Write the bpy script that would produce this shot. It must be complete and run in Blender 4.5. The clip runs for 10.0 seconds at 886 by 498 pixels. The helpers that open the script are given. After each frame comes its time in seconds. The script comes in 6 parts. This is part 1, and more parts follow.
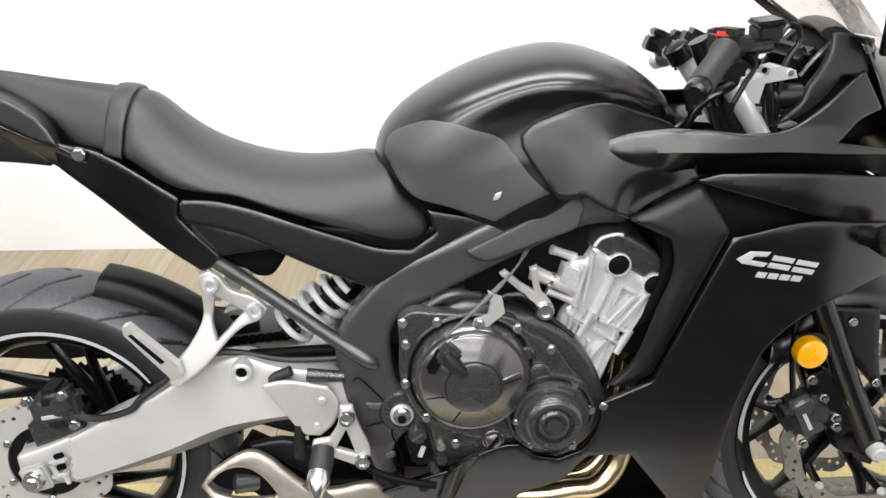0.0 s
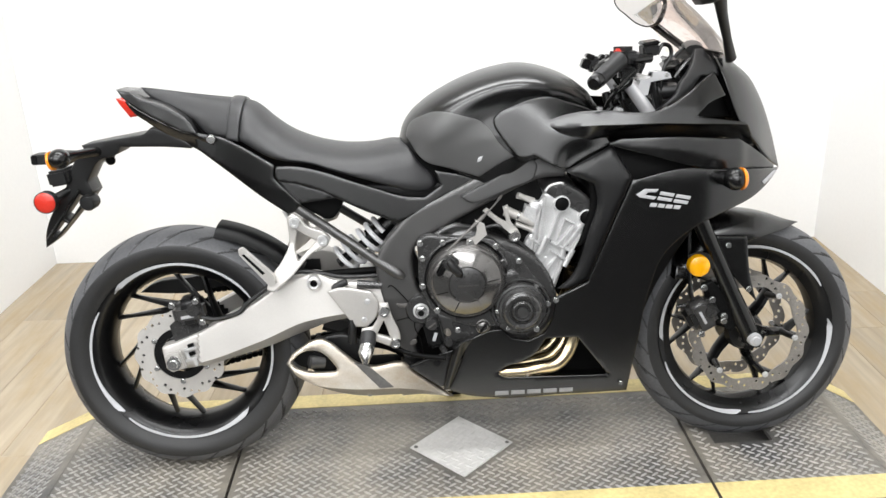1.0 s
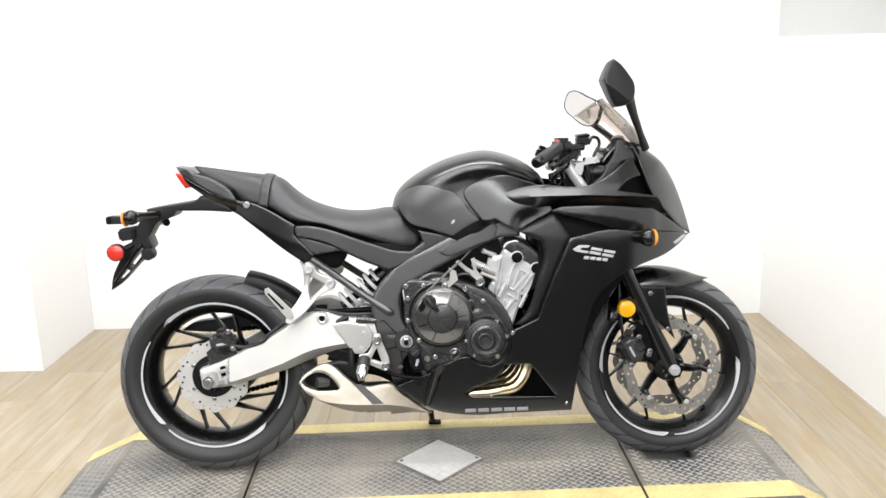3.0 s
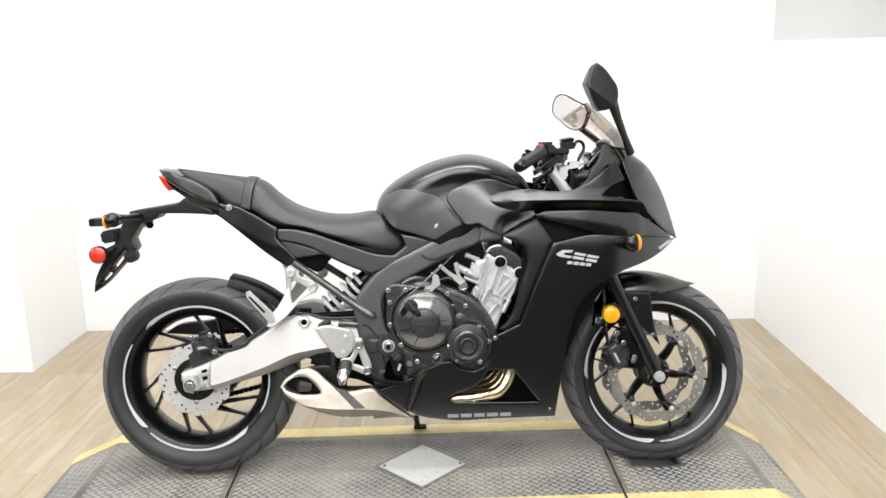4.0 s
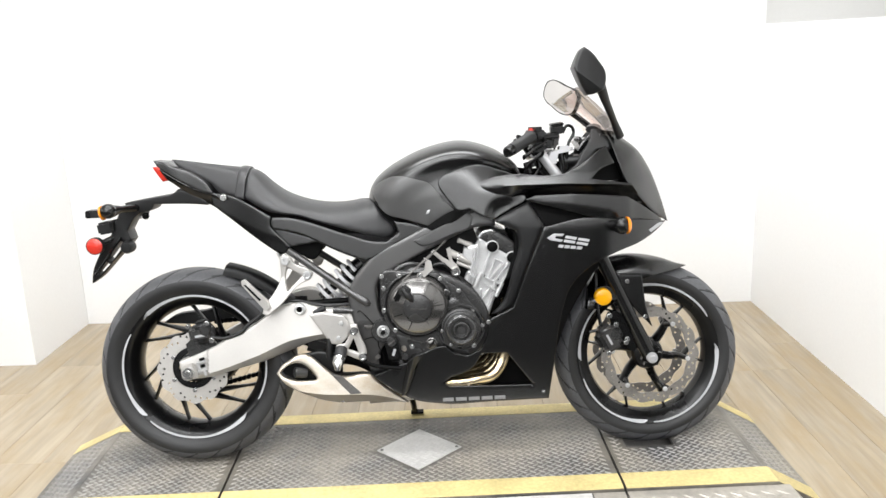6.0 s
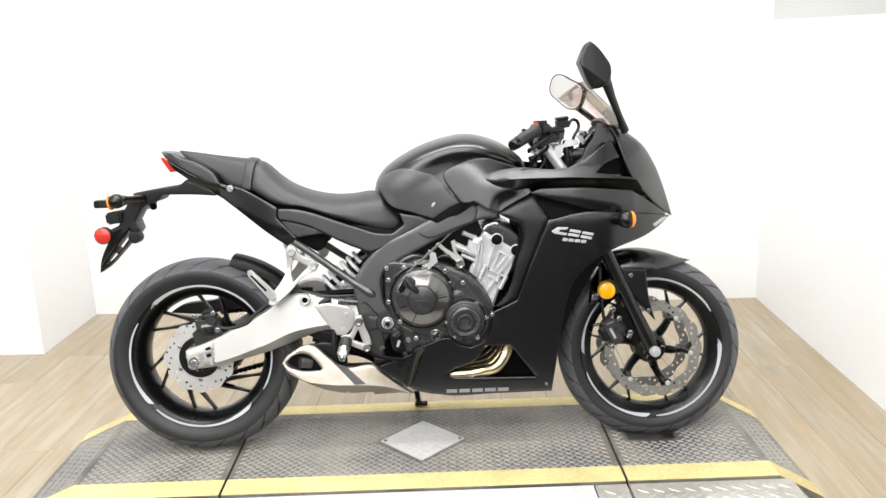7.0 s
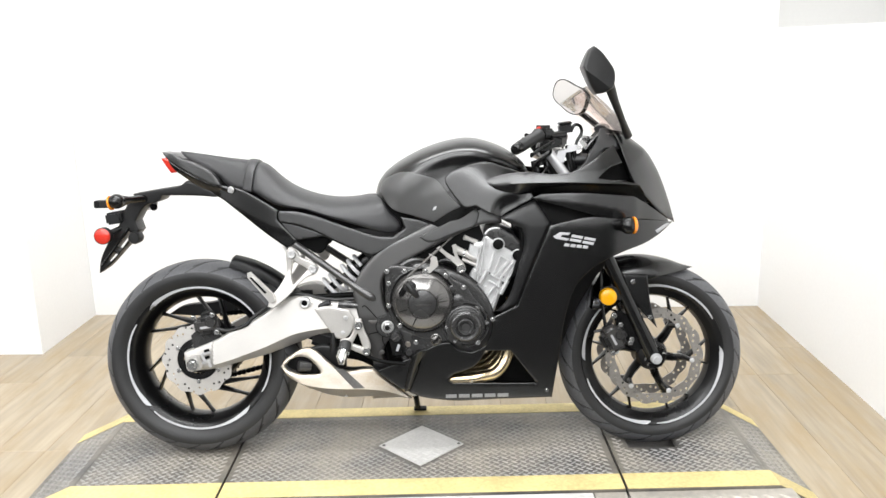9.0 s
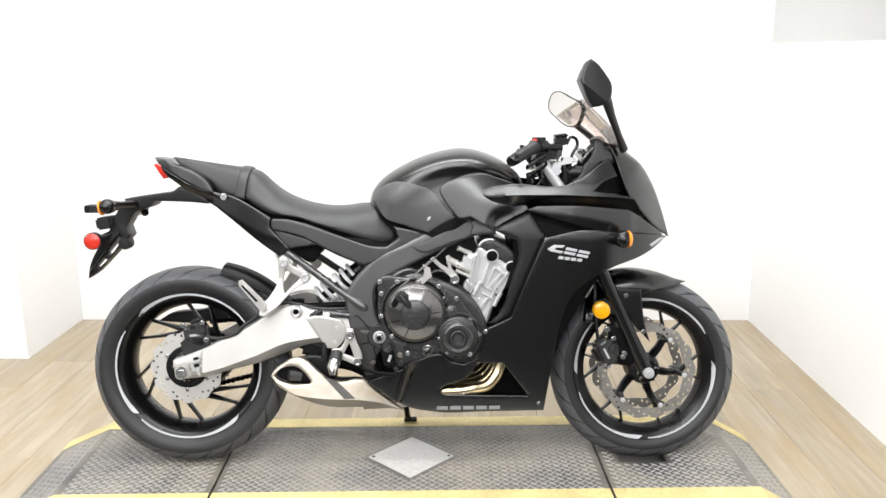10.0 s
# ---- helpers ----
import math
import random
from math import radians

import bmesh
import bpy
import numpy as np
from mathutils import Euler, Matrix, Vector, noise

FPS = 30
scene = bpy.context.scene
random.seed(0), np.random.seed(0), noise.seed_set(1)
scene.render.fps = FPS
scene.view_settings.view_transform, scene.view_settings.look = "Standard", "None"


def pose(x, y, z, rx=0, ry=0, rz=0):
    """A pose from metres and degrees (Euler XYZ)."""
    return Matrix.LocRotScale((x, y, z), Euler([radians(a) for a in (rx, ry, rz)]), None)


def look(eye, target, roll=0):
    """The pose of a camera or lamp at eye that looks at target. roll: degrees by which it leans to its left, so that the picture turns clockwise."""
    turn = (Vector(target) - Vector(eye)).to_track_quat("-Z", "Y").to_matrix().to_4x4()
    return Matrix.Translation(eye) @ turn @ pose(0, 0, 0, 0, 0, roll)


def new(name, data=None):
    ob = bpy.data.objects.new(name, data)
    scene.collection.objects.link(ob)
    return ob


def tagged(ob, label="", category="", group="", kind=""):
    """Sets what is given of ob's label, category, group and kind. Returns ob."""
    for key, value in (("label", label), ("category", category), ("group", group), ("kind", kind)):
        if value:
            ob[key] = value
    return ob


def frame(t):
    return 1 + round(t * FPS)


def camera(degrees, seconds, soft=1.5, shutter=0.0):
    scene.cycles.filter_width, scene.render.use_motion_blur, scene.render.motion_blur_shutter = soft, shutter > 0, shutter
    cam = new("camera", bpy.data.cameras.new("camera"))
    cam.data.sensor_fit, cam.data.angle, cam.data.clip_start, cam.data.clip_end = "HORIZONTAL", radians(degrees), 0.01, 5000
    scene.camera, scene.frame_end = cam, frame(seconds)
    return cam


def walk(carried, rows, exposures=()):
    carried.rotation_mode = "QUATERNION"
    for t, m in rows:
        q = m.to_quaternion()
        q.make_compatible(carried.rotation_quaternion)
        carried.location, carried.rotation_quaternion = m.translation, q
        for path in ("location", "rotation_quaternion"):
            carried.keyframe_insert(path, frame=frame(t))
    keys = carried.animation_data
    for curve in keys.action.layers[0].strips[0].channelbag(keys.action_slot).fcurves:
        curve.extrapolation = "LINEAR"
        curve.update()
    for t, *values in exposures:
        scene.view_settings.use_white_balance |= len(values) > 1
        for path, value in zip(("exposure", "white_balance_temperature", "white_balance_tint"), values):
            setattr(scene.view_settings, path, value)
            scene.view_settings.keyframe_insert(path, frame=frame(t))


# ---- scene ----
cam = camera(56.5, 10.0)
PATH = [
    (0, (0.617, -1.25, 1.266), (0.712, 0.548, 0.396), -0.2),
    (0.5, (0.689, -1.627, 1.285), (0.705, 0.193, 0.457), -1.1),
    (1, (0.617, -1.966, 1.301), (0.667, -0.103, 0.575), -2.1),
    (1.5, (0.729, -2.21, 1.31), (0.759, -0.316, 0.668), 1.2),
    (2, (0.713, -2.399, 1.321), (0.704, -0.465, 0.811), -0.0),
    (2.5, (0.627, -2.563, 1.32), (0.674, -0.618, 0.854), -0.1),
    (3, (0.664, -2.549, 1.304), (0.715, -0.606, 0.833), -1.5),
    (3.2, (0.702, -2.541, 1.305), (0.783, -0.599, 0.836), -0.8),
    (4.3, (0.739, -2.530, 1.303), (0.764, -0.585, 0.838), -1.4),
    (4.5, (0.741, -2.523, 1.302), (0.785, -0.581, 0.826), -1.6),
    (5, (0.743, -2.534, 1.305), (0.765, -0.592, 0.827), -1.2),
    (5.5, (0.757, -2.547, 1.288), (0.778, -0.604, 0.813), -1.9),
    (6, (0.772, -2.564, 1.293), (0.796, -0.624, 0.807), -2.3),
    (6.2, (0.764, -2.576, 1.291), (0.780, -0.640, 0.787), -1.9),
    (7.3, (0.780, -2.583, 1.280), (0.779, -0.641, 0.801), -2.0),
    (7.5, (0.78, -2.578, 1.276), (0.769, -0.633, 0.808), -1.9),
    (8, (0.772, -2.579, 1.278), (0.767, -0.638, 0.797), -1.9),
    (8.5, (0.778, -2.575, 1.271), (0.796, -0.634, 0.788), -1.2),
    (9, (0.779, -2.57, 1.28), (0.783, -0.629, 0.797), -1.3),
    (9.5, (0.771, -2.562, 1.277), (0.782, -0.62, 0.801), -0.7),
    (10, (0.765, -2.554, 1.286), (0.796, -0.61, 0.821), -0.2),
]
walk(cam, [(t, look(eye, target, roll)) for t, eye, target, roll in PATH], [(0, -0.16), (0.5, -0.15), (1.5, -0.10), (2.5, -0.04), (4.3, -0.10), (5.5, -0.12), (7.3, -0.04), (10, -0.02)])

# ---- light ----
world = bpy.data.worlds.new("world")
scene.world = world
world.use_nodes = True
world.node_tree.nodes["Background"].inputs[0].default_value = (1.0, 0.97, 0.93, 1)
world.node_tree.nodes["Background"].inputs[1].default_value = 0.03


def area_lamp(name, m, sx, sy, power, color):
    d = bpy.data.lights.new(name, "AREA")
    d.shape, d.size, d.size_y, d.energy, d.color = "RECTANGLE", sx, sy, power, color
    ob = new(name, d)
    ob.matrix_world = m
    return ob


LAMP = (0.98, 0.99, 1.0)
area_lamp("ceiling_lamp_rear", pose(0.7, 0.35, 2.9), 2.8, 0.35, 62, LAMP)
area_lamp("ceiling_lamp_middle", pose(0.3, -1.0, 2.9), 2.8, 0.35, 60, LAMP)
area_lamp("ceiling_lamp_front", look((0.1, -2.5, 2.9), (0.5, 0.0, 0.4)), 3.6, 0.5, 130, LAMP)
# Unseen side lamp, placed for the bright streaks on left-facing metal.
area_lamp("unseen_side_lamp", look((-2.7, -1.3, 2.8), (0.4, -0.2, 0.5)), 0.5, 2.4, 55, LAMP)
# Unseen lamp rows, added so upward-tilted paint has something bright to reflect.
for y, power in ((-4.0, 70), (-5.6, 85), (-7.2, 110), (-8.8, 130), (-10.4, 130)):
    area_lamp("unseen_far_lamp", pose(-0.6, y, 2.9), 5.2, 0.6, power, LAMP)


# ---- materials ----
def mat(name, color, rough=0.5, metal=0.0, vary=0.15, grain=90.0, stain=5.0, bump=0.05, rvary=0.12, island=False, random_amount=0.0, coat=0.0, spec=0.5, ior=1.5):
    m = bpy.data.materials.new(name)
    m.use_nodes = True
    nt = m.node_tree
    b = nt.nodes["Principled BSDF"]
    b.inputs["Metallic"].default_value = metal
    b.inputs["Coat Weight"].default_value = coat
    b.inputs["Specular IOR Level"].default_value = spec
    b.inputs["IOR"].default_value = ior
    co = nt.nodes.new("ShaderNodeTexCoord")
    fine, wide = nt.nodes.new("ShaderNodeTexNoise"), nt.nodes.new("ShaderNodeTexNoise")
    for node, scale in ((fine, grain), (wide, stain)):
        node.inputs["Scale"].default_value = scale
        node.inputs["Detail"].default_value = 4
        nt.links.new(co.outputs["Object"], node.inputs["Vector"])
    add = nt.nodes.new("ShaderNodeMath")
    add.operation = "ADD"
    nt.links.new(fine.outputs["Fac"], add.inputs[0])
    nt.links.new(wide.outputs["Fac"], add.inputs[1])
    last = add
    if random_amount:
        info = nt.nodes.new("ShaderNodeNewGeometry" if island else "ShaderNodeObjectInfo")
        mul = nt.nodes.new("ShaderNodeMath")
        mul.operation = "MULTIPLY_ADD"
        mul.inputs[1].default_value = random_amount
        nt.links.new(info.outputs["Random Per Island" if island else "Random"], mul.inputs[0])
        nt.links.new(add.outputs[0], mul.inputs[2])
        last = mul
    span = nt.nodes.new("ShaderNodeMapRange")
    span.inputs["From Min"].default_value, span.inputs["From Max"].default_value = 0.55, 1.45 + random_amount
    nt.links.new(last.outputs[0], span.inputs["Value"])
    mix = nt.nodes.new("ShaderNodeMix")
    mix.data_type = "RGBA"
    lo, hi = [max(0.0, c * (1 - vary)) for c in color], [min(1.0, c * (1 + vary)) for c in color]
    mix.inputs["A"].default_value, mix.inputs["B"].default_value = (*lo, 1), (*hi, 1)
    nt.links.new(span.outputs[0], mix.inputs["Factor"])
    nt.links.new(mix.outputs["Result"], b.inputs["Base Color"])
    rr = nt.nodes.new("ShaderNodeMapRange")
    rr.inputs["To Min"].default_value, rr.inputs["To Max"].default_value = max(0.02, rough - rvary / 2), min(1.0, rough + rvary / 2)
    nt.links.new(wide.outputs["Fac"], rr.inputs["Value"])
    nt.links.new(rr.outputs[0], b.inputs["Roughness"])
    if bump:
        bp = nt.nodes.new("ShaderNodeBump")
        bp.inputs["Strength"].default_value, bp.inputs["Distance"].default_value = bump, 0.002
        nt.links.new(fine.outputs["Fac"], bp.inputs["Height"])
        nt.links.new(bp.outputs[0], b.inputs["Normal"])
    return m


PAINT = mat("matte_black_paint", (0.0007, 0.0007, 0.0007), 0.26, vary=0.10, grain=400, bump=0.02, rvary=0.05, spec=0.76, ior=1.52)
GLOSS = mat("gloss_black_plastic", (0.004, 0.004, 0.004), 0.22, vary=0.1, grain=300, bump=0.0)
PLASTIC = mat("black_plastic", (0.005, 0.005, 0.0052), 0.42, vary=0.2, grain=350, bump=0.12)
VINYL = mat("black_seat_vinyl", (0.022, 0.022, 0.023), 0.38, vary=0.15, grain=900, bump=0.25)
PAD = mat("textured_knee_pad", (0.050, 0.0495, 0.049), 0.36, vary=0.1, grain=1200, bump=0.3, spec=0.9)
GRIT = mat("textured_frame_cover", (0.022, 0.0217, 0.0215), 0.36, vary=0.2, grain=900, bump=0.5, spec=0.9)
RUBBER = mat("tyre_rubber", (0.014, 0.014, 0.0145), 0.52, vary=0.25, grain=220, stain=9, bump=0.15)
GREY_RUBBER = mat("dusty_tread_rubber", (0.084, 0.085, 0.090), 0.50, vary=0.35, grain=160, stain=7, bump=0.15)
RIM = mat("satin_black_rim", (0.0030, 0.0030, 0.0032), 0.28, vary=0.2, grain=300, bump=0.03, spec=0.4)
STRIPE = mat("silver_rim_stripe", (0.44, 0.445, 0.46), 0.35, vary=0.1, grain=200, bump=0.02)
ALU = mat("satin_aluminium", (0.53, 0.512, 0.487), 0.36, metal=0.45, vary=0.10, grain=500, stain=8, bump=0.08)
CAST = mat("cast_aluminium", (0.62, 0.62, 0.617), 0.34, metal=0.5, vary=0.24, grain=350, stain=22, bump=0.3)
STEEL = mat("brushed_steel", (0.50, 0.465, 0.41), 0.34, metal=0.85, vary=0.16, grain=260, stain=9, bump=0.06)
DISC = mat("brake_disc_steel", (0.33, 0.31, 0.285), 0.36, metal=0.75, vary=0.2, grain=180, stain=20, bump=0.08)
POLISHED = mat("polished_fork_steel", (0.74, 0.74, 0.75), 0.22, metal=0.55, vary=0.06, grain=300, bump=0.02)
CHROME = mat("bright_bolt_steel", (0.75, 0.75, 0.74), 0.22, metal=1.0, vary=0.1, grain=300, bump=0.03)
GOLD = mat("heat_tinted_pipe", (0.74, 0.61, 0.40), 0.20, metal=1.0, vary=0.3, grain=60, stain=16, bump=0.03)
FRAME_PAINT = mat("satin_black_frame_paint", (0.031, 0.0298, 0.0288), 0.30, vary=0.15, grain=400, stain=14, bump=0.06, spec=1.0)
ENGINE = mat("black_engine_paint", (0.028, 0.0276, 0.0272), 0.27, vary=0.2, grain=260, bump=0.08, spec=0.9)
COVER = mat("gloss_engine_cover", (0.15, 0.145, 0.14), 0.16, metal=0.8, vary=0.2, grain=240, bump=0.05)
# Near-black for black parts, and for shade put into gaps, holes and grooves.
DARK = mat("recess_shade_and_black_parts", (0.002, 0.002, 0.002), 0.6, vary=0.2, grain=200, bump=0.1, spec=0.12)
SPRING = mat("white_spring", (0.80, 0.80, 0.81), 0.4, vary=0.1, grain=200, bump=0.02)
RED = mat("red_lens", (0.60, 0.035, 0.02), 0.2, vary=0.15, grain=300, bump=0.15, coat=0.6)
AMBER = mat("amber_lens", (0.92, 0.42, 0.0), 0.22, vary=0.12, grain=300, bump=0.15, coat=0.6)
ORANGE = mat("orange_lens", (0.88, 0.27, 0.01), 0.2, vary=0.12, grain=300, bump=0.1, coat=0.6)
DECAL = mat("silver_decal", (0.55, 0.55, 0.56), 0.35, metal=0.3, vary=0.1, grain=300, bump=0.0)
GREYDECAL = mat("dim_grey_decal", (0.24, 0.24, 0.24), 0.4, vary=0.1, grain=300, bump=0.0)
WALL = mat("white_wall_paint", (0.82, 0.82, 0.815), 0.65, vary=0.025, grain=70, stain=1.2, bump=0.05)
# White wall with the shade above the ledge put into its colour.
UPPERWALL = mat("shaded_wall_grey", (0.56, 0.555, 0.54), 0.65, vary=0.03, grain=70, stain=1.2, bump=0.05)
CEIL = mat("white_ceiling_paint", (0.78, 0.78, 0.78), 0.8, vary=0.03, grain=60, stain=1.0, bump=0.05)
YELLOW = mat("safety_yellow_paint", (0.61, 0.50, 0.225), 0.5, vary=0.28, grain=90, stain=9, bump=0.2)
BAREPLATE = mat("bare_tread_plate", (0.46, 0.43, 0.38), 0.42, metal=0.5, vary=0.25, grain=60, stain=6, bump=0.15)
BRIGHTPLATE = mat("bright_diamond_plate", (0.56, 0.55, 0.53), 0.45, metal=0.1, vary=0.15, grain=80, stain=9, bump=0.1)
SHADE = mat("unseen_wall_dark", (0.022, 0.0215, 0.021), 0.7, vary=0.2, grain=40, stain=0.8, bump=0.05)
UNSEENFLOOR = mat("unseen_floor_dark", (0.013, 0.0125, 0.012), 0.6, vary=0.3, grain=50, stain=1.5, bump=0.1)
SEAM = mat("seam_steel", (0.10, 0.095, 0.09), 0.5, metal=0.4, vary=0.3, grain=90, bump=0.1)


def blotched(m, tone, scale, stretch, low, high, most):
    """Mixes patches of a second tone into a material: wear or stain with a shape of its own."""
    nt = m.node_tree
    b = nt.nodes["Principled BSDF"]
    first = b.inputs["Base Color"].links[0].from_socket
    co, mp = nt.nodes.new("ShaderNodeTexCoord"), nt.nodes.new("ShaderNodeMapping")
    mp.inputs["Scale"].default_value = stretch
    info, sh = nt.nodes.new("ShaderNodeObjectInfo"), nt.nodes.new("ShaderNodeMath")
    sh.operation = "MULTIPLY"
    sh.inputs[1].default_value = 23.0
    nt.links.new(info.outputs["Random"], sh.inputs[0])
    nt.links.new(sh.outputs[0], mp.inputs["Location"])
    nt.links.new(co.outputs["Object"], mp.inputs["Vector"])
    n, rng, mix = nt.nodes.new("ShaderNodeTexNoise"), nt.nodes.new("ShaderNodeMapRange"), nt.nodes.new("ShaderNodeMix")
    n.inputs["Scale"].default_value, n.inputs["Detail"].default_value, n.inputs["Roughness"].default_value = scale, 6, 0.6
    nt.links.new(mp.outputs[0], n.inputs["Vector"])
    rng.inputs["From Min"].default_value, rng.inputs["From Max"].default_value, rng.inputs["To Max"].default_value = low, high, most
    nt.links.new(n.outputs["Fac"], rng.inputs["Value"])
    mix.data_type = "RGBA"
    mix.inputs["B"].default_value = (*tone, 1)
    nt.links.new(first, mix.inputs["A"])
    nt.links.new(rng.outputs[0], mix.inputs["Factor"])
    nt.links.new(mix.outputs["Result"], b.inputs["Base Color"])
    return m


def wood_material():
    m = mat("pale_oak_plank", (0.362, 0.300, 0.212), 0.24, vary=0.40, grain=45, stain=1.8, bump=0.04, random_amount=0.3)
    nt = m.node_tree
    for node in nt.nodes:
        if node.type == "TEX_NOISE":
            mp = nt.nodes.new("ShaderNodeMapping")
            mp.inputs["Scale"].default_value = (1.0, 0.06, 1.0)
            nt.links.new(node.inputs["Vector"].links[0].from_socket, mp.inputs["Vector"])
            info = nt.nodes.new("ShaderNodeObjectInfo")
            sh = nt.nodes.new("ShaderNodeMath")
            sh.operation = "MULTIPLY"
            sh.inputs[1].default_value = 37.0
            nt.links.new(info.outputs["Random"], sh.inputs[0])
            nt.links.new(sh.outputs[0], mp.inputs["Location"])
            nt.links.new(mp.outputs[0], node.inputs["Vector"])
    return m


WOOD = blotched(wood_material(), (0.33, 0.245, 0.135), 9.0, (1.0, 0.28, 1.0), 0.42, 0.66, 0.75)
blotched(STEEL, (0.36, 0.27, 0.17), 8.0, (1.0, 1.0, 2.2), 0.42, 0.68, 0.6)


def deck_material(name, color, dust):
    """Grey floor paint, worn and covered by tan dust in patches."""
    m = mat(name, color, 0.38, vary=0.4, grain=55, stain=5.5, bump=0.25)
    nt = m.node_tree
    b = nt.nodes["Principled BSDF"]
    clean = b.inputs["Base Color"].links[0].from_socket
    co = nt.nodes.new("ShaderNodeTexCoord")
    n = nt.nodes.new("ShaderNodeTexNoise")
    n.inputs["Scale"].default_value, n.inputs["Detail"].default_value, n.inputs["Roughness"].default_value = 3.2, 8, 0.65
    nt.links.new(co.outputs["Object"], n.inputs["Vector"])
    rng = nt.nodes.new("ShaderNodeMapRange")
    rng.inputs["From Min"].default_value, rng.inputs["From Max"].default_value = 0.36, 0.64
    rng.inputs["To Max"].default_value = dust
    nt.links.new(n.outputs["Fac"], rng.inputs["Value"])
    mix = nt.nodes.new("ShaderNodeMix")
    mix.data_type = "RGBA"
    mix.inputs["B"].default_value = (0.36, 0.325, 0.265, 1)
    nt.links.new(clean, mix.inputs["A"])
    nt.links.new(rng.outputs[0], mix.inputs["Factor"])
    nt.links.new(mix.outputs["Result"], b.inputs["Base Color"])
    return m


DECK = deck_material("grimy_deck_paint", (0.060, 0.059, 0.058), 0.62)
LUG = deck_material("worn_deck_lugs", (0.24, 0.237, 0.232), 0.70)


def glass_material(name, color, rough, alpha):
    m = bpy.data.materials.new(name)
    m.use_nodes = True
    nt = m.node_tree
    out = nt.nodes["Material Output"]
    nt.nodes.remove(nt.nodes["Principled BSDF"])
    tr, gl, mx, fr = (nt.nodes.new(k) for k in ("ShaderNodeBsdfTransparent", "ShaderNodeBsdfGlossy", "ShaderNodeMixShader", "ShaderNodeFresnel"))
    tr.inputs[0].default_value = (*color, 1)
    gl.inputs["Roughness"].default_value = rough
    fr.inputs[0].default_value = alpha
    nt.links.new(fr.outputs[0], mx.inputs[0])
    nt.links.new(tr.outputs[0], mx.inputs[1])
    nt.links.new(gl.outputs[0], mx.inputs[2])
    nt.links.new(mx.outputs[0], out.inputs["Surface"])
    return m


SCREEN = glass_material("smoked_screen", (0.95, 0.87, 0.83), 0.03, 1.22)
MIRROR = mat("mirror_glass", (0.74, 0.72, 0.71), 0.03, metal=1.0, vary=0.01, bump=0.0, rvary=0.01)


# ---- mesh tools ----
def part(name, bm, material, parent, label="", sharp=38, more=()):
    me = bpy.data.meshes.new(name)
    bmesh.ops.recalc_face_normals(bm, faces=bm.faces)
    for f in bm.faces:
        f.smooth = True
    bm.to_mesh(me)
    bm.free()
    me.set_sharp_from_angle(angle=radians(sharp))
    for m in (material, *more):
        me.materials.append(m)
    ob = new(name, me)
    ob.parent = parent
    if label:
        ob["label"] = label
    return ob


def merged(*bms):
    out = bmesh.new()
    for b in bms:
        me = bpy.data.meshes.new("tmp")
        b.to_mesh(me)
        b.free()
        out.from_mesh(me)
        bpy.data.meshes.remove(me)
    return out


def mirrored(bm):
    """A copy of bm on the other side of the machine."""
    b = bm.copy()
    bmesh.ops.scale(b, vec=(1, -1, 1), verts=b.verts)
    bmesh.ops.reverse_faces(b, faces=b.faces)
    return b


def curve2(pts, step=0.008, closed=True, corner=48):
    """A smooth line through pts, with sharp corners where it turns by more than corner degrees."""
    p = [np.array(q, float) for q in pts]
    n = len(p)
    tang, sharp = [], []
    for i in range(n):
        a, b, c = p[i - 1], p[i], p[(i + 1) % n]
        d0, d1 = b - a, c - b
        l0, l1 = np.linalg.norm(d0) + 1e-9, np.linalg.norm(d1) + 1e-9
        turn = math.degrees(math.acos(max(-1, min(1, float(np.dot(d0, d1) / l0 / l1)))))
        sharp.append(turn > corner or (not closed and i in (0, n - 1)))
        tang.append((d0 / l0 * l1 + d1 / l1 * l0) / (l0 + l1))
    out = []
    for i in range(n if closed else n - 1):
        j = (i + 1) % n
        d = p[j] - p[i]
        l = np.linalg.norm(d)
        m0 = d if sharp[i] else tang[i] * l
        m1 = d if sharp[j] else tang[j] * l
        k = max(1, int(round(l / step)))
        for s in range(k):
            u = s / k
            out.append((2 * u**3 - 3 * u**2 + 1) * p[i] + (u**3 - 2 * u**2 + u) * m0 + (3 * u**2 - 2 * u**3) * p[j] + (u**3 - u**2) * m1)
    if not closed:
        out.append(p[-1])
    return np.array(out)


def inside(pts, poly):
    x, y = pts[:, 0], pts[:, 1]
    r = np.zeros(len(pts), bool)
    for a, b in zip(poly, np.roll(poly, -1, axis=0)):
        if a[1] != b[1]:
            r ^= ((a[1] > y) != (b[1] > y)) & (x < (b[0] - a[0]) * (y - a[1]) / (b[1] - a[1]) + a[0])
    return r


def line_distance(pts, line, closed):
    d = np.full(len(pts), 9.0)
    ends = np.roll(line, -1, axis=0) if closed else line[1:]
    for a, b in zip(line, ends):
        ab = b - a
        u = np.clip(((pts - a) @ ab) / (ab @ ab + 1e-12), 0, 1)
        d = np.minimum(d, np.linalg.norm(pts - a - u[:, None] * ab, axis=1))
    return d


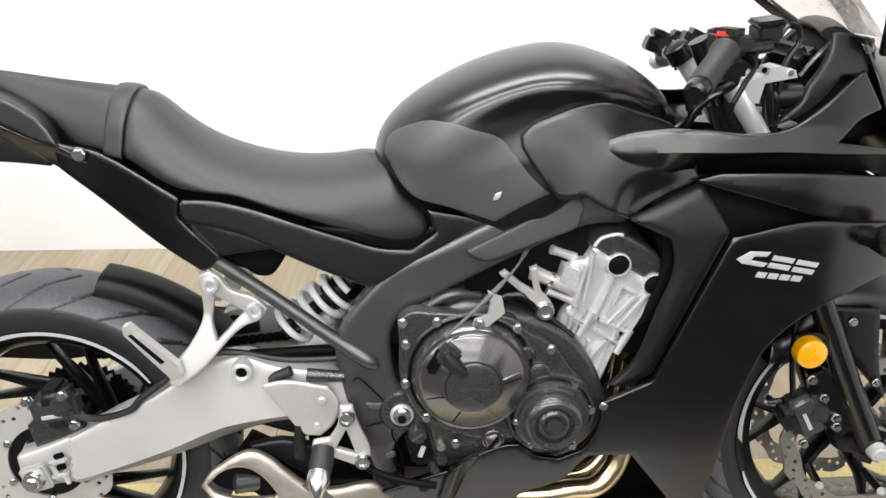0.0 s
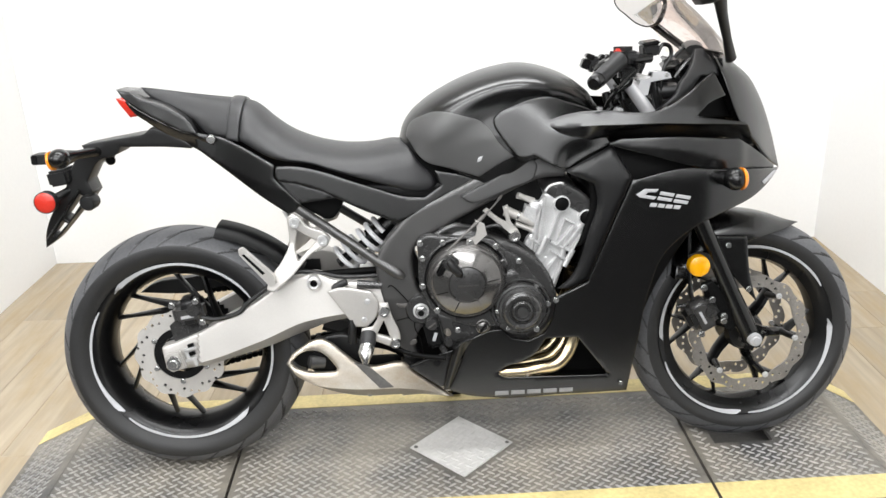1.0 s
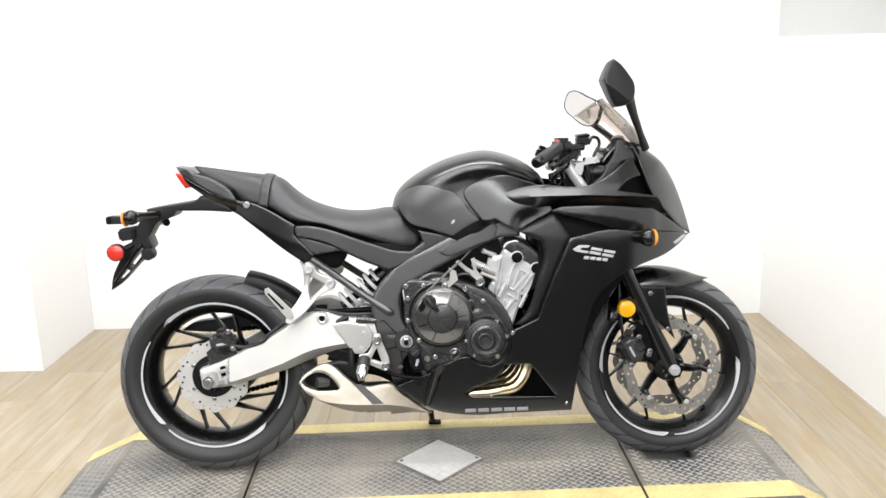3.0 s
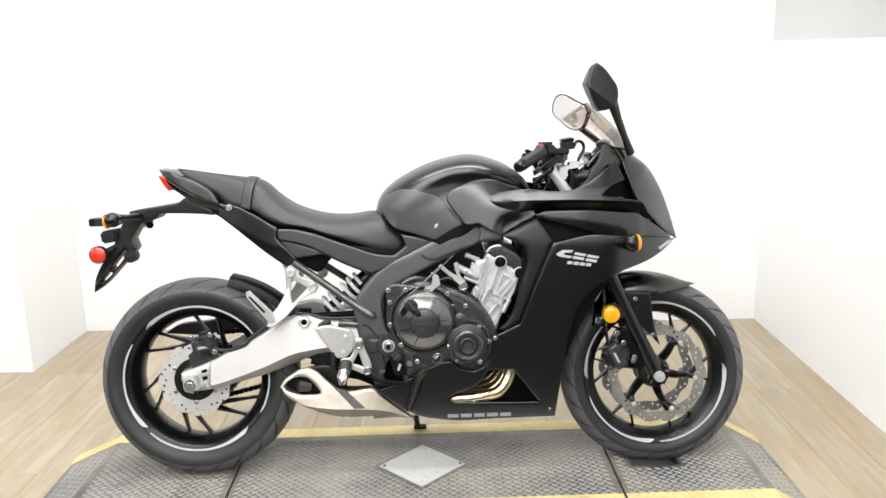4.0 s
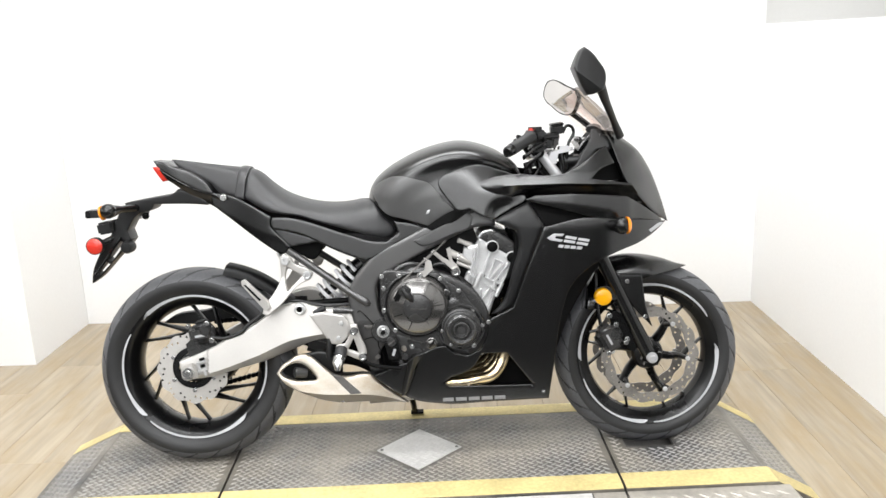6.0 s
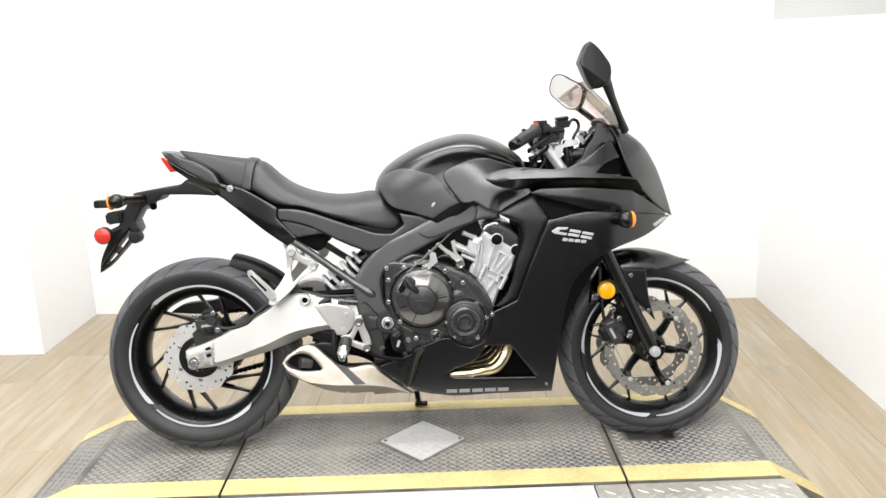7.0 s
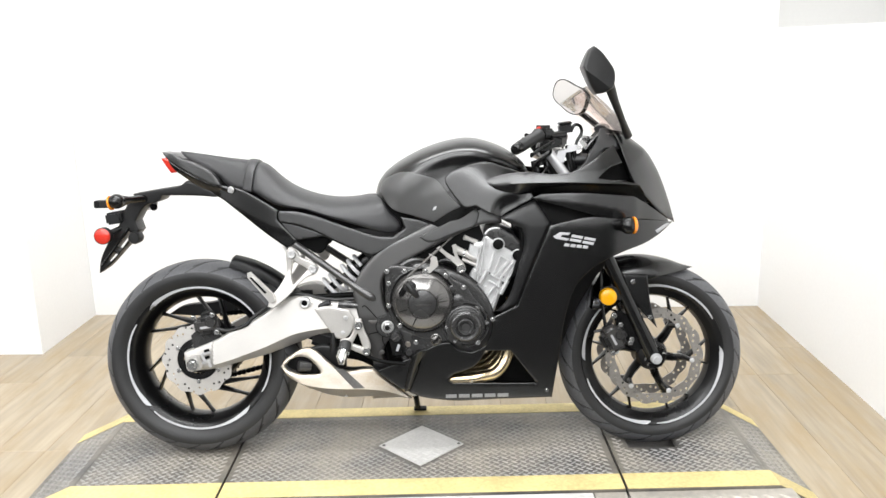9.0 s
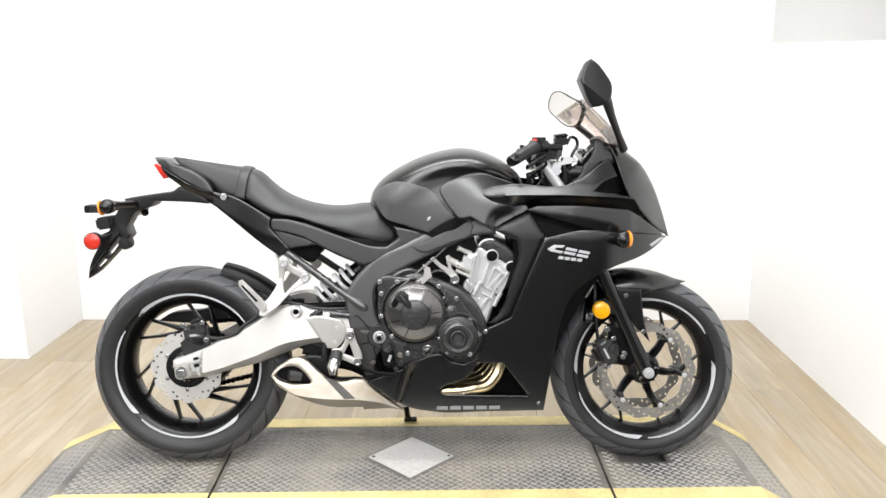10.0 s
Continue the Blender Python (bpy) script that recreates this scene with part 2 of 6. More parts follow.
def fill2(rim, holes=(), step=0.01, rings=(), folds=()):
    """Points and triangles that fill a closed rim, less its holes; the rims' points come first."""
    from mathutils.geometry import delaunay_2d_cdt
    lo, hi = rim.min(0), rim.max(0)
    g = []
    for r in range(int((hi[1] - lo[1]) / (step * 0.87)) + 1):
        for c in range(int((hi[0] - lo[0]) / step) + 2):
            g.append((lo[0] + (c - 0.5 * (r % 2)) * step, lo[1] + r * step * 0.87))
    g = np.array(g)
    keep = inside(g, rim)
    loops = [rim, *holes]
    for h in holes:
        keep &= ~inside(g, h)
    gap_in = max([step * 0.55] + [r + step * 0.35 for r in rings])
    near = np.min([line_distance(g, h, True) for h in loops], axis=0)
    keep &= near > gap_in
    for h in folds:
        keep &= line_distance(g, h, False) > step * 0.6
    extra = []
    for r in rings:
        for h in loops:
            t = np.roll(h, -1, axis=0) - np.roll(h, 1, axis=0)
            nrm = np.stack([-t[:, 1], t[:, 0]], 1) / (np.linalg.norm(t, axis=1)[:, None] + 1e-9)
            for sg in (-1, 1):
                q = h + sg * nrm * r
                ok = inside(q, rim)
                for k in holes:
                    ok &= ~inside(q, k)
                ok &= np.min([line_distance(q, k, True) for k in loops], axis=0) > r * 0.9
                extra.append(q[ok])
    pts = [Vector(q) for h in loops for q in h] + [Vector(q) for q in g[keep]] + [Vector(q) for e in extra for q in e]
    edges, base = [], 0
    for h in loops:
        edges += [(base + i, base + (i + 1) % len(h)) for i in range(len(h))]
        base += len(h)
    for h in folds:
        h = h[inside(h, rim) & (line_distance(h, rim, True) > step * 0.25)]
        edges += [(len(pts) + i, len(pts) + i + 1) for i in range(len(h) - 1)]
        pts += [Vector(q) for q in h]
    v, _, f, *_ = delaunay_2d_cdt(pts, edges, [], 0, 1e-6)
    v = np.array([tuple(q) for q in v])
    f = np.array([t for t in f if len(t) == 3])
    mid = v[f].mean(1)
    ok = inside(mid, rim)
    for h in holes:
        ok &= ~inside(mid, h)
    return v, f[ok]


def shrunk(rim, by):
    """The closed line rim drawn inward by a small gap."""
    nxt = np.roll(rim, -1, axis=0)
    t = nxt - np.roll(rim, 1, axis=0)
    nrm = np.stack([-t[:, 1], t[:, 0]], 1) / (np.linalg.norm(t, axis=1)[:, None] + 1e-9)
    area = np.sum(rim[:, 0] * nxt[:, 1] - nxt[:, 0] * rim[:, 1])
    return rim + nrm * by * (1 if area > 0 else -1)


def rise(d, r):
    return np.sqrt(np.clip(1 - (1 - np.clip(d / r, 0, 1)) ** 2, 0, 1))


def skin(pts, width, thick=None, step=0.011, edge=0.008, roll=0.006, runs=(), holes=(), offset=0.0, corner=48, folds=(), inset=0.0):
    """A body panel with the outline pts in x and z. width(x, z): its distance from the middle plane.
    runs: (points, radius) lines towards which the width falls to nothing.
    thick None: both sides, joined round the rim; else a shell of that thickness on the right.
    inset: the gap left round the panel."""
    rim = curve2(pts, step * 0.8, corner=corner)
    if inset:
        rim = shrunk(rim, inset)
    hol = [curve2(h, step * 0.8, corner=corner) for h in holes]
    v, f = fill2(rim, hol, step, (edge * 0.1, edge * 0.4, edge) if not runs else (0.0008, 0.003, 0.007), [np.array(h) for h in folds])
    w = width(v[:, 0], v[:, 1]) * np.ones(len(v)) + offset
    for line, r in runs:
        w = w * rise(line_distance(v, curve2(line, 0.005, closed=False), False), r)
    d = np.min([line_distance(v, h, True) for h in [rim, *hol]], axis=0)
    w = w - roll * (1 - rise(d, edge))
    if thick is None:
        w = np.maximum(w, 0.0)
    inner = -w if thick is None else np.minimum(w - 0.002, w - thick + 2 * roll * (1 - rise(d, edge)))
    n = len(v)
    co = [(x, -y, z) for (x, z), y in zip(v, w)] + [(x, -y, z) for (x, z), y in zip(v, inner)]
    tri = [tuple(t) for t in f] + [tuple(t[::-1] + n) for t in f]
    use = {}
    for t in f:
        for a, b in ((t[0], t[1]), (t[1], t[2]), (t[2], t[0])):
            use[(a, b)] = 1
    for a, b in list(use):
        if (b, a) not in use:
            tri.append((b, a, a + n, b + n))
    me = bpy.data.meshes.new("tmp")
    me.from_pydata(co, [], [tuple(int(i) for i in t) for t in tri])
    bm = bmesh.new()
    bm.from_mesh(me)
    bpy.data.meshes.remove(me)
    bmesh.ops.remove_doubles(bm, verts=bm.verts, dist=0.0004)
    return bm


def plate(pts, y0, y1, holes=(), bevel=0.002, step=0.01, corner=40, smooth=True):
    """A flat piece cut to the outline pts in x and z, between y0 and y1, with softened edges."""
    rim = curve2(pts, step, corner=corner) if smooth else np.array(pts, float)
    hol = [np.array(h, float) for h in holes]
    v, f = fill2(rim, hol, 0.5)
    n = len(v)
    co = [(x, y0, z) for x, z in v] + [(x, y1, z) for x, z in v]
    tri = [tuple(t) for t in f] + [tuple(t[::-1] + n) for t in f]
    use = set()
    for t in f:
        use |= {(t[0], t[1]), (t[1], t[2]), (t[2], t[0])}
    for a, b in use:
        if (b, a) not in use:
            tri.append((b, a, a + n, b + n))
    me = bpy.data.meshes.new("tmp")
    me.from_pydata(co, [], [tuple(int(i) for i in t) for t in tri])
    bm = bmesh.new()
    bm.from_mesh(me)
    bpy.data.meshes.remove(me)
    if bevel:
        bm.normal_update()
        es = [e for e in bm.edges if len(e.link_faces) == 2 and abs(e.link_faces[0].normal.y - e.link_faces[1].normal.y) > 0.6]
        bmesh.ops.bevel(bm, geom=es, offset=bevel, segments=2, affect="EDGES", clamp_overlap=True)
    return bm


def tube(path, radius, seg=12, caps=True, flat=1.0):
    """A round bar along path; radius is a number or one for each point."""
    p = [Vector(q) for q in path]
    rs = radius if hasattr(radius, "__len__") else [radius] * len(p)
    bm = bmesh.new()
    rings, up = [], None
    for i, q in enumerate(p):
        t = (p[min(i + 1, len(p) - 1)] - p[max(i - 1, 0)]).normalized()
        if up is None:
            up = t.cross(Vector((0, 1, 0)) if abs(t.y) < 0.9 else Vector((1, 0, 0))).normalized()
        up = (up - t * up.dot(t)).normalized()
        side = t.cross(up)
        rings.append([bm.verts.new(q + rs[i] * (math.cos(a) * up + flat * math.sin(a) * side)) for a in (2 * math.pi * k / seg for k in range(seg))])
    for a, b in zip(rings, rings[1:]):
        for k in range(seg):
            bm.faces.new((a[k], a[(k + 1) % seg], b[(k + 1) % seg], b[k]))
    if caps:
        bm.faces.new(rings[0][::-1])
        bm.faces.new(rings[-1])
    return bm


def path3(pts, n=6):
    """A smooth line in space through pts."""
    p = [Vector(q) for q in pts]
    out = []
    for i in range(len(p) - 1):
        a, b, c, d = p[max(i - 1, 0)], p[i], p[i + 1], p[min(i + 2, len(p) - 1)]
        for k in range(n):
            u = k / n
            out.append(0.5 * (2 * b + (c - a) * u + (2 * a - 5 * b + 4 * c - d) * u * u + (3 * b - a - 3 * c + d) * u**3))
    return out + [p[-1]]


def lathe(profile, centre, seg=48, closed=False):
    """A turned piece about the y axis through centre; profile: (radius, y)."""
    bm = bmesh.new()
    rings = []
    for r, y in profile:
        if r < 1e-5:
            rings.append([bm.verts.new((centre[0], centre[1] + y, centre[2]))])
        else:
            rings.append([bm.verts.new((centre[0] + r * math.cos(a), centre[1] + y, centre[2] + r * math.sin(a))) for a in (2 * math.pi * k / seg for k in range(seg))])
    pairs = list(zip(rings, rings[1:])) + ([(rings[-1], rings[0])] if closed else [])
    for a, b in pairs:
        for k in range(seg):
            q = [a[k % len(a)], a[(k + 1) % len(a)], b[(k + 1) % len(b)], b[k % len(b)]]
            bm.faces.new(list(dict.fromkeys(q)))
    return bm


def block(cx, cy, cz, sx, sy, sz, bevel=0.004, m=None, segments=2):
    bm = bmesh.new()
    bmesh.ops.create_cube(bm, size=1)
    bmesh.ops.scale(bm, vec=(sx, sy, sz), verts=bm.verts)
    if bevel:
        bmesh.ops.bevel(bm, geom=bm.edges[:], offset=bevel, segments=segments, affect="EDGES")
    if m is not None:
        bmesh.ops.transform(bm, matrix=m, verts=bm.verts)
    bmesh.ops.translate(bm, vec=(cx, cy, cz), verts=bm.verts)
    return bm


def rod(a, b, r0, r1=None, seg=16):
    return tube([a, b], [r0, r0 if r1 is None else r1], seg)


def bolt(x, y, z, r=0.007, h=0.006):
    """A hexagon bolt on a round flange, its head towards the right side."""
    s = bmesh.new()
    for rr, n, y0, y1 in ((r * 1.25, 18, y, y - h * 0.35), (r, 6, y - h * 0.35, y - h)):
        a = [s.verts.new((x + rr * math.cos(2 * math.pi * k / n), y0, z + rr * math.sin(2 * math.pi * k / n))) for k in range(n)]
        b = [s.verts.new((x + 0.9 * rr * math.cos(2 * math.pi * k / n), y1, z + 0.9 * rr * math.sin(2 * math.pi * k / n))) for k in range(n)]
        for k in range(n):
            s.faces.new((a[k], a[(k + 1) % n], b[(k + 1) % n], b[k]))
        s.faces.new(b)
    return s


def holder(name, label, category, m=None, group="", kind=""):
    ob = new(name)
    ob.empty_display_size = 0.1
    if m is not None:
        ob.matrix_world = m
    return tagged(ob, label, category, group, kind)

# ---- the room ----
FLOOR, CEILING, LEDGE = -0.085, 2.95, 1.32
ROOM = pose(0.67, 1.583, 0, 0, 0, -1.7)


def wall(name, x0, x1, y0, y1, z0, z1, material=WALL, label="plain white painted wall", kind_word="wall", bevel=0):
    bm = block((x0 + x1) / 2, (y0 + y1) / 2, (z0 + z1) / 2, x1 - x0, y1 - y0, z1 - z0, bevel)
    ob = part(name, bm, material, None)
    ob.matrix_world = ROOM
    return tagged(ob, label, kind_word, kind="structure")


wall("wall_northeast", 1.756, 2.50, 0.0, 0.15, FLOOR - 0.05, CEILING, UPPERWALL, "wall above the ledge, its shade put in as grey")
wall("wall_north", -1.745, 1.756, 0.0, 0.15, FLOOR - 0.05, CEILING, label="plain white back wall of the photo bay")
wall("wall_west", -1.895, -1.746, -0.424, 0.15, FLOOR - 0.05, CEILING, label="short white side wall of the photo bay")
wall("wall_northwest", -4.5, -1.745, -0.575, -0.425, FLOOR - 0.05, CEILING, label="white wall facing the showroom beside the bay")
wall("wall_east", 1.755, 2.349, -3.2, 0.05, FLOOR - 0.05, LEDGE, label="white lower side wall ending in a deep ledge")
wall("wall_east_upper", 2.35, 2.50, -3.2, -0.001, FLOOR - 0.05, CEILING, UPPERWALL, "upper side wall set back above the ledge, shade put in as grey")
# Unseen walls, added dark below and white above to shape the paint's reflections.
DADO = 1.05
wall("wall_southeast", 1.755, 2.50, -11.5, -3.202, FLOOR - 0.05, DADO, SHADE, "unseen lower wall, made dark to shape reflections")
wall("wall_southeast_upper", 1.755, 2.50, -11.5, -3.202, DADO + 0.001, CEILING, WALL, "unseen upper wall, made white to brighten reflections")
wall("wall_south", -4.5, 2.50, -11.65, -11.5, FLOOR - 0.05, DADO, SHADE, "unseen lower wall, made dark to shape reflections")
wall("wall_south_upper", -4.5, 2.50, -11.65, -11.5, DADO + 0.001, CEILING, WALL, "unseen upper wall, made white to brighten reflections")
wall("wall_southwest", -4.65, -4.5, -11.65, -0.425, FLOOR - 0.05, DADO, SHADE, "unseen lower wall, made dark to shape reflections")
wall("wall_southwest_upper", -4.65, -4.5, -11.65, -0.425, DADO + 0.001, CEILING, WALL, "unseen upper wall, made white to brighten reflections")
wall("ceiling", -4.65, 2.50, -3.2, 0.15, CEILING + 0.002, CEILING + 0.1, CEIL, "plain white painted ceiling", "ceiling")
wall("ceiling_south", -4.65, 2.50, -11.65, -3.202, CEILING + 0.002, CEILING + 0.1, CEIL, "unseen white ceiling added beyond the bay", "ceiling")

# Unseen floor, added near-black so low panels reflect darkness.
floor_south = wall("floor_south", -4.5, 1.754, -11.499, -2.136, FLOOR - 0.05, FLOOR, UNSEENFLOOR, "unseen floor, added dark to keep low reflections dark", "floor", 0)
floor = wall("floor", -4.5, 1.754, -2.1355, 0.0, FLOOR - 0.05, FLOOR - 0.004, SEAM, "pale oak plank flooring laid lengthwise", "floor", 0)


def plank_mesh(length, width):
    bm = block(0, 0, 0, width - 0.0007, length - 0.0007, 0.012, 0.0012, segments=1)
    me = bpy.data.meshes.new("plank")
    for f in bm.faces:
        f.smooth = False
    bm.to_mesh(me)
    bm.free()
    me.materials.append(WOOD)
    return me


PW, PL = 0.18, 1.22
SHORT = [plank_mesh(PL * k / 4, PW) for k in (1, 2, 3, 4)]
column = 0
x = -4.5 + PW / 2
while x < 1.755:
    first = (column * 3 + column // 3) % 4
    y = 0.0
    while y > -6.9 * PL / 4:
        quarters = first + 1 if y == 0.0 else min(4, round((y + 7.0 * PL / 4) / (PL / 4)))
        if quarters < 1:
            break
        length = PL * quarters / 4
        ob = new("plank", SHORT[quarters - 1])
        ob.parent = floor
        ob.matrix_local = pose(x, y - length / 2, FLOOR - 0.006)
        y -= length
    x += PW
    column += 1

# ---- the lift deck ----
X0, X1, F0, F1, YF, YB = -0.36, 1.755, -0.545, 1.905, -0.386, 0.216
SEAM_A, SEAM_B = 0.098, 1.310
DROP = -0.006
lift = holder("lift_deck", "low motorcycle lift deck of worn grey tread plate with yellow edges", "lift deck", pose(0, 0, DROP))


def slab(pts, y0, y1):
    """A solid with the outline pts in x and z between y0 and y1."""
    return plate(pts, y0, y1, bevel=0.0015, smooth=False)


gap = 0.004
part("ramp_plate", slab([(F0, FLOOR), (X0, FLOOR), (X0, 0), (X0 - 0.01, 0), (F0, FLOOR + 0.006)], YF, YB), DECK, lift, "sloping tread plate end ramp")
part("ramp_plate", slab([(F1, FLOOR), (F1, FLOOR + 0.006), (X1 + 0.01, 0), (X1, 0), (X1, FLOOR)], YF, YB), DECK, lift, "sloping tread plate end ramp")
part("deck_plate", slab([(X0 + 0.001, -0.012), (SEAM_A - gap, -0.012), (SEAM_A - gap, 0), (X0 + 0.001, 0)], YF, YB), DECK, lift)
part("deck_plate", slab([(SEAM_A + gap, -0.012), (SEAM_B - gap, -0.012), (SEAM_B - gap, 0), (SEAM_A + gap, 0)], YF, YB), DECK, lift)
SL = (1.372, 1.530, -0.130, 0.040)
bms = [slab([(SEAM_B + gap, -0.012), (SL[0], -0.012), (SL[0], 0), (SEAM_B + gap, 0)], YF, YB),
       slab([(SL[1], -0.012), (X1 - 0.001, -0.012), (X1 - 0.001, 0), (SL[1], 0)], YF, YB),
       slab([(SL[0] + 0.0002, -0.012), (SL[1] - 0.0002, -0.012), (SL[1] - 0.0002, 0), (SL[0] + 0.0002, 0)], YF, SL[2]),
       slab([(SL[0] + 0.0002, -0.012), (SL[1] - 0.0002, -0.012), (SL[1] - 0.0002, 0), (SL[0] + 0.0002, 0)], SL[3], YB)]
part("deck_plate", merged(*bms), DECK, lift, "tread plate with a slot for the front wheel")
part("deck_frame", slab([(X0 + 0.002, FLOOR), (X1 - 0.002, FLOOR), (X1 - 0.002, -0.045), (X0 + 0.002, -0.045)], YF + 0.002, YB - 0.002), SEAM, lift, "dark steel frame under the plates")


def lug_mesh(x0, x1, y0, y1, px, py, length, width, height, skip=None, ramp=None):
    """Raised lozenges of tread plate, row by row in turned pairs."""
    co, fa = [], []
    rows = int((y1 - y0) / py)
    for r in range(rows):
        yy = y0 + (r + 0.5) * py
        n = int((x1 - x0) / px)
        for c in range(n):
            xx = x0 + (c + 0.5 + 0.5 * (r % 2)) * px
            if xx > x1 - 0.008 or (skip and skip(xx, yy)):
                continue
            a = radians(36 if r % 2 else -36)
            ca, sa = math.cos(a), math.sin(a)
            b = len(co)
            for u, v, h in ((-1, 0, 0), (-0.35, -1, 0), (0.35, -1, 0), (1, 0, 0), (0.35, 1, 0), (-0.35, 1, 0), (-0.55, 0, 1), (0.55, 0, 1)):
                lx, ly = u * length / 2, v * width / 2
                X, Y = xx + lx * ca - ly * sa, yy + lx * sa + ly * ca
                co.append((X, Y, h * height + (ramp(X) if ramp else 0.0)))
            fa += [(b, b + 1, b + 6), (b + 1, b + 2, b + 7, b + 6), (b + 2, b + 3, b + 7), (b + 3, b + 4, b + 7), (b + 4, b + 5, b + 6, b + 7), (b + 5, b, b + 6)]
    me = bpy.data.meshes.new("tmp")
    me.from_pydata(co, [], fa)
    bm = bmesh.new()
    bm.from_mesh(me)
    bpy.data.meshes.remove(me)
    return bm


DX, DY, DR = 0.698, -0.083, 0.139


def no_lug(x, y):
    return (abs(x - DX) + abs(y - DY) < DR + 0.012 or abs(x - SEAM_A) < 0.018 or abs(x - SEAM_B) < 0.018
            or (SL[0] - 0.012 < x < SL[1] + 0.012 and SL[2] - 0.012 < y < SL[3] + 0.012))


part("tread_pattern", lug_mesh(X0, X1, -0.297, 0.144, 0.0285, 0.0138, 0.0270, 0.0082, 0.0030, no_lug), LUG, lift)["kind"] = "stuff"
part("tread_pattern", lug_mesh(F0 + 0.01, X0 - 0.01, -0.297, 0.144, 0.0285, 0.0138, 0.0270, 0.0082, 0.0030, None, lambda x: (x - X0 + 0.01) * (0 - FLOOR - 0.006) / (X0 - 0.01 - F0)), LUG, lift)["kind"] = "stuff"
part("tread_pattern", lug_mesh(X1 + 0.012, F1 - 0.01, -0.297, 0.144, 0.0285, 0.0138, 0.0270, 0.0082, 0.0030, None, lambda x: (X1 + 0.01 - x) * (0 - FLOOR - 0.006) / (F1 - X1 - 0.01)), LUG, lift)["kind"] = "stuff"


def strip(y0, y1):
    """A painted band over the deck and its end ramps, in four lengths."""
    t = 0.0016
    for a, b in ((X0 - 0.01, SEAM_A - gap), (SEAM_A + gap, SEAM_B - gap), (SEAM_B + gap, X1 + 0.01)):
        part("yellow_strip", slab([(a, 0.0004), (b, 0.0004), (b, t), (a, t)], y0, y1), YELLOW, lift, "worn yellow safety strip")
    part("yellow_strip", slab([(F0, FLOOR + 0.0064), (X0 - 0.0102, 0.0004), (X0 - 0.0102, t), (F0, FLOOR + 0.006 + t)], y0, y1), YELLOW, lift, "worn yellow safety strip")
    part("yellow_strip", slab([(F1, FLOOR + 0.0064), (F1, FLOOR + 0.006 + t), (X1 + 0.0102, t), (X1 + 0.0102, 0.0004)], y0, y1), YELLOW, lift, "worn yellow safety strip")


strip(YF + 0.001, -0.297)
strip(0.146, YB - 0.001)

bm = bmesh.new()
vs = [bm.verts.new((DX + DR * a, DY + DR * b, 0.0005)) for a, b in ((-1, 0), (0, -1), (1, 0), (0, 1))]
ex = bmesh.ops.extrude_face_region(bm, geom=[bm.faces.new(vs)])["geom"]
bmesh.ops.translate(bm, vec=(0, 0, 0.0035), verts=[v for v in ex if isinstance(v, bmesh.types.BMVert)])
diamond = part("diamond_cover", bm, BRIGHTPLATE, lift, "pale bare metal lozenge cover plate")
part("tread_pattern", lug_mesh(DX - DR, DX + DR, DY - DR, DY + DR, 0.034, 0.0165, 0.028, 0.008, 0.0016, lambda x, y: abs(x - DX) + abs(y - DY) > DR - 0.02, lambda x: 0.004), BRIGHTPLATE, diamond)["kind"] = "stuff"
for sx in (-1, 1):
    b = lathe([(0.0, 0.003), (0.004, 0.0025), (0.006, 0.0), (0.0, 0.0)], (0, 0, 0), 12)
    bmesh.ops.rotate(b, matrix=Matrix.Rotation(radians(90), 3, "X"), verts=b.verts)
    bmesh.ops.translate(b, vec=(DX + sx * (DR - 0.016), DY, 0.004), verts=b.verts)
    part("rivet", b, SEAM, diamond)

front = holder("steel_platform", "bare steel tread plate platform beside the lift deck", "platform", pose(0, 0, DROP))
YP = YF - 0.004
part("platform_plate", slab([(SEAM_B + gap, FLOOR), (X1 + 0.11, FLOOR), (X1 + 0.04, -0.006), (SEAM_B + gap, -0.006)], -0.60, YP), BAREPLATE, front)
part("platform_plate", slab([(1.212, FLOOR), (SEAM_B - gap, FLOOR), (SEAM_B - gap, -0.006), (1.212, -0.006)], -0.60, YP), BAREPLATE, front)
part("platform_plate", slab([(0.125, FLOOR), (1.208, FLOOR), (1.208, -0.006), (0.125, -0.006)], -0.60, YP), BRIGHTPLATE, front, "pale worn steel plate")
part("platform_plate", slab([(X0 - 0.11, FLOOR), (SEAM_A - gap, FLOOR), (SEAM_A - gap, -0.006), (X0 - 0.04, -0.006)], -0.60, YP), BAREPLATE, front)
part("platform_plate", slab([(SEAM_A + gap, FLOOR), (0.121, FLOOR), (0.121, -0.006), (SEAM_A + gap, -0.006)], -0.60, YP), BAREPLATE, front)
for a, b in ((1.225, SEAM_B - 0.01), (SEAM_B + 0.012, X1 + 0.03), (X0 - 0.02, SEAM_A - 0.01)):
    part("tread_pattern", lug_mesh(a, b, -0.59, YF - 0.012, 0.046, 0.024, 0.04, 0.011, 0.0022, None, lambda x: -0.006), BAREPLATE, front)["kind"] = "stuff"

# ---- the motorcycle ----
bike = holder("motorcycle", "matte black full-fairing sport motorcycle leaning on its side stand", "motorcycle", pose(0, -0.02, 0, -5.0))
R, Fw = (-0.005, 0.0, 0.303), (1.460, 0.0, 0.272)


def leaning(z):
    """The wheels lean a little further than the bodywork, about a line along the machine at height z."""
    return pose(0, 0, z, -6.0) @ pose(0, 0, -z)


LEAN = {"rear_wheel": leaning(0.416), "front_wheel": leaning(0.272)}


def both(name, bm, material, parent, label="", sharp=38):
    other = mirrored(bm)
    return part(name, bm, material, parent, label, sharp), part(name, other, material, parent, label, sharp)


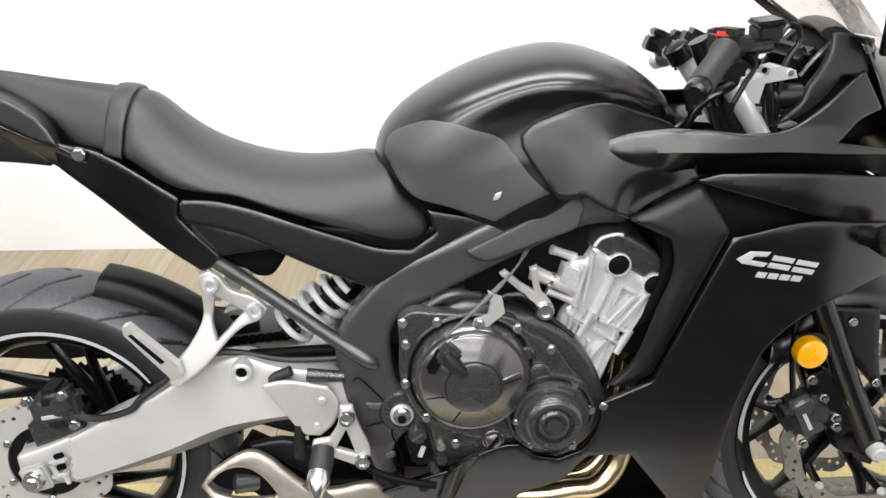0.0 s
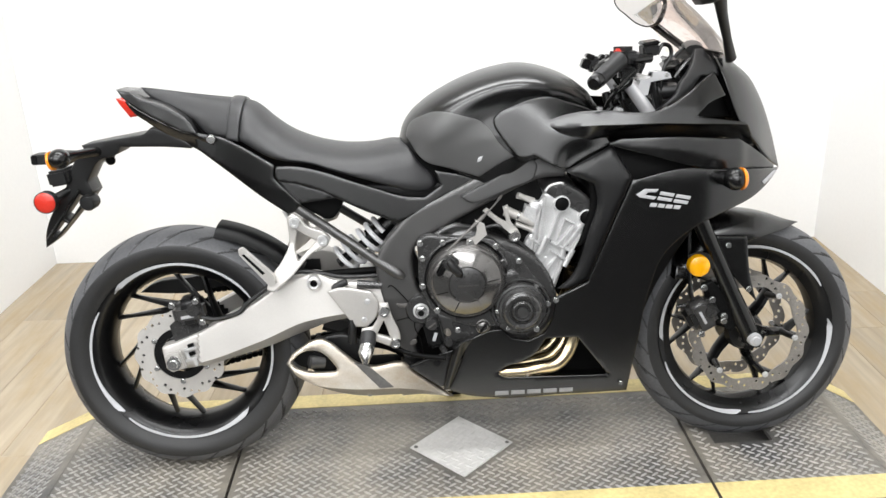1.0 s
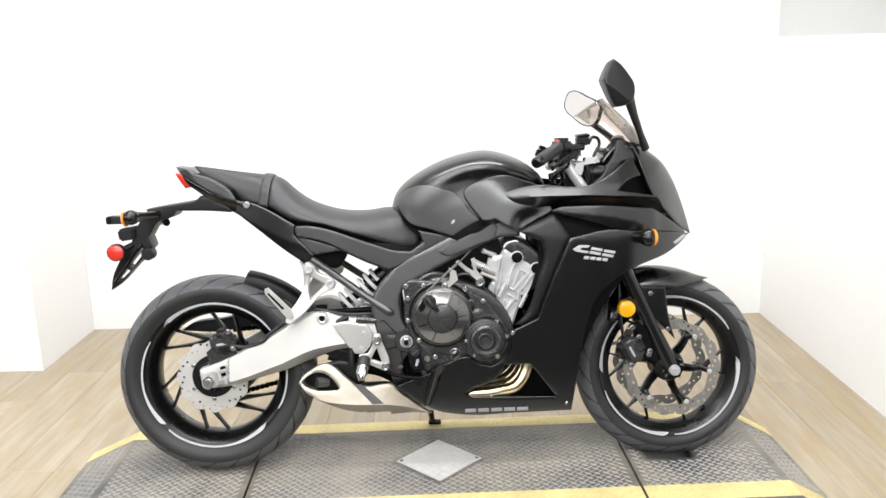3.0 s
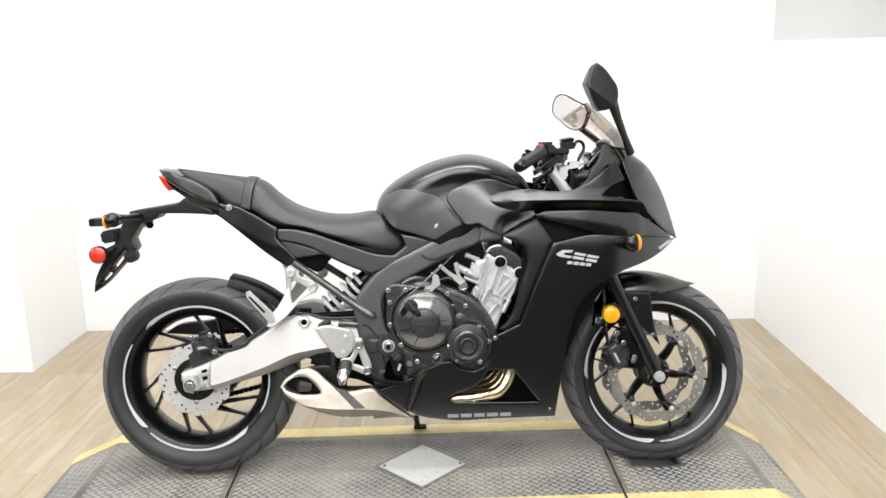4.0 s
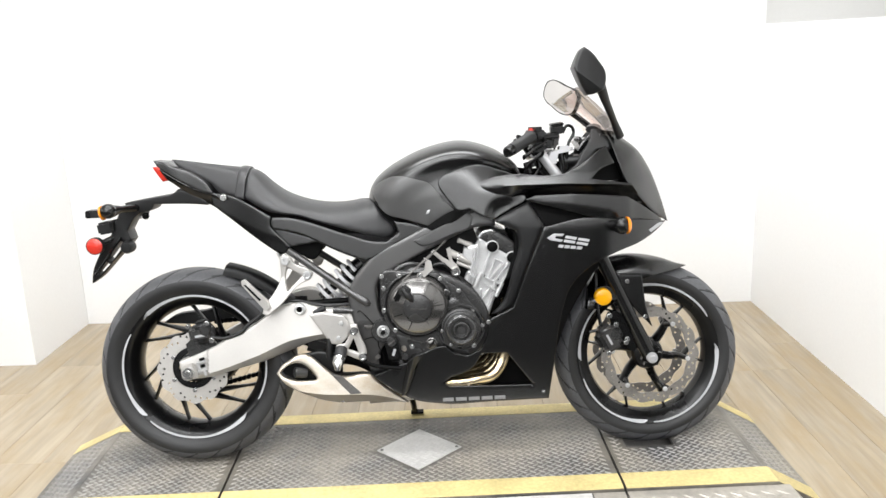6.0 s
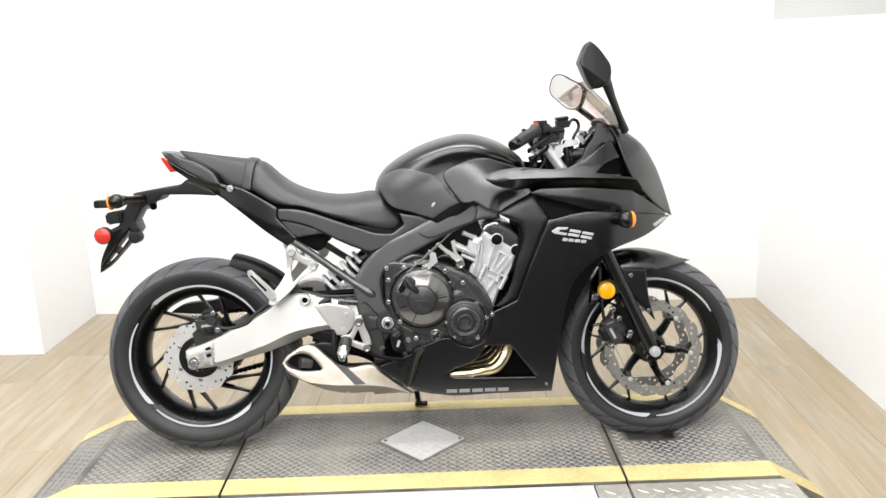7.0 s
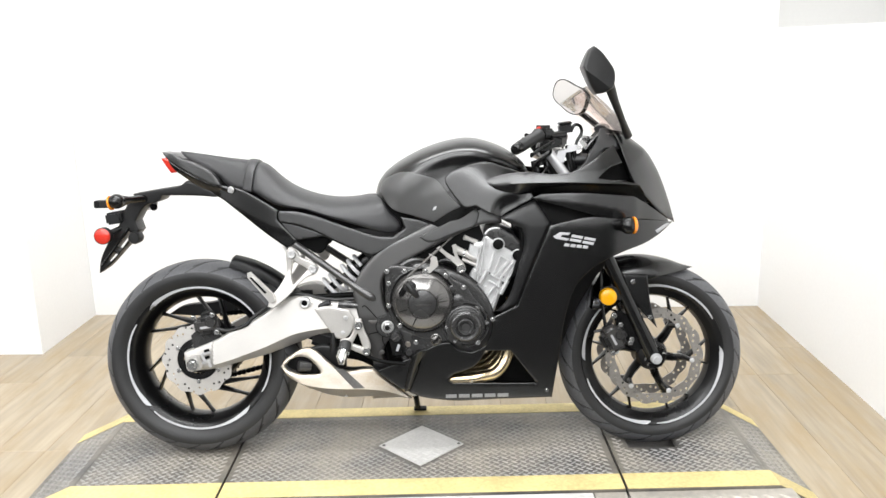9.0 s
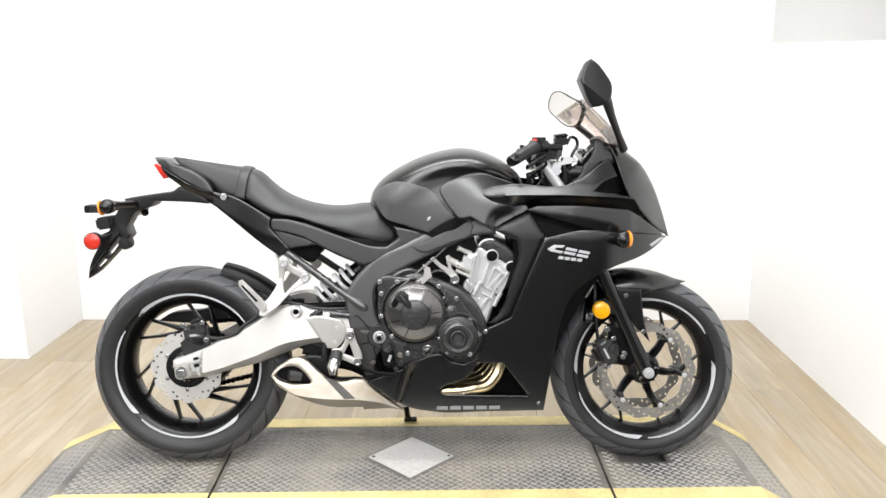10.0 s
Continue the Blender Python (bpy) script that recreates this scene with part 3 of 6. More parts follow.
def tyre_mesh(centre, radius, half, rim_r, count, to_world):
    """A tyre with slanting grooves pressed into the crown."""
    na, npf = 1500, 130
    prof = []
    for j in range(npf + 1):
        s = -1 + 2 * j / npf
        a = abs(s)
        if a < 0.62:
            q = a / 0.62
            y = half * math.sin(q * 1.18) / math.sin(1.18) * 0.985
            r = radius - 0.040 * (1 - math.cos(q * 1.18)) / (1 - math.cos(1.18))
        else:
            q = (a - 0.62) / 0.38
            y = half * (0.985 + 0.03 * math.sin(q * math.pi) - 0.17 * q * q)
            r = (radius - 0.040) * (1 - q) + rim_r * q
        prof.append((s, math.copysign(y, s), r))
    s = np.array([q[0] for q in prof])
    y = np.array([q[1] for q in prof])
    r = np.array([q[2] for q in prof])
    ang = np.linspace(0, 2 * math.pi, na, endpoint=False)
    A, S = np.meshgrid(ang, s, indexing="ij")
    depth = np.zeros_like(A)
    pitch = 2 * math.pi / count
    for side in (-1, 1):
        for k, (s0, s1, skew, wid) in enumerate(((0.05, 0.44, 0.26, 0.0036), (0.26, 0.61, 0.20, 0.0032))):
            q = (S * side - s0) / (s1 - s0)
            line = skew * np.clip(q, 0, 1) ** 1.3 + k * pitch * 0.5 + (side > 0) * pitch * 0.3
            d = np.abs((A - line + pitch / 2) % pitch - pitch / 2) * radius
            m = np.clip((wid * (1.1 - 0.4 * q) - d) / 0.0030 + 0.5, 0, 1) * np.clip(q / 0.04, 0, 1) * np.clip((1 - q) / 0.04, 0, 1)
            depth = np.maximum(depth, 0.006 * m)
    Rr = r[None, :] - depth
    co = np.stack([centre[0] + Rr * np.cos(A), np.broadcast_to(centre[1] + y[None, :], A.shape), centre[2] + Rr * np.sin(A)], -1).reshape(-1, 3)
    w = npf + 1
    i = np.arange(na)[:, None] * w + np.arange(npf)[None, :]
    k = ((np.arange(na) + 1) % na)[:, None] * w + np.arange(npf)[None, :]
    fa = np.stack([i, i + 1, k + 1, k], -1).reshape(-1, 4)
    if to_world:
        m = np.array(to_world)
        low = np.maximum(0, DROP + 0.0015 - (co @ m[2, :3] + m[2, 3]))
        co += low[:, None] * m[2, :3]
    me = bpy.data.meshes.new("tmp")
    me.from_pydata(co.tolist(), [], fa.tolist())
    # Grooves keep the darker rubber: their depth shade is put into the colour.
    crown = (np.abs(S) < 0.61) & (depth < 0.0042)
    face = crown[:, :-1] & crown[:, 1:] & np.roll(crown, -1, 0)[:, :-1] & np.roll(crown, -1, 0)[:, 1:]
    me.polygons.foreach_set("material_index", face.reshape(-1).astype(np.int32))
    bm = bmesh.new()
    bm.from_mesh(me)
    bpy.data.meshes.remove(me)
    return bm


def spoke_bm(centre, ang, half_split, r_fork, r_rim, stem_w, arm_w, depth, hub_r, sweep, turn):
    """One forked spoke: a stem from the hub, turned back by the sweep, that splits into two straight arms to the rim."""
    def at(r, a):
        return Vector((centre[0] + r * math.cos(a), 0, centre[2] + r * math.sin(a)))
    bms = []
    for sg in (-1, 1):
        knot = at(r_fork, ang + radians(sweep))
        end = at(r_rim, ang + sg * radians(half_split))
        pth = [at(hub_r, ang + radians(sweep * turn)), at(hub_r * 0.5 + r_fork * 0.5, ang + radians(sweep * (0.5 + 0.5 * turn)))]
        pth += [knot.lerp(end, k / 9) for k in range(10)]
        b = bmesh.new()
        rings = []
        for i, q in enumerate(pth):
            u = i / (len(pth) - 1)
            t = (pth[min(i + 1, len(pth) - 1)] - pth[max(i - 1, 0)]).normalized()
            nrm = Vector((-t.z, 0, t.x))
            w = (stem_w * (1 - u) ** 2 + arm_w * (1.25 - 0.4 * u)) / 2
            if u > 0.85:
                w *= 1 + 5 * (u - 0.85)
            dy = depth * (1 - 0.55 * u) / 2
            ring = []
            for a, c in ((1, 0.45), (0.45, 1), (-0.45, 1), (-1, 0.45), (-1, -0.45), (-0.45, -1), (0.45, -1), (1, -0.45)):
                ring.append(b.verts.new(q + nrm * w * a + Vector((0, dy * c + centre[1], 0))))
            rings.append(ring)
        for p, q in zip(rings, rings[1:]):
            for k in range(8):
                b.faces.new((p[k], p[(k + 1) % 8], q[(k + 1) % 8], q[k]))
        b.faces.new(rings[0][::-1])
        b.faces.new(rings[-1])
        bms.append(b)
    return merged(*bms)


def wavy_disc(centre, y, r_out, wave, petals, r_in, holes, thick, in_petals=0, phase=0.0):
    n = 240
    rim = [(centre[0] + (r_out + wave * math.cos(petals * a + phase)) * math.cos(a), centre[2] + (r_out + wave * math.cos(petals * a + phase)) * math.sin(a)) for a in (2 * math.pi * k / n for k in range(n))]
    inner = [(centre[0] + (r_in + 0.003 * math.cos(in_petals * a)) * math.cos(a), centre[2] + (r_in + 0.003 * math.cos(in_petals * a)) * math.sin(a)) for a in (2 * math.pi * k / 120 for k in range(120))]
    hs = [inner]
    for rr, a, q in holes:
        hx, hz = centre[0] + rr * math.cos(a), centre[2] + rr * math.sin(a)
        hs.append([(hx + q * math.cos(2 * math.pi * k / 8), hz + q * math.sin(2 * math.pi * k / 8)) for k in range(8)])
    return plate(rim, y - thick / 2, y + thick / 2, hs, bevel=0, smooth=False)


def rim_lathe(centre, half, k):
    prof = [(0.232, -half), (0.236, -half + 0.004), (0.233, -half + 0.010), (0.218, -half + 0.016), (0.205, -half * 0.55), (0.203, 0), (0.205, half * 0.55), (0.218, half - 0.016), (0.233, half - 0.010), (0.236, half - 0.004), (0.232, half),
                  (0.226, half - 0.001), (0.212, half - 0.014), (0.196, half * 0.5), (0.190, 0), (0.196, -half * 0.5), (0.212, -half + 0.014), (0.226, -half + 0.001)]
    return lathe([(r * k, y) for r, y in prof], centre, 128, closed=True)


def stripe(centre, half, a0, a1, s):
    """A thin reflective tape on the rim's flange from angle a0 to a1, broad at one end and cut to a point at both."""
    b = bmesh.new()
    rows = []
    n = max(8, int(abs(a1 - a0) / 3))
    for k in range(n + 1):
        u = k / n
        a = radians(a0 + (a1 - a0) * u)
        low = 0.2252 - 0.0075 * max(0.0, 1 - u / 0.45) ** 1.4 * min(1.0, u / 0.05)
        high = 0.2312 - 0.003 * max(0.0, (u - 0.9) / 0.1) - (0.2312 - 0.2205) * max(0.0, 1 - u / 0.05)
        low = min(low, high - 0.0006)
        dip = 0.9 * max(0.0, 0.2252 - low)
        rows.append([b.verts.new((centre[0] + s * r * math.cos(a), centre[1] + y, centre[2] + s * r * math.sin(a))) for r, y in ((low, -half - 0.0003 + dip), (low, -half - 0.0016 + dip), (high, -half - 0.0022), (high, -half - 0.0008))])
    for p, q in zip(rows, rows[1:]):
        for k in range(4):
            b.faces.new((p[k], p[(k + 1) % 4], q[(k + 1) % 4], q[k]))
    b.faces.new(rows[0])
    b.faces.new(rows[-1][::-1])
    return b


def make_wheel(name, centre, half_rim, tyre_r, tyre_half, base_angle, count, hub_half, stripes, size=1.0):
    wheel = part(name, rim_lathe(centre, half_rim, size), RIM, bike, "satin black cast wheel rim")
    part("tyre", tyre_mesh(centre, tyre_r, tyre_half, 0.231 * size, count, bike.matrix_world @ LEAN[name] if name == "rear_wheel" else None), RUBBER, wheel, "black road tyre with slanting grooves", 75, (GREY_RUBBER,))
    part("hub", lathe([(0.0, -hub_half), (0.022, -hub_half), (0.045, -hub_half + 0.006), (0.052, -hub_half * 0.6), (0.040, 0), (0.052, hub_half * 0.6), (0.045, hub_half - 0.006), (0.0, hub_half)], centre, 40), RIM, wheel)
    wheel.matrix_local = LEAN[name]
    rear = name == "rear_wheel"
    for k in range(6):
        at_rim = radians(base_angle + 60 * k)
        if rear:
            bm = spoke_bm(centre, at_rim, 10.5, 0.099, 0.203 * size, 0.022, 0.0088, 0.05, 0.035, -55.0, 1.25)
        else:
            bm = spoke_bm(centre, at_rim, 12.5, 0.124, 0.203 * size, 0.019, 0.0066, 0.046, 0.035, -9.0, 2.0)
        part("spoke", bm, RIM, wheel)
    for a0, a1 in stripes:
        part("rim_tape", stripe(centre, half_rim, a0, a1, size), STRIPE, wheel, "silver rim tape")
    return wheel


rear_wheel = make_wheel("rear_wheel", R, 0.077, 0.315, 0.092, 87, 23, 0.09, ((134, 36), (223, 150), (315, 228), (386, 330)))
front_wheel = make_wheel("front_wheel", Fw, 0.052, 0.302, 0.06, 60, 23, 0.06, ((106, 30), (184, 112), (268, 199), (366, 273)))

# brake discs and the chain side
holes = [(0.100 + 0.007 * ((k % 3) - 1), 2 * math.pi * k / 36, 0.0040) for k in range(36)]
part("brake_disc", wavy_disc(R, -0.088, 0.1125, 0.0035, 12, 0.064, holes, 0.005), ALU, rear_wheel, "drilled wavy steel brake disc")
part("disc_carrier", wavy_disc(R, -0.084, 0.0700, 0.0, 6, 0.045, [], 0.006), RIM, rear_wheel, "black disc carrier ring")
for k in range(6):
    a = radians(30 + 60 * k)
    part("disc_bolt", bolt(R[0] + 0.072 * math.cos(a), -0.091, R[2] + 0.072 * math.sin(a), 0.006), CHROME, rear_wheel)
for sy in (-1, 1):
    hs = []
    for k in range(54):
        hs.append((0.1425 + 0.0085 * ((k % 3) - 1), 2 * math.pi * k / 54, 0.0042))
    part("brake_disc", wavy_disc(Fw, sy * 0.072, 0.1555, 0.0035, 14, 0.125, hs, 0.005, 10), DISC, front_wheel, "drilled wavy steel brake disc")
    for k in range(6):
        a = radians(60 + 60 * k - 22 * (1 - 0.121 / 0.193))
        ca, sa = math.cos(a), math.sin(a)
        part("disc_mount", tube([(Fw[0] + 0.112 * ca, sy * 0.018, Fw[2] + 0.112 * sa), (Fw[0] + 0.119 * ca, sy * 0.055, Fw[2] + 0.119 * sa), (Fw[0] + 0.122 * ca, sy * 0.071, Fw[2] + 0.122 * sa)], [0.009, 0.008, 0.007], 10), RIM, front_wheel, "black disc mount")
        part("disc_bolt", bolt(Fw[0] + 0.123 * ca, sy * 0.072 - 0.003, Fw[2] + 0.123 * sa, 0.0065), CAST, front_wheel)
teeth = []
for k in range(84):
    a = 2 * math.pi * k / 84
    rr = 0.107 if k % 2 else 0.099
    teeth.append((R[0] + rr * math.cos(a), R[2] + rr * math.sin(a)))
part("sprocket", plate(teeth, 0.092, 0.098, [[(R[0] + 0.055 * math.cos(2 * math.pi * k / 24), R[2] + 0.055 * math.sin(2 * math.pi * k / 24)) for k in range(24)]], bevel=0, smooth=False), DARK, rear_wheel, "dark steel chain sprocket")
for (xa, za), (xb, zb) in (((0.02, 0.413), (0.52, 0.452)), ((0.0, 0.186), (0.52, 0.312))):
    links, n = [], 32
    for k in range(n):
        u = (k + 0.5) / n
        b = block(0, 0, 0, 0.0165, 0.02 if k % 2 else 0.015, 0.015, 0.003, pose(0, 0, 0, 0, -math.degrees(math.atan2(zb - za, xb - xa)), 0), 1)
        bmesh.ops.translate(b, vec=(xa + u * (xb - xa), 0.095, za + u * (zb - za)), verts=b.verts)
        links.append(b)
    part("chain_run", merged(*links), DARK, bike, "black drive chain")
part("chain_guard", plate([(-0.150, 0.418), (-0.115, 0.440), (-0.003, 0.456), (0.05, 0.466), (0.16, 0.50), (0.34, 0.49), (0.34, 0.455), (0.06, 0.424), (-0.008, 0.412)], 0.085, 0.115), PLASTIC, bike, "black chain guard")


def ramp(*pairs):
    """A smooth line through the pairs, with no overshoot."""
    xs, ys = np.array([p[0] for p in pairs]), np.array([p[1] for p in pairs])
    d = np.diff(ys) / np.diff(xs)
    m = np.concatenate([[d[0]], np.where(d[:-1] * d[1:] > 0, 2 * d[:-1] * d[1:] / (d[:-1] + d[1:] + 1e-12), 0), [d[-1]]])

    def at(v):
        v = np.clip(np.asarray(v, float), xs[0], xs[-1])
        i = np.clip(np.searchsorted(xs, v) - 1, 0, len(xs) - 2)
        h = xs[i + 1] - xs[i]
        u = (v - xs[i]) / h
        return (2 * u**3 - 3 * u**2 + 1) * ys[i] + (u**3 - 2 * u**2 + u) * h * m[i] + (3 * u**2 - 2 * u**3) * ys[i + 1] + (u**3 - u**2) * h * m[i + 1]

    return at


def sheet(*pts, soft=2e-4):
    """A smooth width over x and z, bent through the points (x, z, width)."""
    p = np.array(pts)
    n = len(p)

    def bend(r2):
        return r2 * np.log(r2 + 1e-9)

    k = bend(((p[:, None, :2] - p[None, :, :2]) ** 2).sum(2)) + soft * np.eye(n)
    q = np.c_[np.ones(n), p[:, :2]]
    sol = np.linalg.solve(np.block([[k, q], [q.T, np.zeros((3, 3))]]), np.r_[p[:, 2], 0, 0, 0])

    def at(x, z):
        x, z = np.asarray(x, float), np.asarray(z, float)
        w = sol[n] + sol[n + 1] * x + sol[n + 2] * z
        for (a, b, _), c in zip(p, sol):
            w = w + c * bend((x - a) ** 2 + (z - b) ** 2)
        return w

    return at


def ease(v, a, b):
    u = np.clip((v - a) / (b - a), 0, 1)
    return u * u * (3 - 2 * u)


# widths of the bodywork from the middle plane
fair_z = ramp((0.14, 0.166), (0.25, 0.179), (0.38, 0.193), (0.50, 0.203), (0.62, 0.210), (0.72, 0.212), (0.78, 0.203), (0.85, 0.168), (0.92, 0.143), (1.02, 0.12))
tank_side = sheet((0.58, 0.83, 0.104), (0.60, 0.80, 0.110), (0.65, 0.77, 0.118), (0.65, 0.86, 0.130), (0.66, 0.903, 0.142), (0.75, 0.74, 0.132), (0.75, 0.83, 0.136), (0.80, 0.85, 0.141), (0.75, 0.935, 0.160), (0.84, 0.79, 0.147), (0.84, 0.87, 0.140), (0.84, 0.957, 0.166), (0.93, 0.86, 0.126), (0.93, 0.945, 0.156), (1.02, 0.87, 0.098), (1.03, 0.90, 0.108), (0.88, 0.99, 0.168), soft=1e-3)
shoulder = ramp((0.60, 0.872), (0.656, 0.901), (0.694, 0.915), (0.726, 0.926), (0.779, 0.944), (0.832, 0.955), (0.885, 0.954), (0.941, 0.938), (1.02, 0.902), (1.05, 0.885))


def tank_w(x, z):
    """Side width, with a hollow under the shoulder line that runs along the tank."""
    s = shoulder(x) - z
    deep = ease(x, 0.64, 0.82) * (1 - 0.5 * ease(x, 0.97, 1.04))
    return tank_side(x, z) - deep * 0.020 * ease(s, -0.004, 0.042) * (1 - ease(s, 0.042, 0.120))


def nose_taper(x):
    return 0.05 + 0.95 * np.clip(1 - (np.clip(x - 1.24, 0, 1) / 0.30) ** 2.3, 0.0, 1)


def fair_w(x, z):
    return fair_z(z) * nose_taper(x)


shroud_side = sheet((0.793, 0.87, 0.149), (0.838, 0.904, 0.144), (0.848, 0.783, 0.164), (0.885, 0.919, 0.136), (0.923, 0.922, 0.130), (0.976, 0.905, 0.124), (1.02, 0.889, 0.116), (1.05, 0.87, 0.124), (0.91, 0.856, 0.156), (0.89, 0.79, 0.171), (0.963, 0.752, 0.182), (0.938, 0.842, 0.164), (1.0, 0.83, 0.172), (1.0, 0.797, 0.164), (1.07, 0.809, 0.174), (0.95, 0.80, 0.170), (1.03, 0.79, 0.178), soft=4e-3)


scoop_line = ramp((0.90, 0.765), (0.936, 0.795), (0.952, 0.810), (0.984, 0.828), (1.051, 0.844), (1.08, 0.848))


def shroud_w(x, z):
    """Below a curved line the face turns under into a scoop."""
    s = scoop_line(x) - z
    return shroud_side(x, z) - 0.012 * ease(x, 0.925, 0.965) * ease(s, -0.006, 0.050)


cowl_line = ramp((0.90, 0.857), (0.948, 0.853), (1.0, 0.856), (1.05, 0.858), (1.144, 0.858), (1.25, 0.853), (1.37, 0.843), (1.52, 0.80))
cowl_most = ramp((0.90, 0.145), (0.95, 0.162), (1.0, 0.179), (1.05, 0.190), (1.15, 0.196), (1.25, 0.194), (1.32, 0.182), (1.38, 0.166), (1.42, 0.148), (1.46, 0.112), (1.515, 0.055))


def upper_w(x, z):
    """Widest along a ridge: above it the face looks up, below it turns under."""
    s = z - cowl_line(x)
    under = 0.10 + 1.0 * ease(x, 0.965, 1.06)
    return cowl_most(x) - (0.36 - 0.04 * ease(x, 0.97, 1.10)) * np.clip(s, 0, 0.036) - 0.55 * np.clip(s - 0.036, 0, 1) - under * np.clip(-s, 0, 0.05)


blade_edge = ramp((1.05, 0.170), (1.085, 0.182), (1.2, 0.194), (1.30, 0.186), (1.36, 0.172), (1.395, 0.145), (1.45, 0.10), (1.503, 0.045))
blade_top = ramp((1.05, 0.812), (1.085, 0.824), (1.2, 0.825), (1.36, 0.811), (1.395, 0.791), (1.503, 0.72))
blade_fold = ramp((1.05, 0.810), (1.2, 0.794), (1.30, 0.772), (1.40, 0.752), (1.503, 0.716))


def blade_w(x, z):
    """The blade's upper face looks up as far as a fold, below which it drops away."""
    a, b = blade_top(x), blade_fold(x)
    return blade_edge(x) + 0.12 * np.clip(a - z, 0, a - b) - 0.12 * np.clip(b - z, 0, 1)


seat_line = ramp((-0.06, 0.062), (0.1, 0.094), (0.2, 0.118), (0.35, 0.139), (0.5, 0.134), (0.6, 0.122), (0.66, 0.104))
side_line = ramp((-0.1, 0.06), (0.13, 0.088), (0.28, 0.127), (0.45, 0.136), (0.6, 0.132), (0.77, 0.117))
side_mid = ramp((-0.1, 0.90), (0.10, 0.842), (0.28, 0.760), (0.41, 0.735), (0.56, 0.675), (0.66, 0.705), (0.77, 0.725))


def seat_w(x, z):
    return seat_line(x) - 0.25 * np.clip(z - 0.76, -0.03, 0.2)


def side_w(x, z):
    mid = side_mid(x)
    return side_line(x) + 0.10 * np.clip(mid - z, -0.05, 0.03)


def frame_w(x, z):
    return np.interp(z, (0.28, 0.45, 0.60, 0.70, 0.8), (0.150, 0.157, 0.143, 0.134, 0.122))


# -- tank and seats
TANK_TOP = [(0.573, 0.823), (0.583, 0.856), (0.600, 0.882), (0.634, 0.912), (0.684, 0.942), (0.722, 0.960), (0.767, 0.976), (0.812, 0.987), (0.860, 0.993), (0.896, 0.990), (0.940, 0.978), (0.980, 0.961), (1.018, 0.936), (1.046, 0.910), (1.056, 0.892)]
tank = part("fuel_tank", skin(TANK_TOP + [(1.045, 0.84), (0.96, 0.79), (0.885, 0.768), (0.775, 0.720), (0.74, 0.735), (0.69, 0.758), (0.641, 0.772), (0.60, 0.80)], tank_w, None, 0.0065, 0.010, 0.006, [(TANK_TOP, 0.095)]), PAINT, bike, "matte black fuel tank", 60)
pad = skin([(0.590, 0.834), (0.594, 0.852), (0.606, 0.869), (0.630, 0.883), (0.656, 0.893), (0.693, 0.893), (0.726, 0.884), (0.767, 0.870), (0.782, 0.855), (0.81, 0.816), (0.841, 0.787), (0.813, 0.774), (0.759, 0.740), (0.696, 0.760), (0.63, 0.781)], tank_w, 0.008, 0.0075, 0.0022, 0.0016, [(TANK_TOP, 0.095)], offset=0.0016, corner=40)
both("knee_pad", pad, PAD, tank, "textured grey-black knee pad")
part("tank_badge", skin([(0.755, 0.776), (0.764, 0.779), (0.768, 0.790), (0.759, 0.787)], tank_w, 0.003, 0.006, 0.002, 0.001, [(TANK_TOP, 0.095)], offset=0.0055, corner=80), DECAL, tank, "small pale badge")

SEAT_TOP = [(0.199, 0.932), (0.222, 0.9275), (0.244, 0.912), (0.265, 0.891), (0.308, 0.857), (0.369, 0.83), (0.44, 0.815), (0.512, 0.815), (0.557, 0.821), (0.578, 0.819)]
SEAT_LOW = [(0.621, 0.77), (0.652, 0.738), (0.658, 0.719), (0.64, 0.707), (0.615, 0.707), (0.55, 0.726), (0.481, 0.747), (0.413, 0.769), (0.363, 0.786), (0.309, 0.794), (0.282, 0.799), (0.192, 0.845), (0.199, 0.899)]
seat = part("rider_seat", skin(SEAT_TOP + SEAT_LOW, seat_w, None, 0.011, 0.014, 0.010, [(SEAT_TOP, 0.055)]), VINYL, bike, "black vinyl rider seat", 60)
PIL_TOP = [(-0.046, 0.970), (-0.030, 0.968), (0.09, 0.949), (0.187, 0.936)]
pillion = part("pillion_seat", skin(PIL_TOP + [(0.190, 0.90), (0.182, 0.844), (0.165, 0.848), (0.11, 0.862), (0.085, 0.888), (0.052, 0.908), (-0.003, 0.934), (-0.030, 0.949)], lambda x, z: seat_w(x, z) - 0.01, None, 0.011, 0.012, 0.008, [(PIL_TOP, 0.055)]), VINYL, bike, "black vinyl pillion seat", 60)
STRAP_TOP = [(0.176, 0.941), (0.189, 0.941), (0.207, 0.937)]
part("grab_strap", skin(STRAP_TOP + [(0.202, 0.899), (0.194, 0.842), (0.165, 0.849), (0.171, 0.893)], lambda x, z: seat_w(x, z) + 0.003, None, 0.008, 0.004, 0.003, [(STRAP_TOP, 0.055)]), VINYL, pillion, "black vinyl strap across the seat")


# -- tail
tail_line = ramp((-0.11, 0.036), (-0.065, 0.058), (-0.033, 0.068), (0.027, 0.078), (0.10, 0.090), (0.18, 0.104))
tail_ridge = ramp((-0.104, 0.960), (-0.065, 0.929), (-0.033, 0.913), (0.027, 0.884), (0.059, 0.874), (0.106, 0.856), (0.18, 0.83))
TAIL = [(-0.093, 0.970), (-0.056, 0.965), (-0.034, 0.950), (-0.010, 0.943), (0.012, 0.936), (0.050, 0.917), (0.073, 0.901), (0.089, 0.882), (0.101, 0.859), (0.067, 0.867), (0.031, 0.884), (-0.015, 0.909), (-0.046, 0.928), (-0.078, 0.950)]
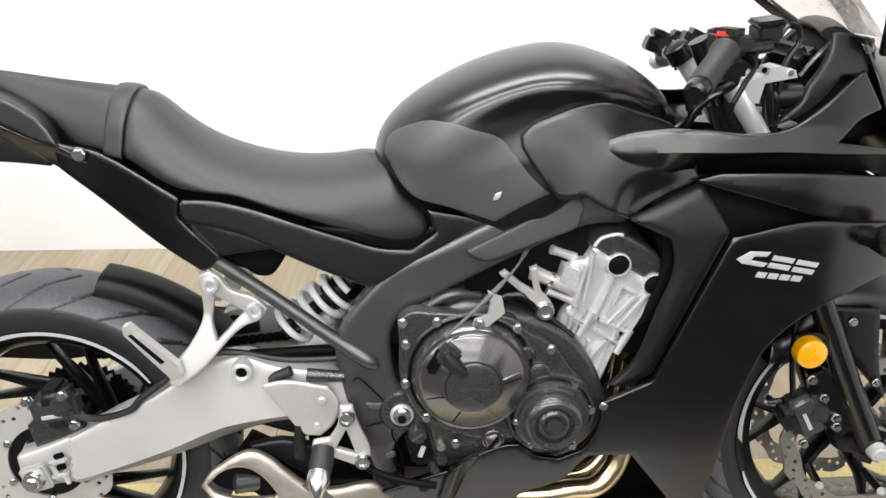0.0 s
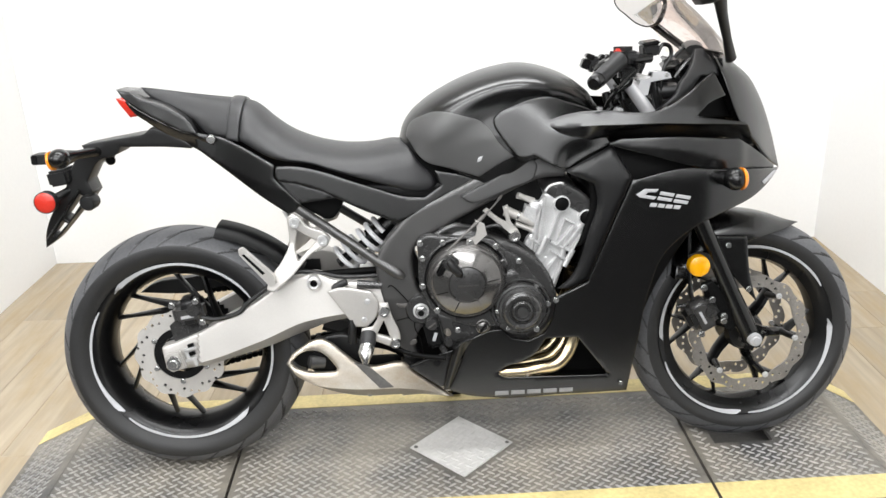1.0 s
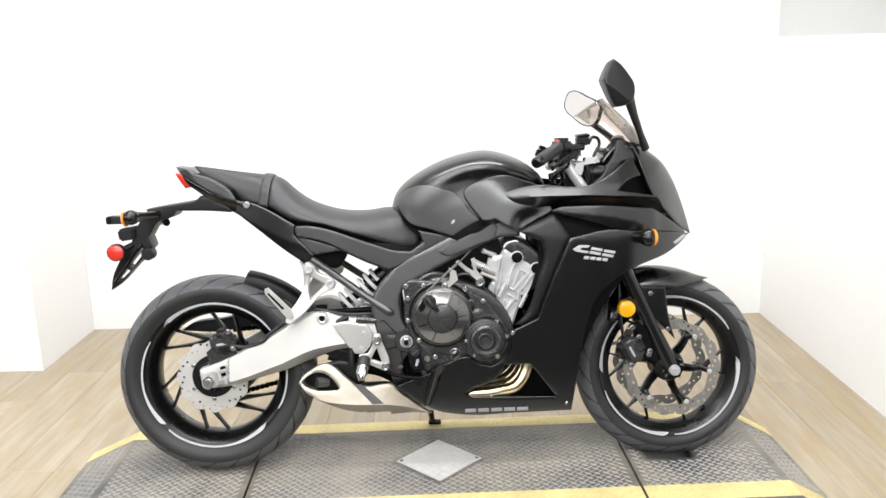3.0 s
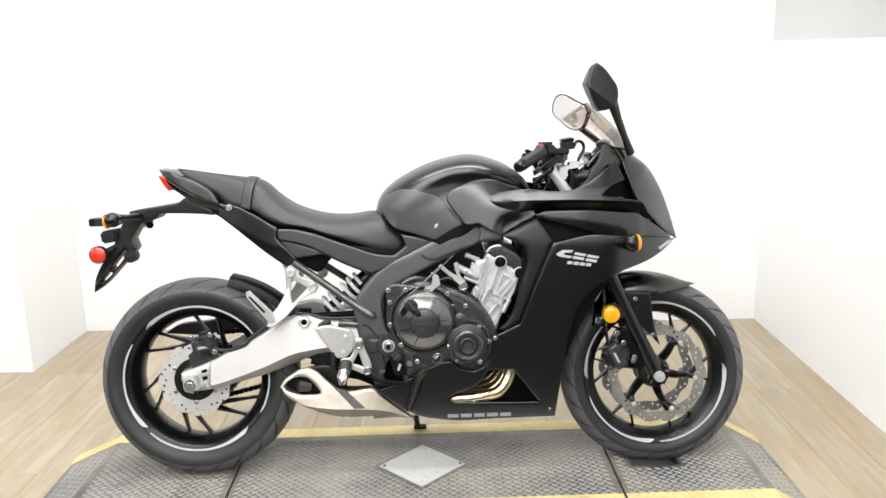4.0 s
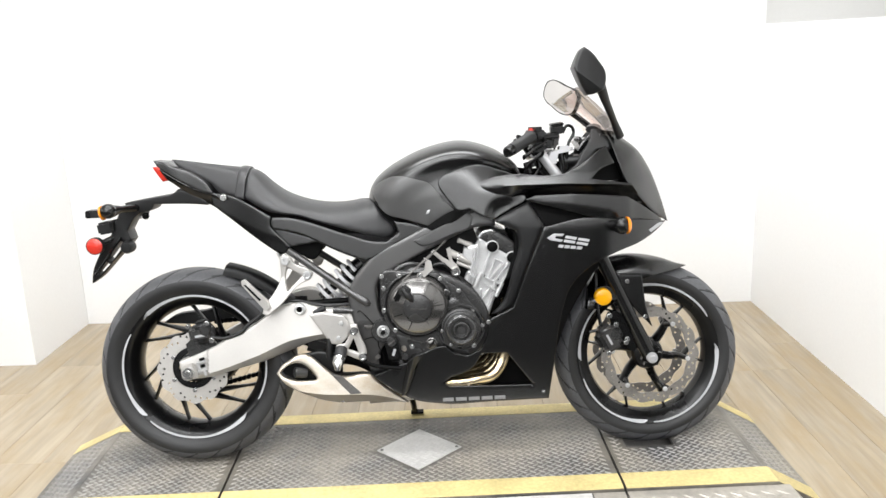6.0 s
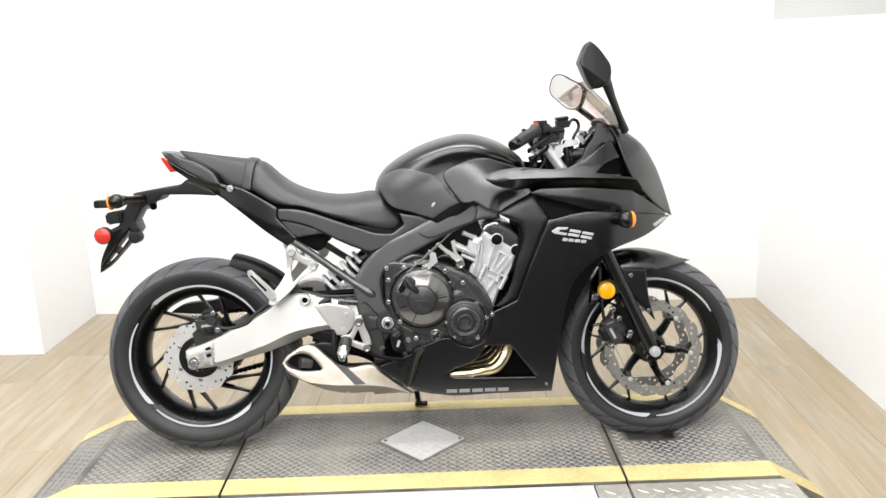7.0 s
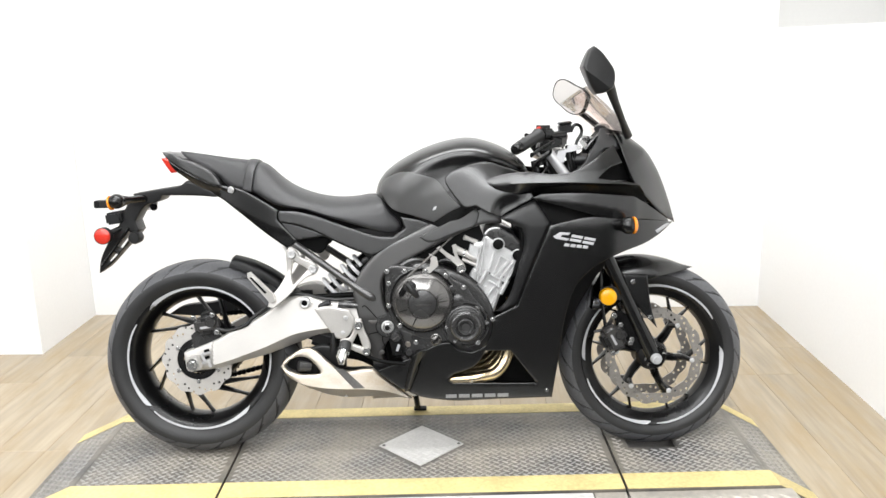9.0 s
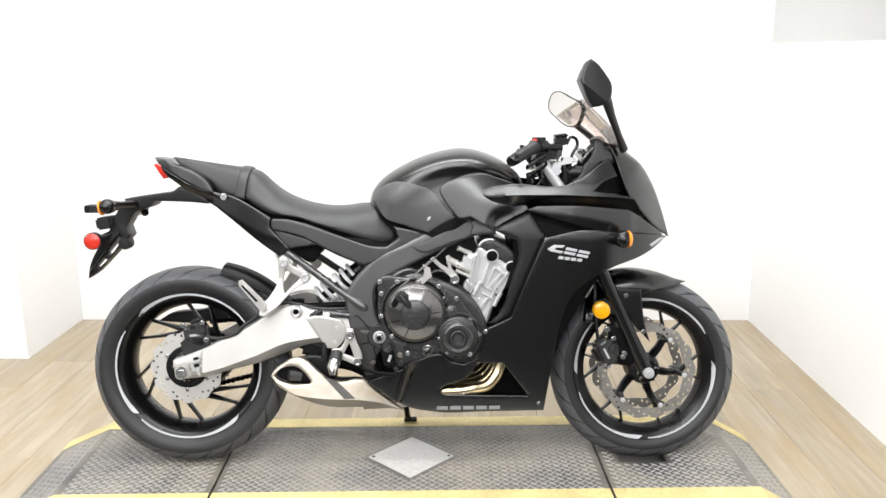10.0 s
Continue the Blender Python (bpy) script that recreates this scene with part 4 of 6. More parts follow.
tail = part("tail_cowl", skin(TAIL, lambda x, z: tail_line(x) - 0.15 * np.clip(z - tail_ridge(x), -0.005, 0.06), None, 0.007, 0.0022, 0.0018, corner=24, inset=0.0012), PAINT, bike, "matte black pointed tail cowl")
part("tail_light", skin([(-0.092, 0.950), (-0.078, 0.950), (-0.053, 0.928), (-0.050, 0.905), (-0.066, 0.903), (-0.080, 0.926)], lambda x, z: np.interp(z, (0.89, 0.95), (0.045, 0.056)), None, 0.008, 0.006, 0.004), RED, tail, "red tail light lens")
part("tail_panel", skin([(-0.076, 0.949), (-0.046, 0.928), (-0.015, 0.909), (0.031, 0.884), (0.067, 0.867), (0.101, 0.860), (0.140, 0.835), (0.178, 0.775), (0.178, 0.763), (0.082, 0.828), (0.068, 0.836), (0.027, 0.857), (-0.008, 0.880), (-0.028, 0.895), (-0.046, 0.908)], lambda x, z: tail_line(x) - 0.002 - 0.50 * np.clip(tail_ridge(x) - z, 0, 0.03), None, 0.008, 0.0025, 0.002, corner=26), PAINT, tail, "matte black tail side panel")
part("undertail", skin([(-0.195, 0.840), (-0.13, 0.850), (-0.072, 0.858), (-0.037, 0.864), (-0.018, 0.878), (0.012, 0.870), (0.075, 0.838), (0.075, 0.826), (0.044, 0.829), (-0.099, 0.834), (-0.108, 0.818), (-0.126, 0.810), (-0.150, 0.808), (-0.185, 0.820)], lambda x, z: np.interp(x, (-0.17, 0.08), (0.038, 0.07)), None, 0.010, 0.003, 0.0025, corner=28), PLASTIC, bike, "black plastic undertail")
hanger = part("plate_hanger", skin([(-0.168, 0.843), (-0.130, 0.838), (-0.125, 0.815), (-0.160, 0.800), (-0.195, 0.752), (-0.186, 0.722), (-0.205, 0.700), (-0.245, 0.660), (-0.305, 0.600), (-0.331, 0.583), (-0.322, 0.622), (-0.285, 0.690), (-0.252, 0.735), (-0.225, 0.792), (-0.205, 0.822)], lambda x, z: np.interp(z, (0.58, 0.7, 0.84), (0.018, 0.036, 0.034)), None, 0.008, 0.004, 0.003, holes=[[(-0.222, 0.722), (-0.206, 0.712), (-0.258, 0.652), (-0.272, 0.662)], [(-0.276, 0.655), (-0.264, 0.645), (-0.300, 0.612), (-0.308, 0.618)]]), PLASTIC, bike, "black plastic plate hanger")
for z0, x0 in ((0.61, -0.312), (0.628, -0.298)):
    part("hanger_rib", rod((x0, -0.042, z0), (x0 + 0.085, -0.048, z0 + 0.105), 0.004, seg=8), GLOSS, hanger)
part("plate_lamp", block(-0.258, -0.02, 0.765, 0.05, 0.07, 0.038, 0.006, pose(0, 0, 0, 0, -8, 0)), PLASTIC, hanger)
part("hanger_knob", lathe([(0.0, -0.02), (0.016, -0.019), (0.02, -0.012), (0.02, 0.02)], (-0.198, -0.035, 0.700), 24), PLASTIC, hanger)
reflector = part("red_reflector", lathe([(0.0, -0.009), (0.021, -0.0085), (0.0245, -0.006), (0.026, 0.0), (0.026, 0.012), (0.0, 0.012)], (-0.283, -0.080, 0.713), 40), RED, hanger, "round red side reflector")
part("reflector_rim", lathe([(0.0245, -0.006), (0.0255, -0.0072), (0.0268, -0.006), (0.0270, 0.012), (0.0255, 0.013)], (-0.283, -0.080, 0.713), 40), PLASTIC, reflector)
part("reflector_stem", rod((-0.283, -0.066, 0.713), (-0.235, -0.02, 0.735), 0.009, seg=10), PLASTIC, hanger)
for sy, dz in ((-1, 0.0), (1, -0.034)):
    stalk = part("rear_indicator", tube([(-0.155, sy * 0.03, 0.824 + dz), (-0.188, sy * 0.09, 0.826 + dz), (-0.205, sy * 0.125, 0.825 + dz)], [0.012, 0.011, 0.02], 14), GLOSS, bike, "black stalk indicator with orange lens")
    b = bmesh.new()
    bmesh.ops.create_uvsphere(b, u_segments=24, v_segments=14, radius=0.024, matrix=pose(-0.206, sy * 0.145, 0.827 + dz) @ Matrix.Diagonal((1.0, 1.25, 0.95, 1)))
    part("indicator_shell", b, GLOSS, stalk)
    part("indicator_lens", tube([(-0.222, sy * 0.145, 0.823 + dz), (-0.228, sy * 0.145, 0.822 + dz), (-0.232, sy * 0.145, 0.8215 + dz)], [0.0225, 0.0215, 0.015], 20), ORANGE, stalk, "orange lens")
part("cable_clip", block(-0.300, 0.0, 0.807, 0.056, 0.05, 0.024, 0.003), PLASTIC, bike, "black plate light bracket")
part("clip_tab", block(-0.318, -0.024, 0.807, 0.016, 0.006, 0.022, 0.002), GLOSS, bike)

# -- side panel under the seat
SIDE_REAR = [(0.086, 0.868), (0.120, 0.860), (0.150, 0.855), (0.171, 0.847), (0.202, 0.832), (0.246, 0.807), (0.280, 0.787), (0.277, 0.757), (0.287, 0.745), (0.335, 0.693), (0.318, 0.672), (0.302, 0.667), (0.256, 0.699), (0.224, 0.722), (0.163, 0.769), (0.115, 0.807), (0.093, 0.825)]
both("side_panel", skin(SIDE_REAR, lambda x, z: side_w(x, z) - 0.05 * np.clip(side_mid(x) - z, -0.05, 0.05), 0.014, 0.006, 0.004, 0.003, corner=24, inset=0.0012), PAINT, bike, "matte black rear side panel")
SIDE = [(0.281, 0.786), (0.326, 0.785), (0.378, 0.774), (0.447, 0.75), (0.515, 0.725), (0.585, 0.702), (0.628, 0.698), (0.663, 0.721), (0.651, 0.762), (0.755, 0.734), (0.763, 0.7295), (0.687, 0.696), (0.615, 0.6565), (0.562, 0.633), (0.529, 0.648), (0.494, 0.663), (0.444, 0.688), (0.409, 0.7065), (0.386, 0.719), (0.334, 0.736), (0.284, 0.745), (0.276, 0.756), (0.276, 0.772)]
both("seat_cover_panel", skin(SIDE, side_w, 0.014, 0.006, 0.004, 0.003, offset=0.003, corner=26, inset=0.0028), PAINT, bike, "matte black side panel under the seat")
both("panel_flap", skin([(0.272, 0.756), (0.353, 0.731), (0.410, 0.712), (0.428, 0.704), (0.391, 0.700), (0.336, 0.692), (0.318, 0.700), (0.296, 0.721)], lambda x, z: side_line(x) - 0.012 + 0.10 * np.clip(0.75 - z, 0, 0.07), 0.008, 0.007, 0.0015, 0.001, corner=18), PAINT, bike, "matte black facet below the seat panel")
both("panel_bolt", bolt(0.131, -0.094, 0.850, 0.009, 0.008), CHROME, bike, "bright seat bolt")
inner = part("inner_fender", skin([(0.31, 0.685), (0.36, 0.715), (0.56, 0.72), (0.70, 0.72), (0.66, 0.66), (0.60, 0.64), (0.52, 0.665), (0.42, 0.695)], lambda x, z: 0.09 + 0 * x, None, 0.014, 0.008, 0.004), PLASTIC, bike, "black inner fender")
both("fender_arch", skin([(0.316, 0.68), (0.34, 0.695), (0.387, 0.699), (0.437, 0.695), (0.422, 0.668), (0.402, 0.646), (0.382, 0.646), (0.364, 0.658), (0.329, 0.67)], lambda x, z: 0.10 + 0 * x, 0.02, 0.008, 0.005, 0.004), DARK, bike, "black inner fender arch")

# -- frame
FRAME = [(0.557, 0.625), (0.586, 0.654), (0.677, 0.7), (0.778, 0.748), (0.884, 0.79), (0.968, 0.79), (0.967, 0.73), (0.906, 0.728), (0.868, 0.715), (0.812, 0.69), (0.744, 0.658), (0.676, 0.624), (0.63, 0.6), (0.606, 0.583), (0.594, 0.561), (0.593, 0.518), (0.603, 0.471), (0.632, 0.438), (0.635, 0.393), (0.603, 0.367), (0.589, 0.327), (0.601, 0.279), (0.564, 0.275), (0.546, 0.342), (0.527, 0.408), (0.509, 0.485), (0.503, 0.533), (0.52, 0.579)]


frame_parts = both("frame_spar", skin(FRAME, frame_w, 0.05, 0.007, 0.007, 0.006, corner=36), FRAME_PAINT, bike, "satin black frame spar")
slider = skin([(0.713, 0.696), (0.743, 0.711), (0.785, 0.730), (0.833, 0.754), (0.869, 0.771), (0.889, 0.778), (0.898, 0.762), (0.890, 0.734), (0.882, 0.727), (0.842, 0.713), (0.793, 0.694), (0.757, 0.681), (0.741, 0.679), (0.727, 0.685)], frame_w, 0.014, 0.006, 0.0035, 0.003, offset=0.012, corner=24)
part("frame_cover", slider, GRIT, frame_parts[0], "textured black frame cover")
for pts in ([(0.548, 0.44), (0.575, 0.44), (0.598, 0.462), (0.594, 0.452), (0.580, 0.432), (0.550, 0.432)], [(0.575, 0.335), (0.592, 0.342), (0.594, 0.335), (0.578, 0.328)]):
    part("frame_lip", skin(pts, frame_w, 0.006, 0.006, 0.002, 0.0015, offset=0.003, corner=100), SEAM, frame_parts[0])
# Dark beads on the surface stand in for the shade of pressed pockets.
for pts in ([(0.529, -0.158, 0.482), (0.540, -0.158, 0.486), (0.566, -0.158, 0.457), (0.589, -0.158, 0.429)], [(0.547, -0.158, 0.396), (0.586, -0.157, 0.401), (0.590, -0.156, 0.372), (0.602, -0.155, 0.343), (0.607, -0.153, 0.305)]):
    part("groove_shade_line", tube(path3(pts, 5), 0.0014, 8), DARK, frame_parts[0], "thin dark bead standing in for a groove's shade")
piv = part("pivot_bolt", lathe([(0.010, -0.004), (0.0175, -0.004), (0.0195, -0.002), (0.020, 0.006)], (0.607, -0.166, 0.420), 32), CAST, bike, "bright swingarm pivot nut and washer")
part("hex_nut", bolt(0.607, -0.169, 0.420, 0.0130, 0.010), CHROME, piv)
part("nut_bore", lathe([(0.0, -0.0135), (0.007, -0.0135), (0.0075, -0.010)], (0.607, -0.168, 0.420), 20), DARK, piv)
part("pivot_boss", lathe([(0.0, 0.0), (0.034, 0.0), (0.038, 0.006), (0.040, 0.04)], (0.607, -0.164, 0.422), 32), ENGINE, bike)
for sy in (-1, 1):
    part("subframe_tube", tube(path3([(0.316, sy * 0.116, 0.684), (0.40, sy * 0.120, 0.622), (0.50, sy * 0.138, 0.550), (0.550, sy * 0.150, 0.518), (0.572, sy * 0.155, 0.505)], 5), [0.0115] * 11 + [0.012, 0.0125, 0.013, 0.0135, 0.0135, 0.013, 0.012, 0.009, 0.006, 0.003], 16), FRAME_PAINT, bike, "satin black subframe tube")

# -- fairing
SHROUD = [(1.02, 0.889), (0.976, 0.905), (0.923, 0.922), (0.885, 0.919), (0.838, 0.904), (0.809, 0.891), (0.795, 0.877), (0.795, 0.861), (0.805, 0.842), (0.848, 0.783), (0.86, 0.783), (0.886, 0.788), (0.925, 0.766), (0.963, 0.752), (0.991, 0.771), (1.068, 0.808), (1.06, 0.825), (1.06, 0.86), (1.048, 0.872)]
both("tank_shroud", skin(SHROUD, shroud_w, 0.03, 0.0065, 0.003, 0.0028, corner=40, inset=0.0015), PAINT, bike, "matte black tank shroud")
UPPER = [(0.908, 0.857), (0.912, 0.863), (0.925, 0.869), (0.95, 0.878), (0.995, 0.887), (1.05, 0.889), (1.127, 0.882), (1.175, 0.887), (1.21, 0.902), (1.245, 0.922), (1.275, 0.943), (1.308, 0.962), (1.330, 0.910), (1.282, 0.893), (1.253, 0.868), (1.30, 0.860), (1.380, 0.846), (1.400, 0.822), (1.515, 0.716), (1.404, 0.782), (1.367, 0.800), (1.206, 0.814), (1.088, 0.813), (1.052, 0.811), (0.991, 0.829), (0.938, 0.842)]
both("upper_cowl", skin(UPPER, upper_w, 0.010, 0.0065, 0.003, 0.002, offset=0.004, corner=22, folds=[[(x, float(cowl_line(x))) for x in np.arange(0.915, 1.38, 0.006)]]), PAINT, bike, "matte black upper cowl with a sharp ridge", 30)


SPEAR = [(1.052, 0.811), (1.085, 0.824), (1.2, 0.825), (1.36, 0.811), (1.395, 0.791), (1.503, 0.72), (1.502, 0.712), (1.407, 0.729), (1.317, 0.738), (1.26, 0.751), (1.151, 0.784), (1.099, 0.798)]
both("fairing_blade", skin(SPEAR, blade_w, 0.012, 0.008, 0.003, 0.002, offset=0.006, corner=20, folds=[[(x, float(blade_fold(x))) for x in np.arange(1.07, 1.49, 0.007)]]), PAINT, bike, "matte black fairing blade", 30)
NOSE_LINE = [(1.37, 0.995), (1.385, 0.983), (1.437, 0.94), (1.473, 0.885), (1.511, 0.793), (1.537, 0.704)]
nose = part("nose_cowl", skin([(1.298, 1.009), (1.34, 1.003)] + NOSE_LINE + [(1.506, 0.723), (1.395, 0.819), (1.370, 0.850), (1.345, 0.915), (1.322, 0.980)], lambda x, z: fair_w(x, z) + 0.03 * np.clip((z - 0.85) / 0.1, 0, 1), None, 0.011, 0.008, 0.005, [(NOSE_LINE, 0.14)]), PAINT, bike, "matte black nose cowl", 60)
# Near-black sheets stand in for the shade inside the cockpit and fairing openings.
part("cockpit_gap_sheet", skin([(1.215, 0.885), (1.26, 0.912), (1.30, 0.94), (1.325, 0.972), (1.345, 0.92), (1.372, 0.852), (1.29, 0.856)], lambda x, z: fair_w(x, z) - 0.055, None, 0.014, 0.006, 0.004), DARK, bike, "dark sheet standing in for shade beside the cockpit")
both("fairing_infill", skin([(0.975, 0.80), (1.05, 0.83), (1.20, 0.83), (1.36, 0.79), (1.38, 0.72), (1.20, 0.72), (1.05, 0.59), (0.99, 0.56), (1.02, 0.68), (1.01, 0.74)], fair_w, 0.012, 0.014, 0.008, 0.006, offset=-0.05), DARK, bike, "dark sheet standing in for the shaded fairing void")
LOWER = [(1.106, 0.732), (1.236, 0.754), (1.299, 0.748), (1.426, 0.732), (1.521, 0.712), (1.47, 0.688), (1.419, 0.668), (1.312, 0.637), (1.24, 0.60), (1.189, 0.549), (1.157, 0.459), (1.136, 0.317), (1.116, 0.182), (0.947, 0.180), (0.778, 0.180), (0.682, 0.202), (0.657, 0.217), (0.670, 0.220), (0.701, 0.297), (0.715, 0.348), (0.783, 0.373), (0.800, 0.373), (0.825, 0.348), (0.865, 0.339), (0.905, 0.357), (0.925, 0.40), (0.930, 0.45), (0.964, 0.466), (1.007, 0.487), (1.053, 0.605)]
WINDOW = [(0.908, 0.342), (0.986, 0.342), (1.066, 0.232), (0.884, 0.236), (0.806, 0.238), (0.790, 0.250), (0.808, 0.267), (0.845, 0.279), (0.878, 0.297), (0.897, 0.322)]
lower = both("side_fairing", skin(LOWER, fair_w, 0.012, 0.010, 0.003, 0.0025, holes=[WINDOW], corner=26, inset=0.001), PAINT, bike, "matte black lower side fairing")
both("belly_pan", skin([(0.570, 0.284), (0.641, 0.311), (0.687, 0.327), (0.701, 0.297), (0.673, 0.225), (0.647, 0.222)], fair_w, 0.012, 0.009, 0.002, 0.0015, offset=0.004, corner=24), PAINT, bike, "matte black belly pan end")
# Dark backing added so the belly gap reads as shade.
both("belly_backing", skin([(0.60, 0.285), (0.68, 0.315), (0.72, 0.335), (0.775, 0.35), (0.775, 0.205), (0.70, 0.20), (0.665, 0.225)], fair_w, 0.01, 0.014, 0.004, 0.003, offset=-0.016), DARK, bike, "dark sheet closing the shaded belly gap")
both("belly_flute", skin([(0.681, 0.333), (0.700, 0.348), (0.731, 0.354), (0.711, 0.325), (0.697, 0.298), (0.681, 0.257), (0.667, 0.221), (0.654, 0.220), (0.664, 0.268)], lambda x, z: fair_w(x, z) + 0.014 * np.exp(-(((x - 0.612 - 0.28 * (z - 0.05)) / 0.015) ** 2)), 0.014, 0.004, 0.002, 0.0015, offset=0.006, corner=26), PAINT, bike, "matte black fluted corner of the belly pan")
RAD = [(0.902, 0.787), (0.962, 0.755), (1.069, 0.809), (1.114, 0.733), (1.061, 0.603), (1.016, 0.484), (0.968, 0.458), (0.941, 0.46), (0.969, 0.488), (1.011, 0.602), (1.03, 0.688), (1.023, 0.719), (0.965, 0.746), (0.932, 0.763)]
both("radiator_shroud", skin(RAD, lambda x, z: fair_w(x, z) - 0.02 - 0.10 * np.clip(1.03 - x, 0, 0.1), 0.02, 0.008, 0.013, 0.012, corner=36, inset=0.0012), PLASTIC, bike, "satin black radiator shroud")
part("radiator_core", block(1.10, 0, 0.52, 0.05, 0.30, 0.30, 0.006, pose(0, 0, 0, 0, 18, 0)), DARK, bike, "dark radiator core")
part("front_inner_panel", skin([(1.02, 0.70), (1.20, 0.74), (1.33, 0.67), (1.315, 0.62), (1.275, 0.57), (1.235, 0.51), (1.195, 0.44), (1.155, 0.34), (1.12, 0.25), (1.06, 0.25), (1.06, 0.5)], lambda x, z: 0.12 + 0 * x, None, 0.016, 0.008, 0.006), DARK, bike, "black inner fairing")
for x, z, r in ((1.098, 0.208, 0.005), (0.931, 0.445, 0.006), (0.640, 0.292, 0.008)):
    both("fairing_bolt", bolt(x, -float(fair_w(np.array(x), np.array(z))) - 0.003, z, r, 0.004), CHROME if r < 0.007 else GLOSS, bike)
for k in range(4):
    z = 0.655 + 0.014 * k
    part("fairing_clip", bolt(1.085 + 0.006 * k, -float(fair_w(np.array(1.08), np.array(z))) + 0.012, z, 0.003, 0.004), CHROME, bike)
lens = part("headlight", skin([(1.440, 0.698), (1.500, 0.711), (1.507, 0.708), (1.450, 0.688)], lambda x, z: fair_w(x, z) + 0.004, None, 0.008, 0.004, 0.003), STRIPE, bike, "pale headlight edge under the nose")

# Another near-black sheet for the shaded void behind the shroud.
both("fairing_infill", skin([(0.90, 0.79), (0.93, 0.85), (1.08, 0.855), (1.08, 0.78), (0.97, 0.745)], fair_w, 0.012, 0.014, 0.006, 0.004, offset=-0.07), DARK, bike, "dark sheet standing in for the shaded fairing void")
# Near-black sheet for the shade seen through the belly window.
part("belly_floor", skin([(0.79, 0.205), (0.79, 0.25), (0.93, 0.25), (0.985, 0.285), (1.01, 0.292), (1.09, 0.225), (1.09, 0.205)], lambda x, z: 0.10 + 0 * x, None, 0.014, 0.006, 0.004), DARK, bike, "dark sheet standing in for the shaded belly inside")
# Added near-black fillers: shade behind the panel gaps and under the engine.
part("inner_core", skin([(0.02, 0.90), (0.10, 0.895), (0.19, 0.87), (0.28, 0.82), (0.45, 0.78), (0.57, 0.79), (0.66, 0.80), (0.80, 0.84), (0.92, 0.86), (1.02, 0.83), (0.94, 0.765), (0.75, 0.69), (0.60, 0.68), (0.44, 0.705), (0.34, 0.73), (0.20, 0.79), (0.08, 0.85)], lambda x, z: np.interp(x, (0.0, 0.2, 0.4), (0.035, 0.06, 0.088)), None, 0.016, 0.006, 0.004), DARK, bike, "dark filler standing in for shade between the body panels")
part("sump", skin([(0.50, 0.40), (0.62, 0.43), (0.75, 0.34), (0.76, 0.21), (0.60, 0.24), (0.50, 0.29), (0.44, 0.30), (0.44, 0.38)], lambda x, z: 0.085 + 0 * x, None, 0.016, 0.01, 0.008), DARK, bike, "dark filler for the shaded lower engine and linkage")

# lettering stands as plain slanted bars


def decal(x, z, w, h, material, label, lean=0.45, fall=-0.12):
    q = [(x + lean * h, z + h), (x + w + lean * h, z + h + fall * w), (x + w, z + fall * w), (x, z)]
    part("decal_bar", skin(q, fair_w, 0.002, 0.008, 0.001, 0.0004, offset=0.0016, corner=20), material, lower[0], label)


part("decal_bar", skin([(1.114, 0.698), (1.134, 0.710), (1.166, 0.708), (1.160, 0.701), (1.141, 0.702), (1.136, 0.696), (1.163, 0.690), (1.156, 0.684), (1.122, 0.691)], fair_w, 0.002, 0.006, 0.0008, 0.0004, offset=0.0016, corner=18), DECAL, lower[0], "silver model marking shape")
for x, z in ((1.163, 0.6835), (1.201, 0.6755)):
    decal(x, z, 0.033, 0.0075, DECAL, "silver model marking bar", 0.45, -0.20)
    decal(x + 0.005, z + 0.0115, 0.033, 0.0075, DECAL, "silver model marking bar", 0.45, -0.20)
for k in range(4):
    decal(1.146 + 0.0185 * k, 0.6680 - 0.0026 * k, 0.015, 0.0085, DECAL, "silver model marking bar", 0.45, -0.15)
for k in range(5):
    decal(0.7825 + 0.0405 * k, 0.1885, 0.034, 0.0115, GREYDECAL, "grey maker marking bar", 0.0, 0)


for sy in (-1, 1):
    stalk = part("front_indicator", tube([(1.29, sy * 0.17, 0.722), (1.315, sy * 0.210, 0.726), (1.325, sy * 0.225, 0.728)], [0.013, 0.014, 0.022], 16), GLOSS, bike, "black indicator with orange lens")
    b = bmesh.new()
    bmesh.ops.create_uvsphere(b, u_segments=26, v_segments=16, radius=0.026, matrix=pose(1.334, sy * 0.235, 0.729) @ Matrix.Diagonal((0.95, 1.1, 1.0, 1)))
    part("indicator_shell", b, GLOSS, stalk)
    part("indicator_lens", tube([(1.348, sy * 0.235, 0.729), (1.353, sy * 0.235, 0.729), (1.358, sy * 0.235, 0.729), (1.362, sy * 0.235, 0.729)], [0.0262, 0.0250, 0.020, 0.009], 24), ORANGE, stalk, "orange lens")

# -- screen, mirrors, cockpit
bm = bmesh.new()
rows = []
for j in range(15):
    v = 0.10 + 0.9 * j / 14
    row = []
    for i in range(25):
        u = -1 + i / 12
        hw = 0.175 - 0.055 * v - 0.03 * v**6
        row.append(bm.verts.new((1.398 - 0.150 * v + 0.012 * math.sin(v * math.pi) - (0.105 - 0.03 * v) * u * u, hw * u, 0.980 + 0.165 * v - (0.005 + 0.05 * v**3) * u**2)))
    rows.append(row)
for a, b in zip(rows, rows[1:]):
    for k in range(24):
        bm.faces.new((a[k], a[k + 1], b[k + 1], b[k]))
bmesh.ops.solidify(bm, geom=bm.faces[:], thickness=0.003)
screen = part("windscreen", bm, SCREEN, bike, "lightly smoked clear windscreen")
screen.visible_shadow = False
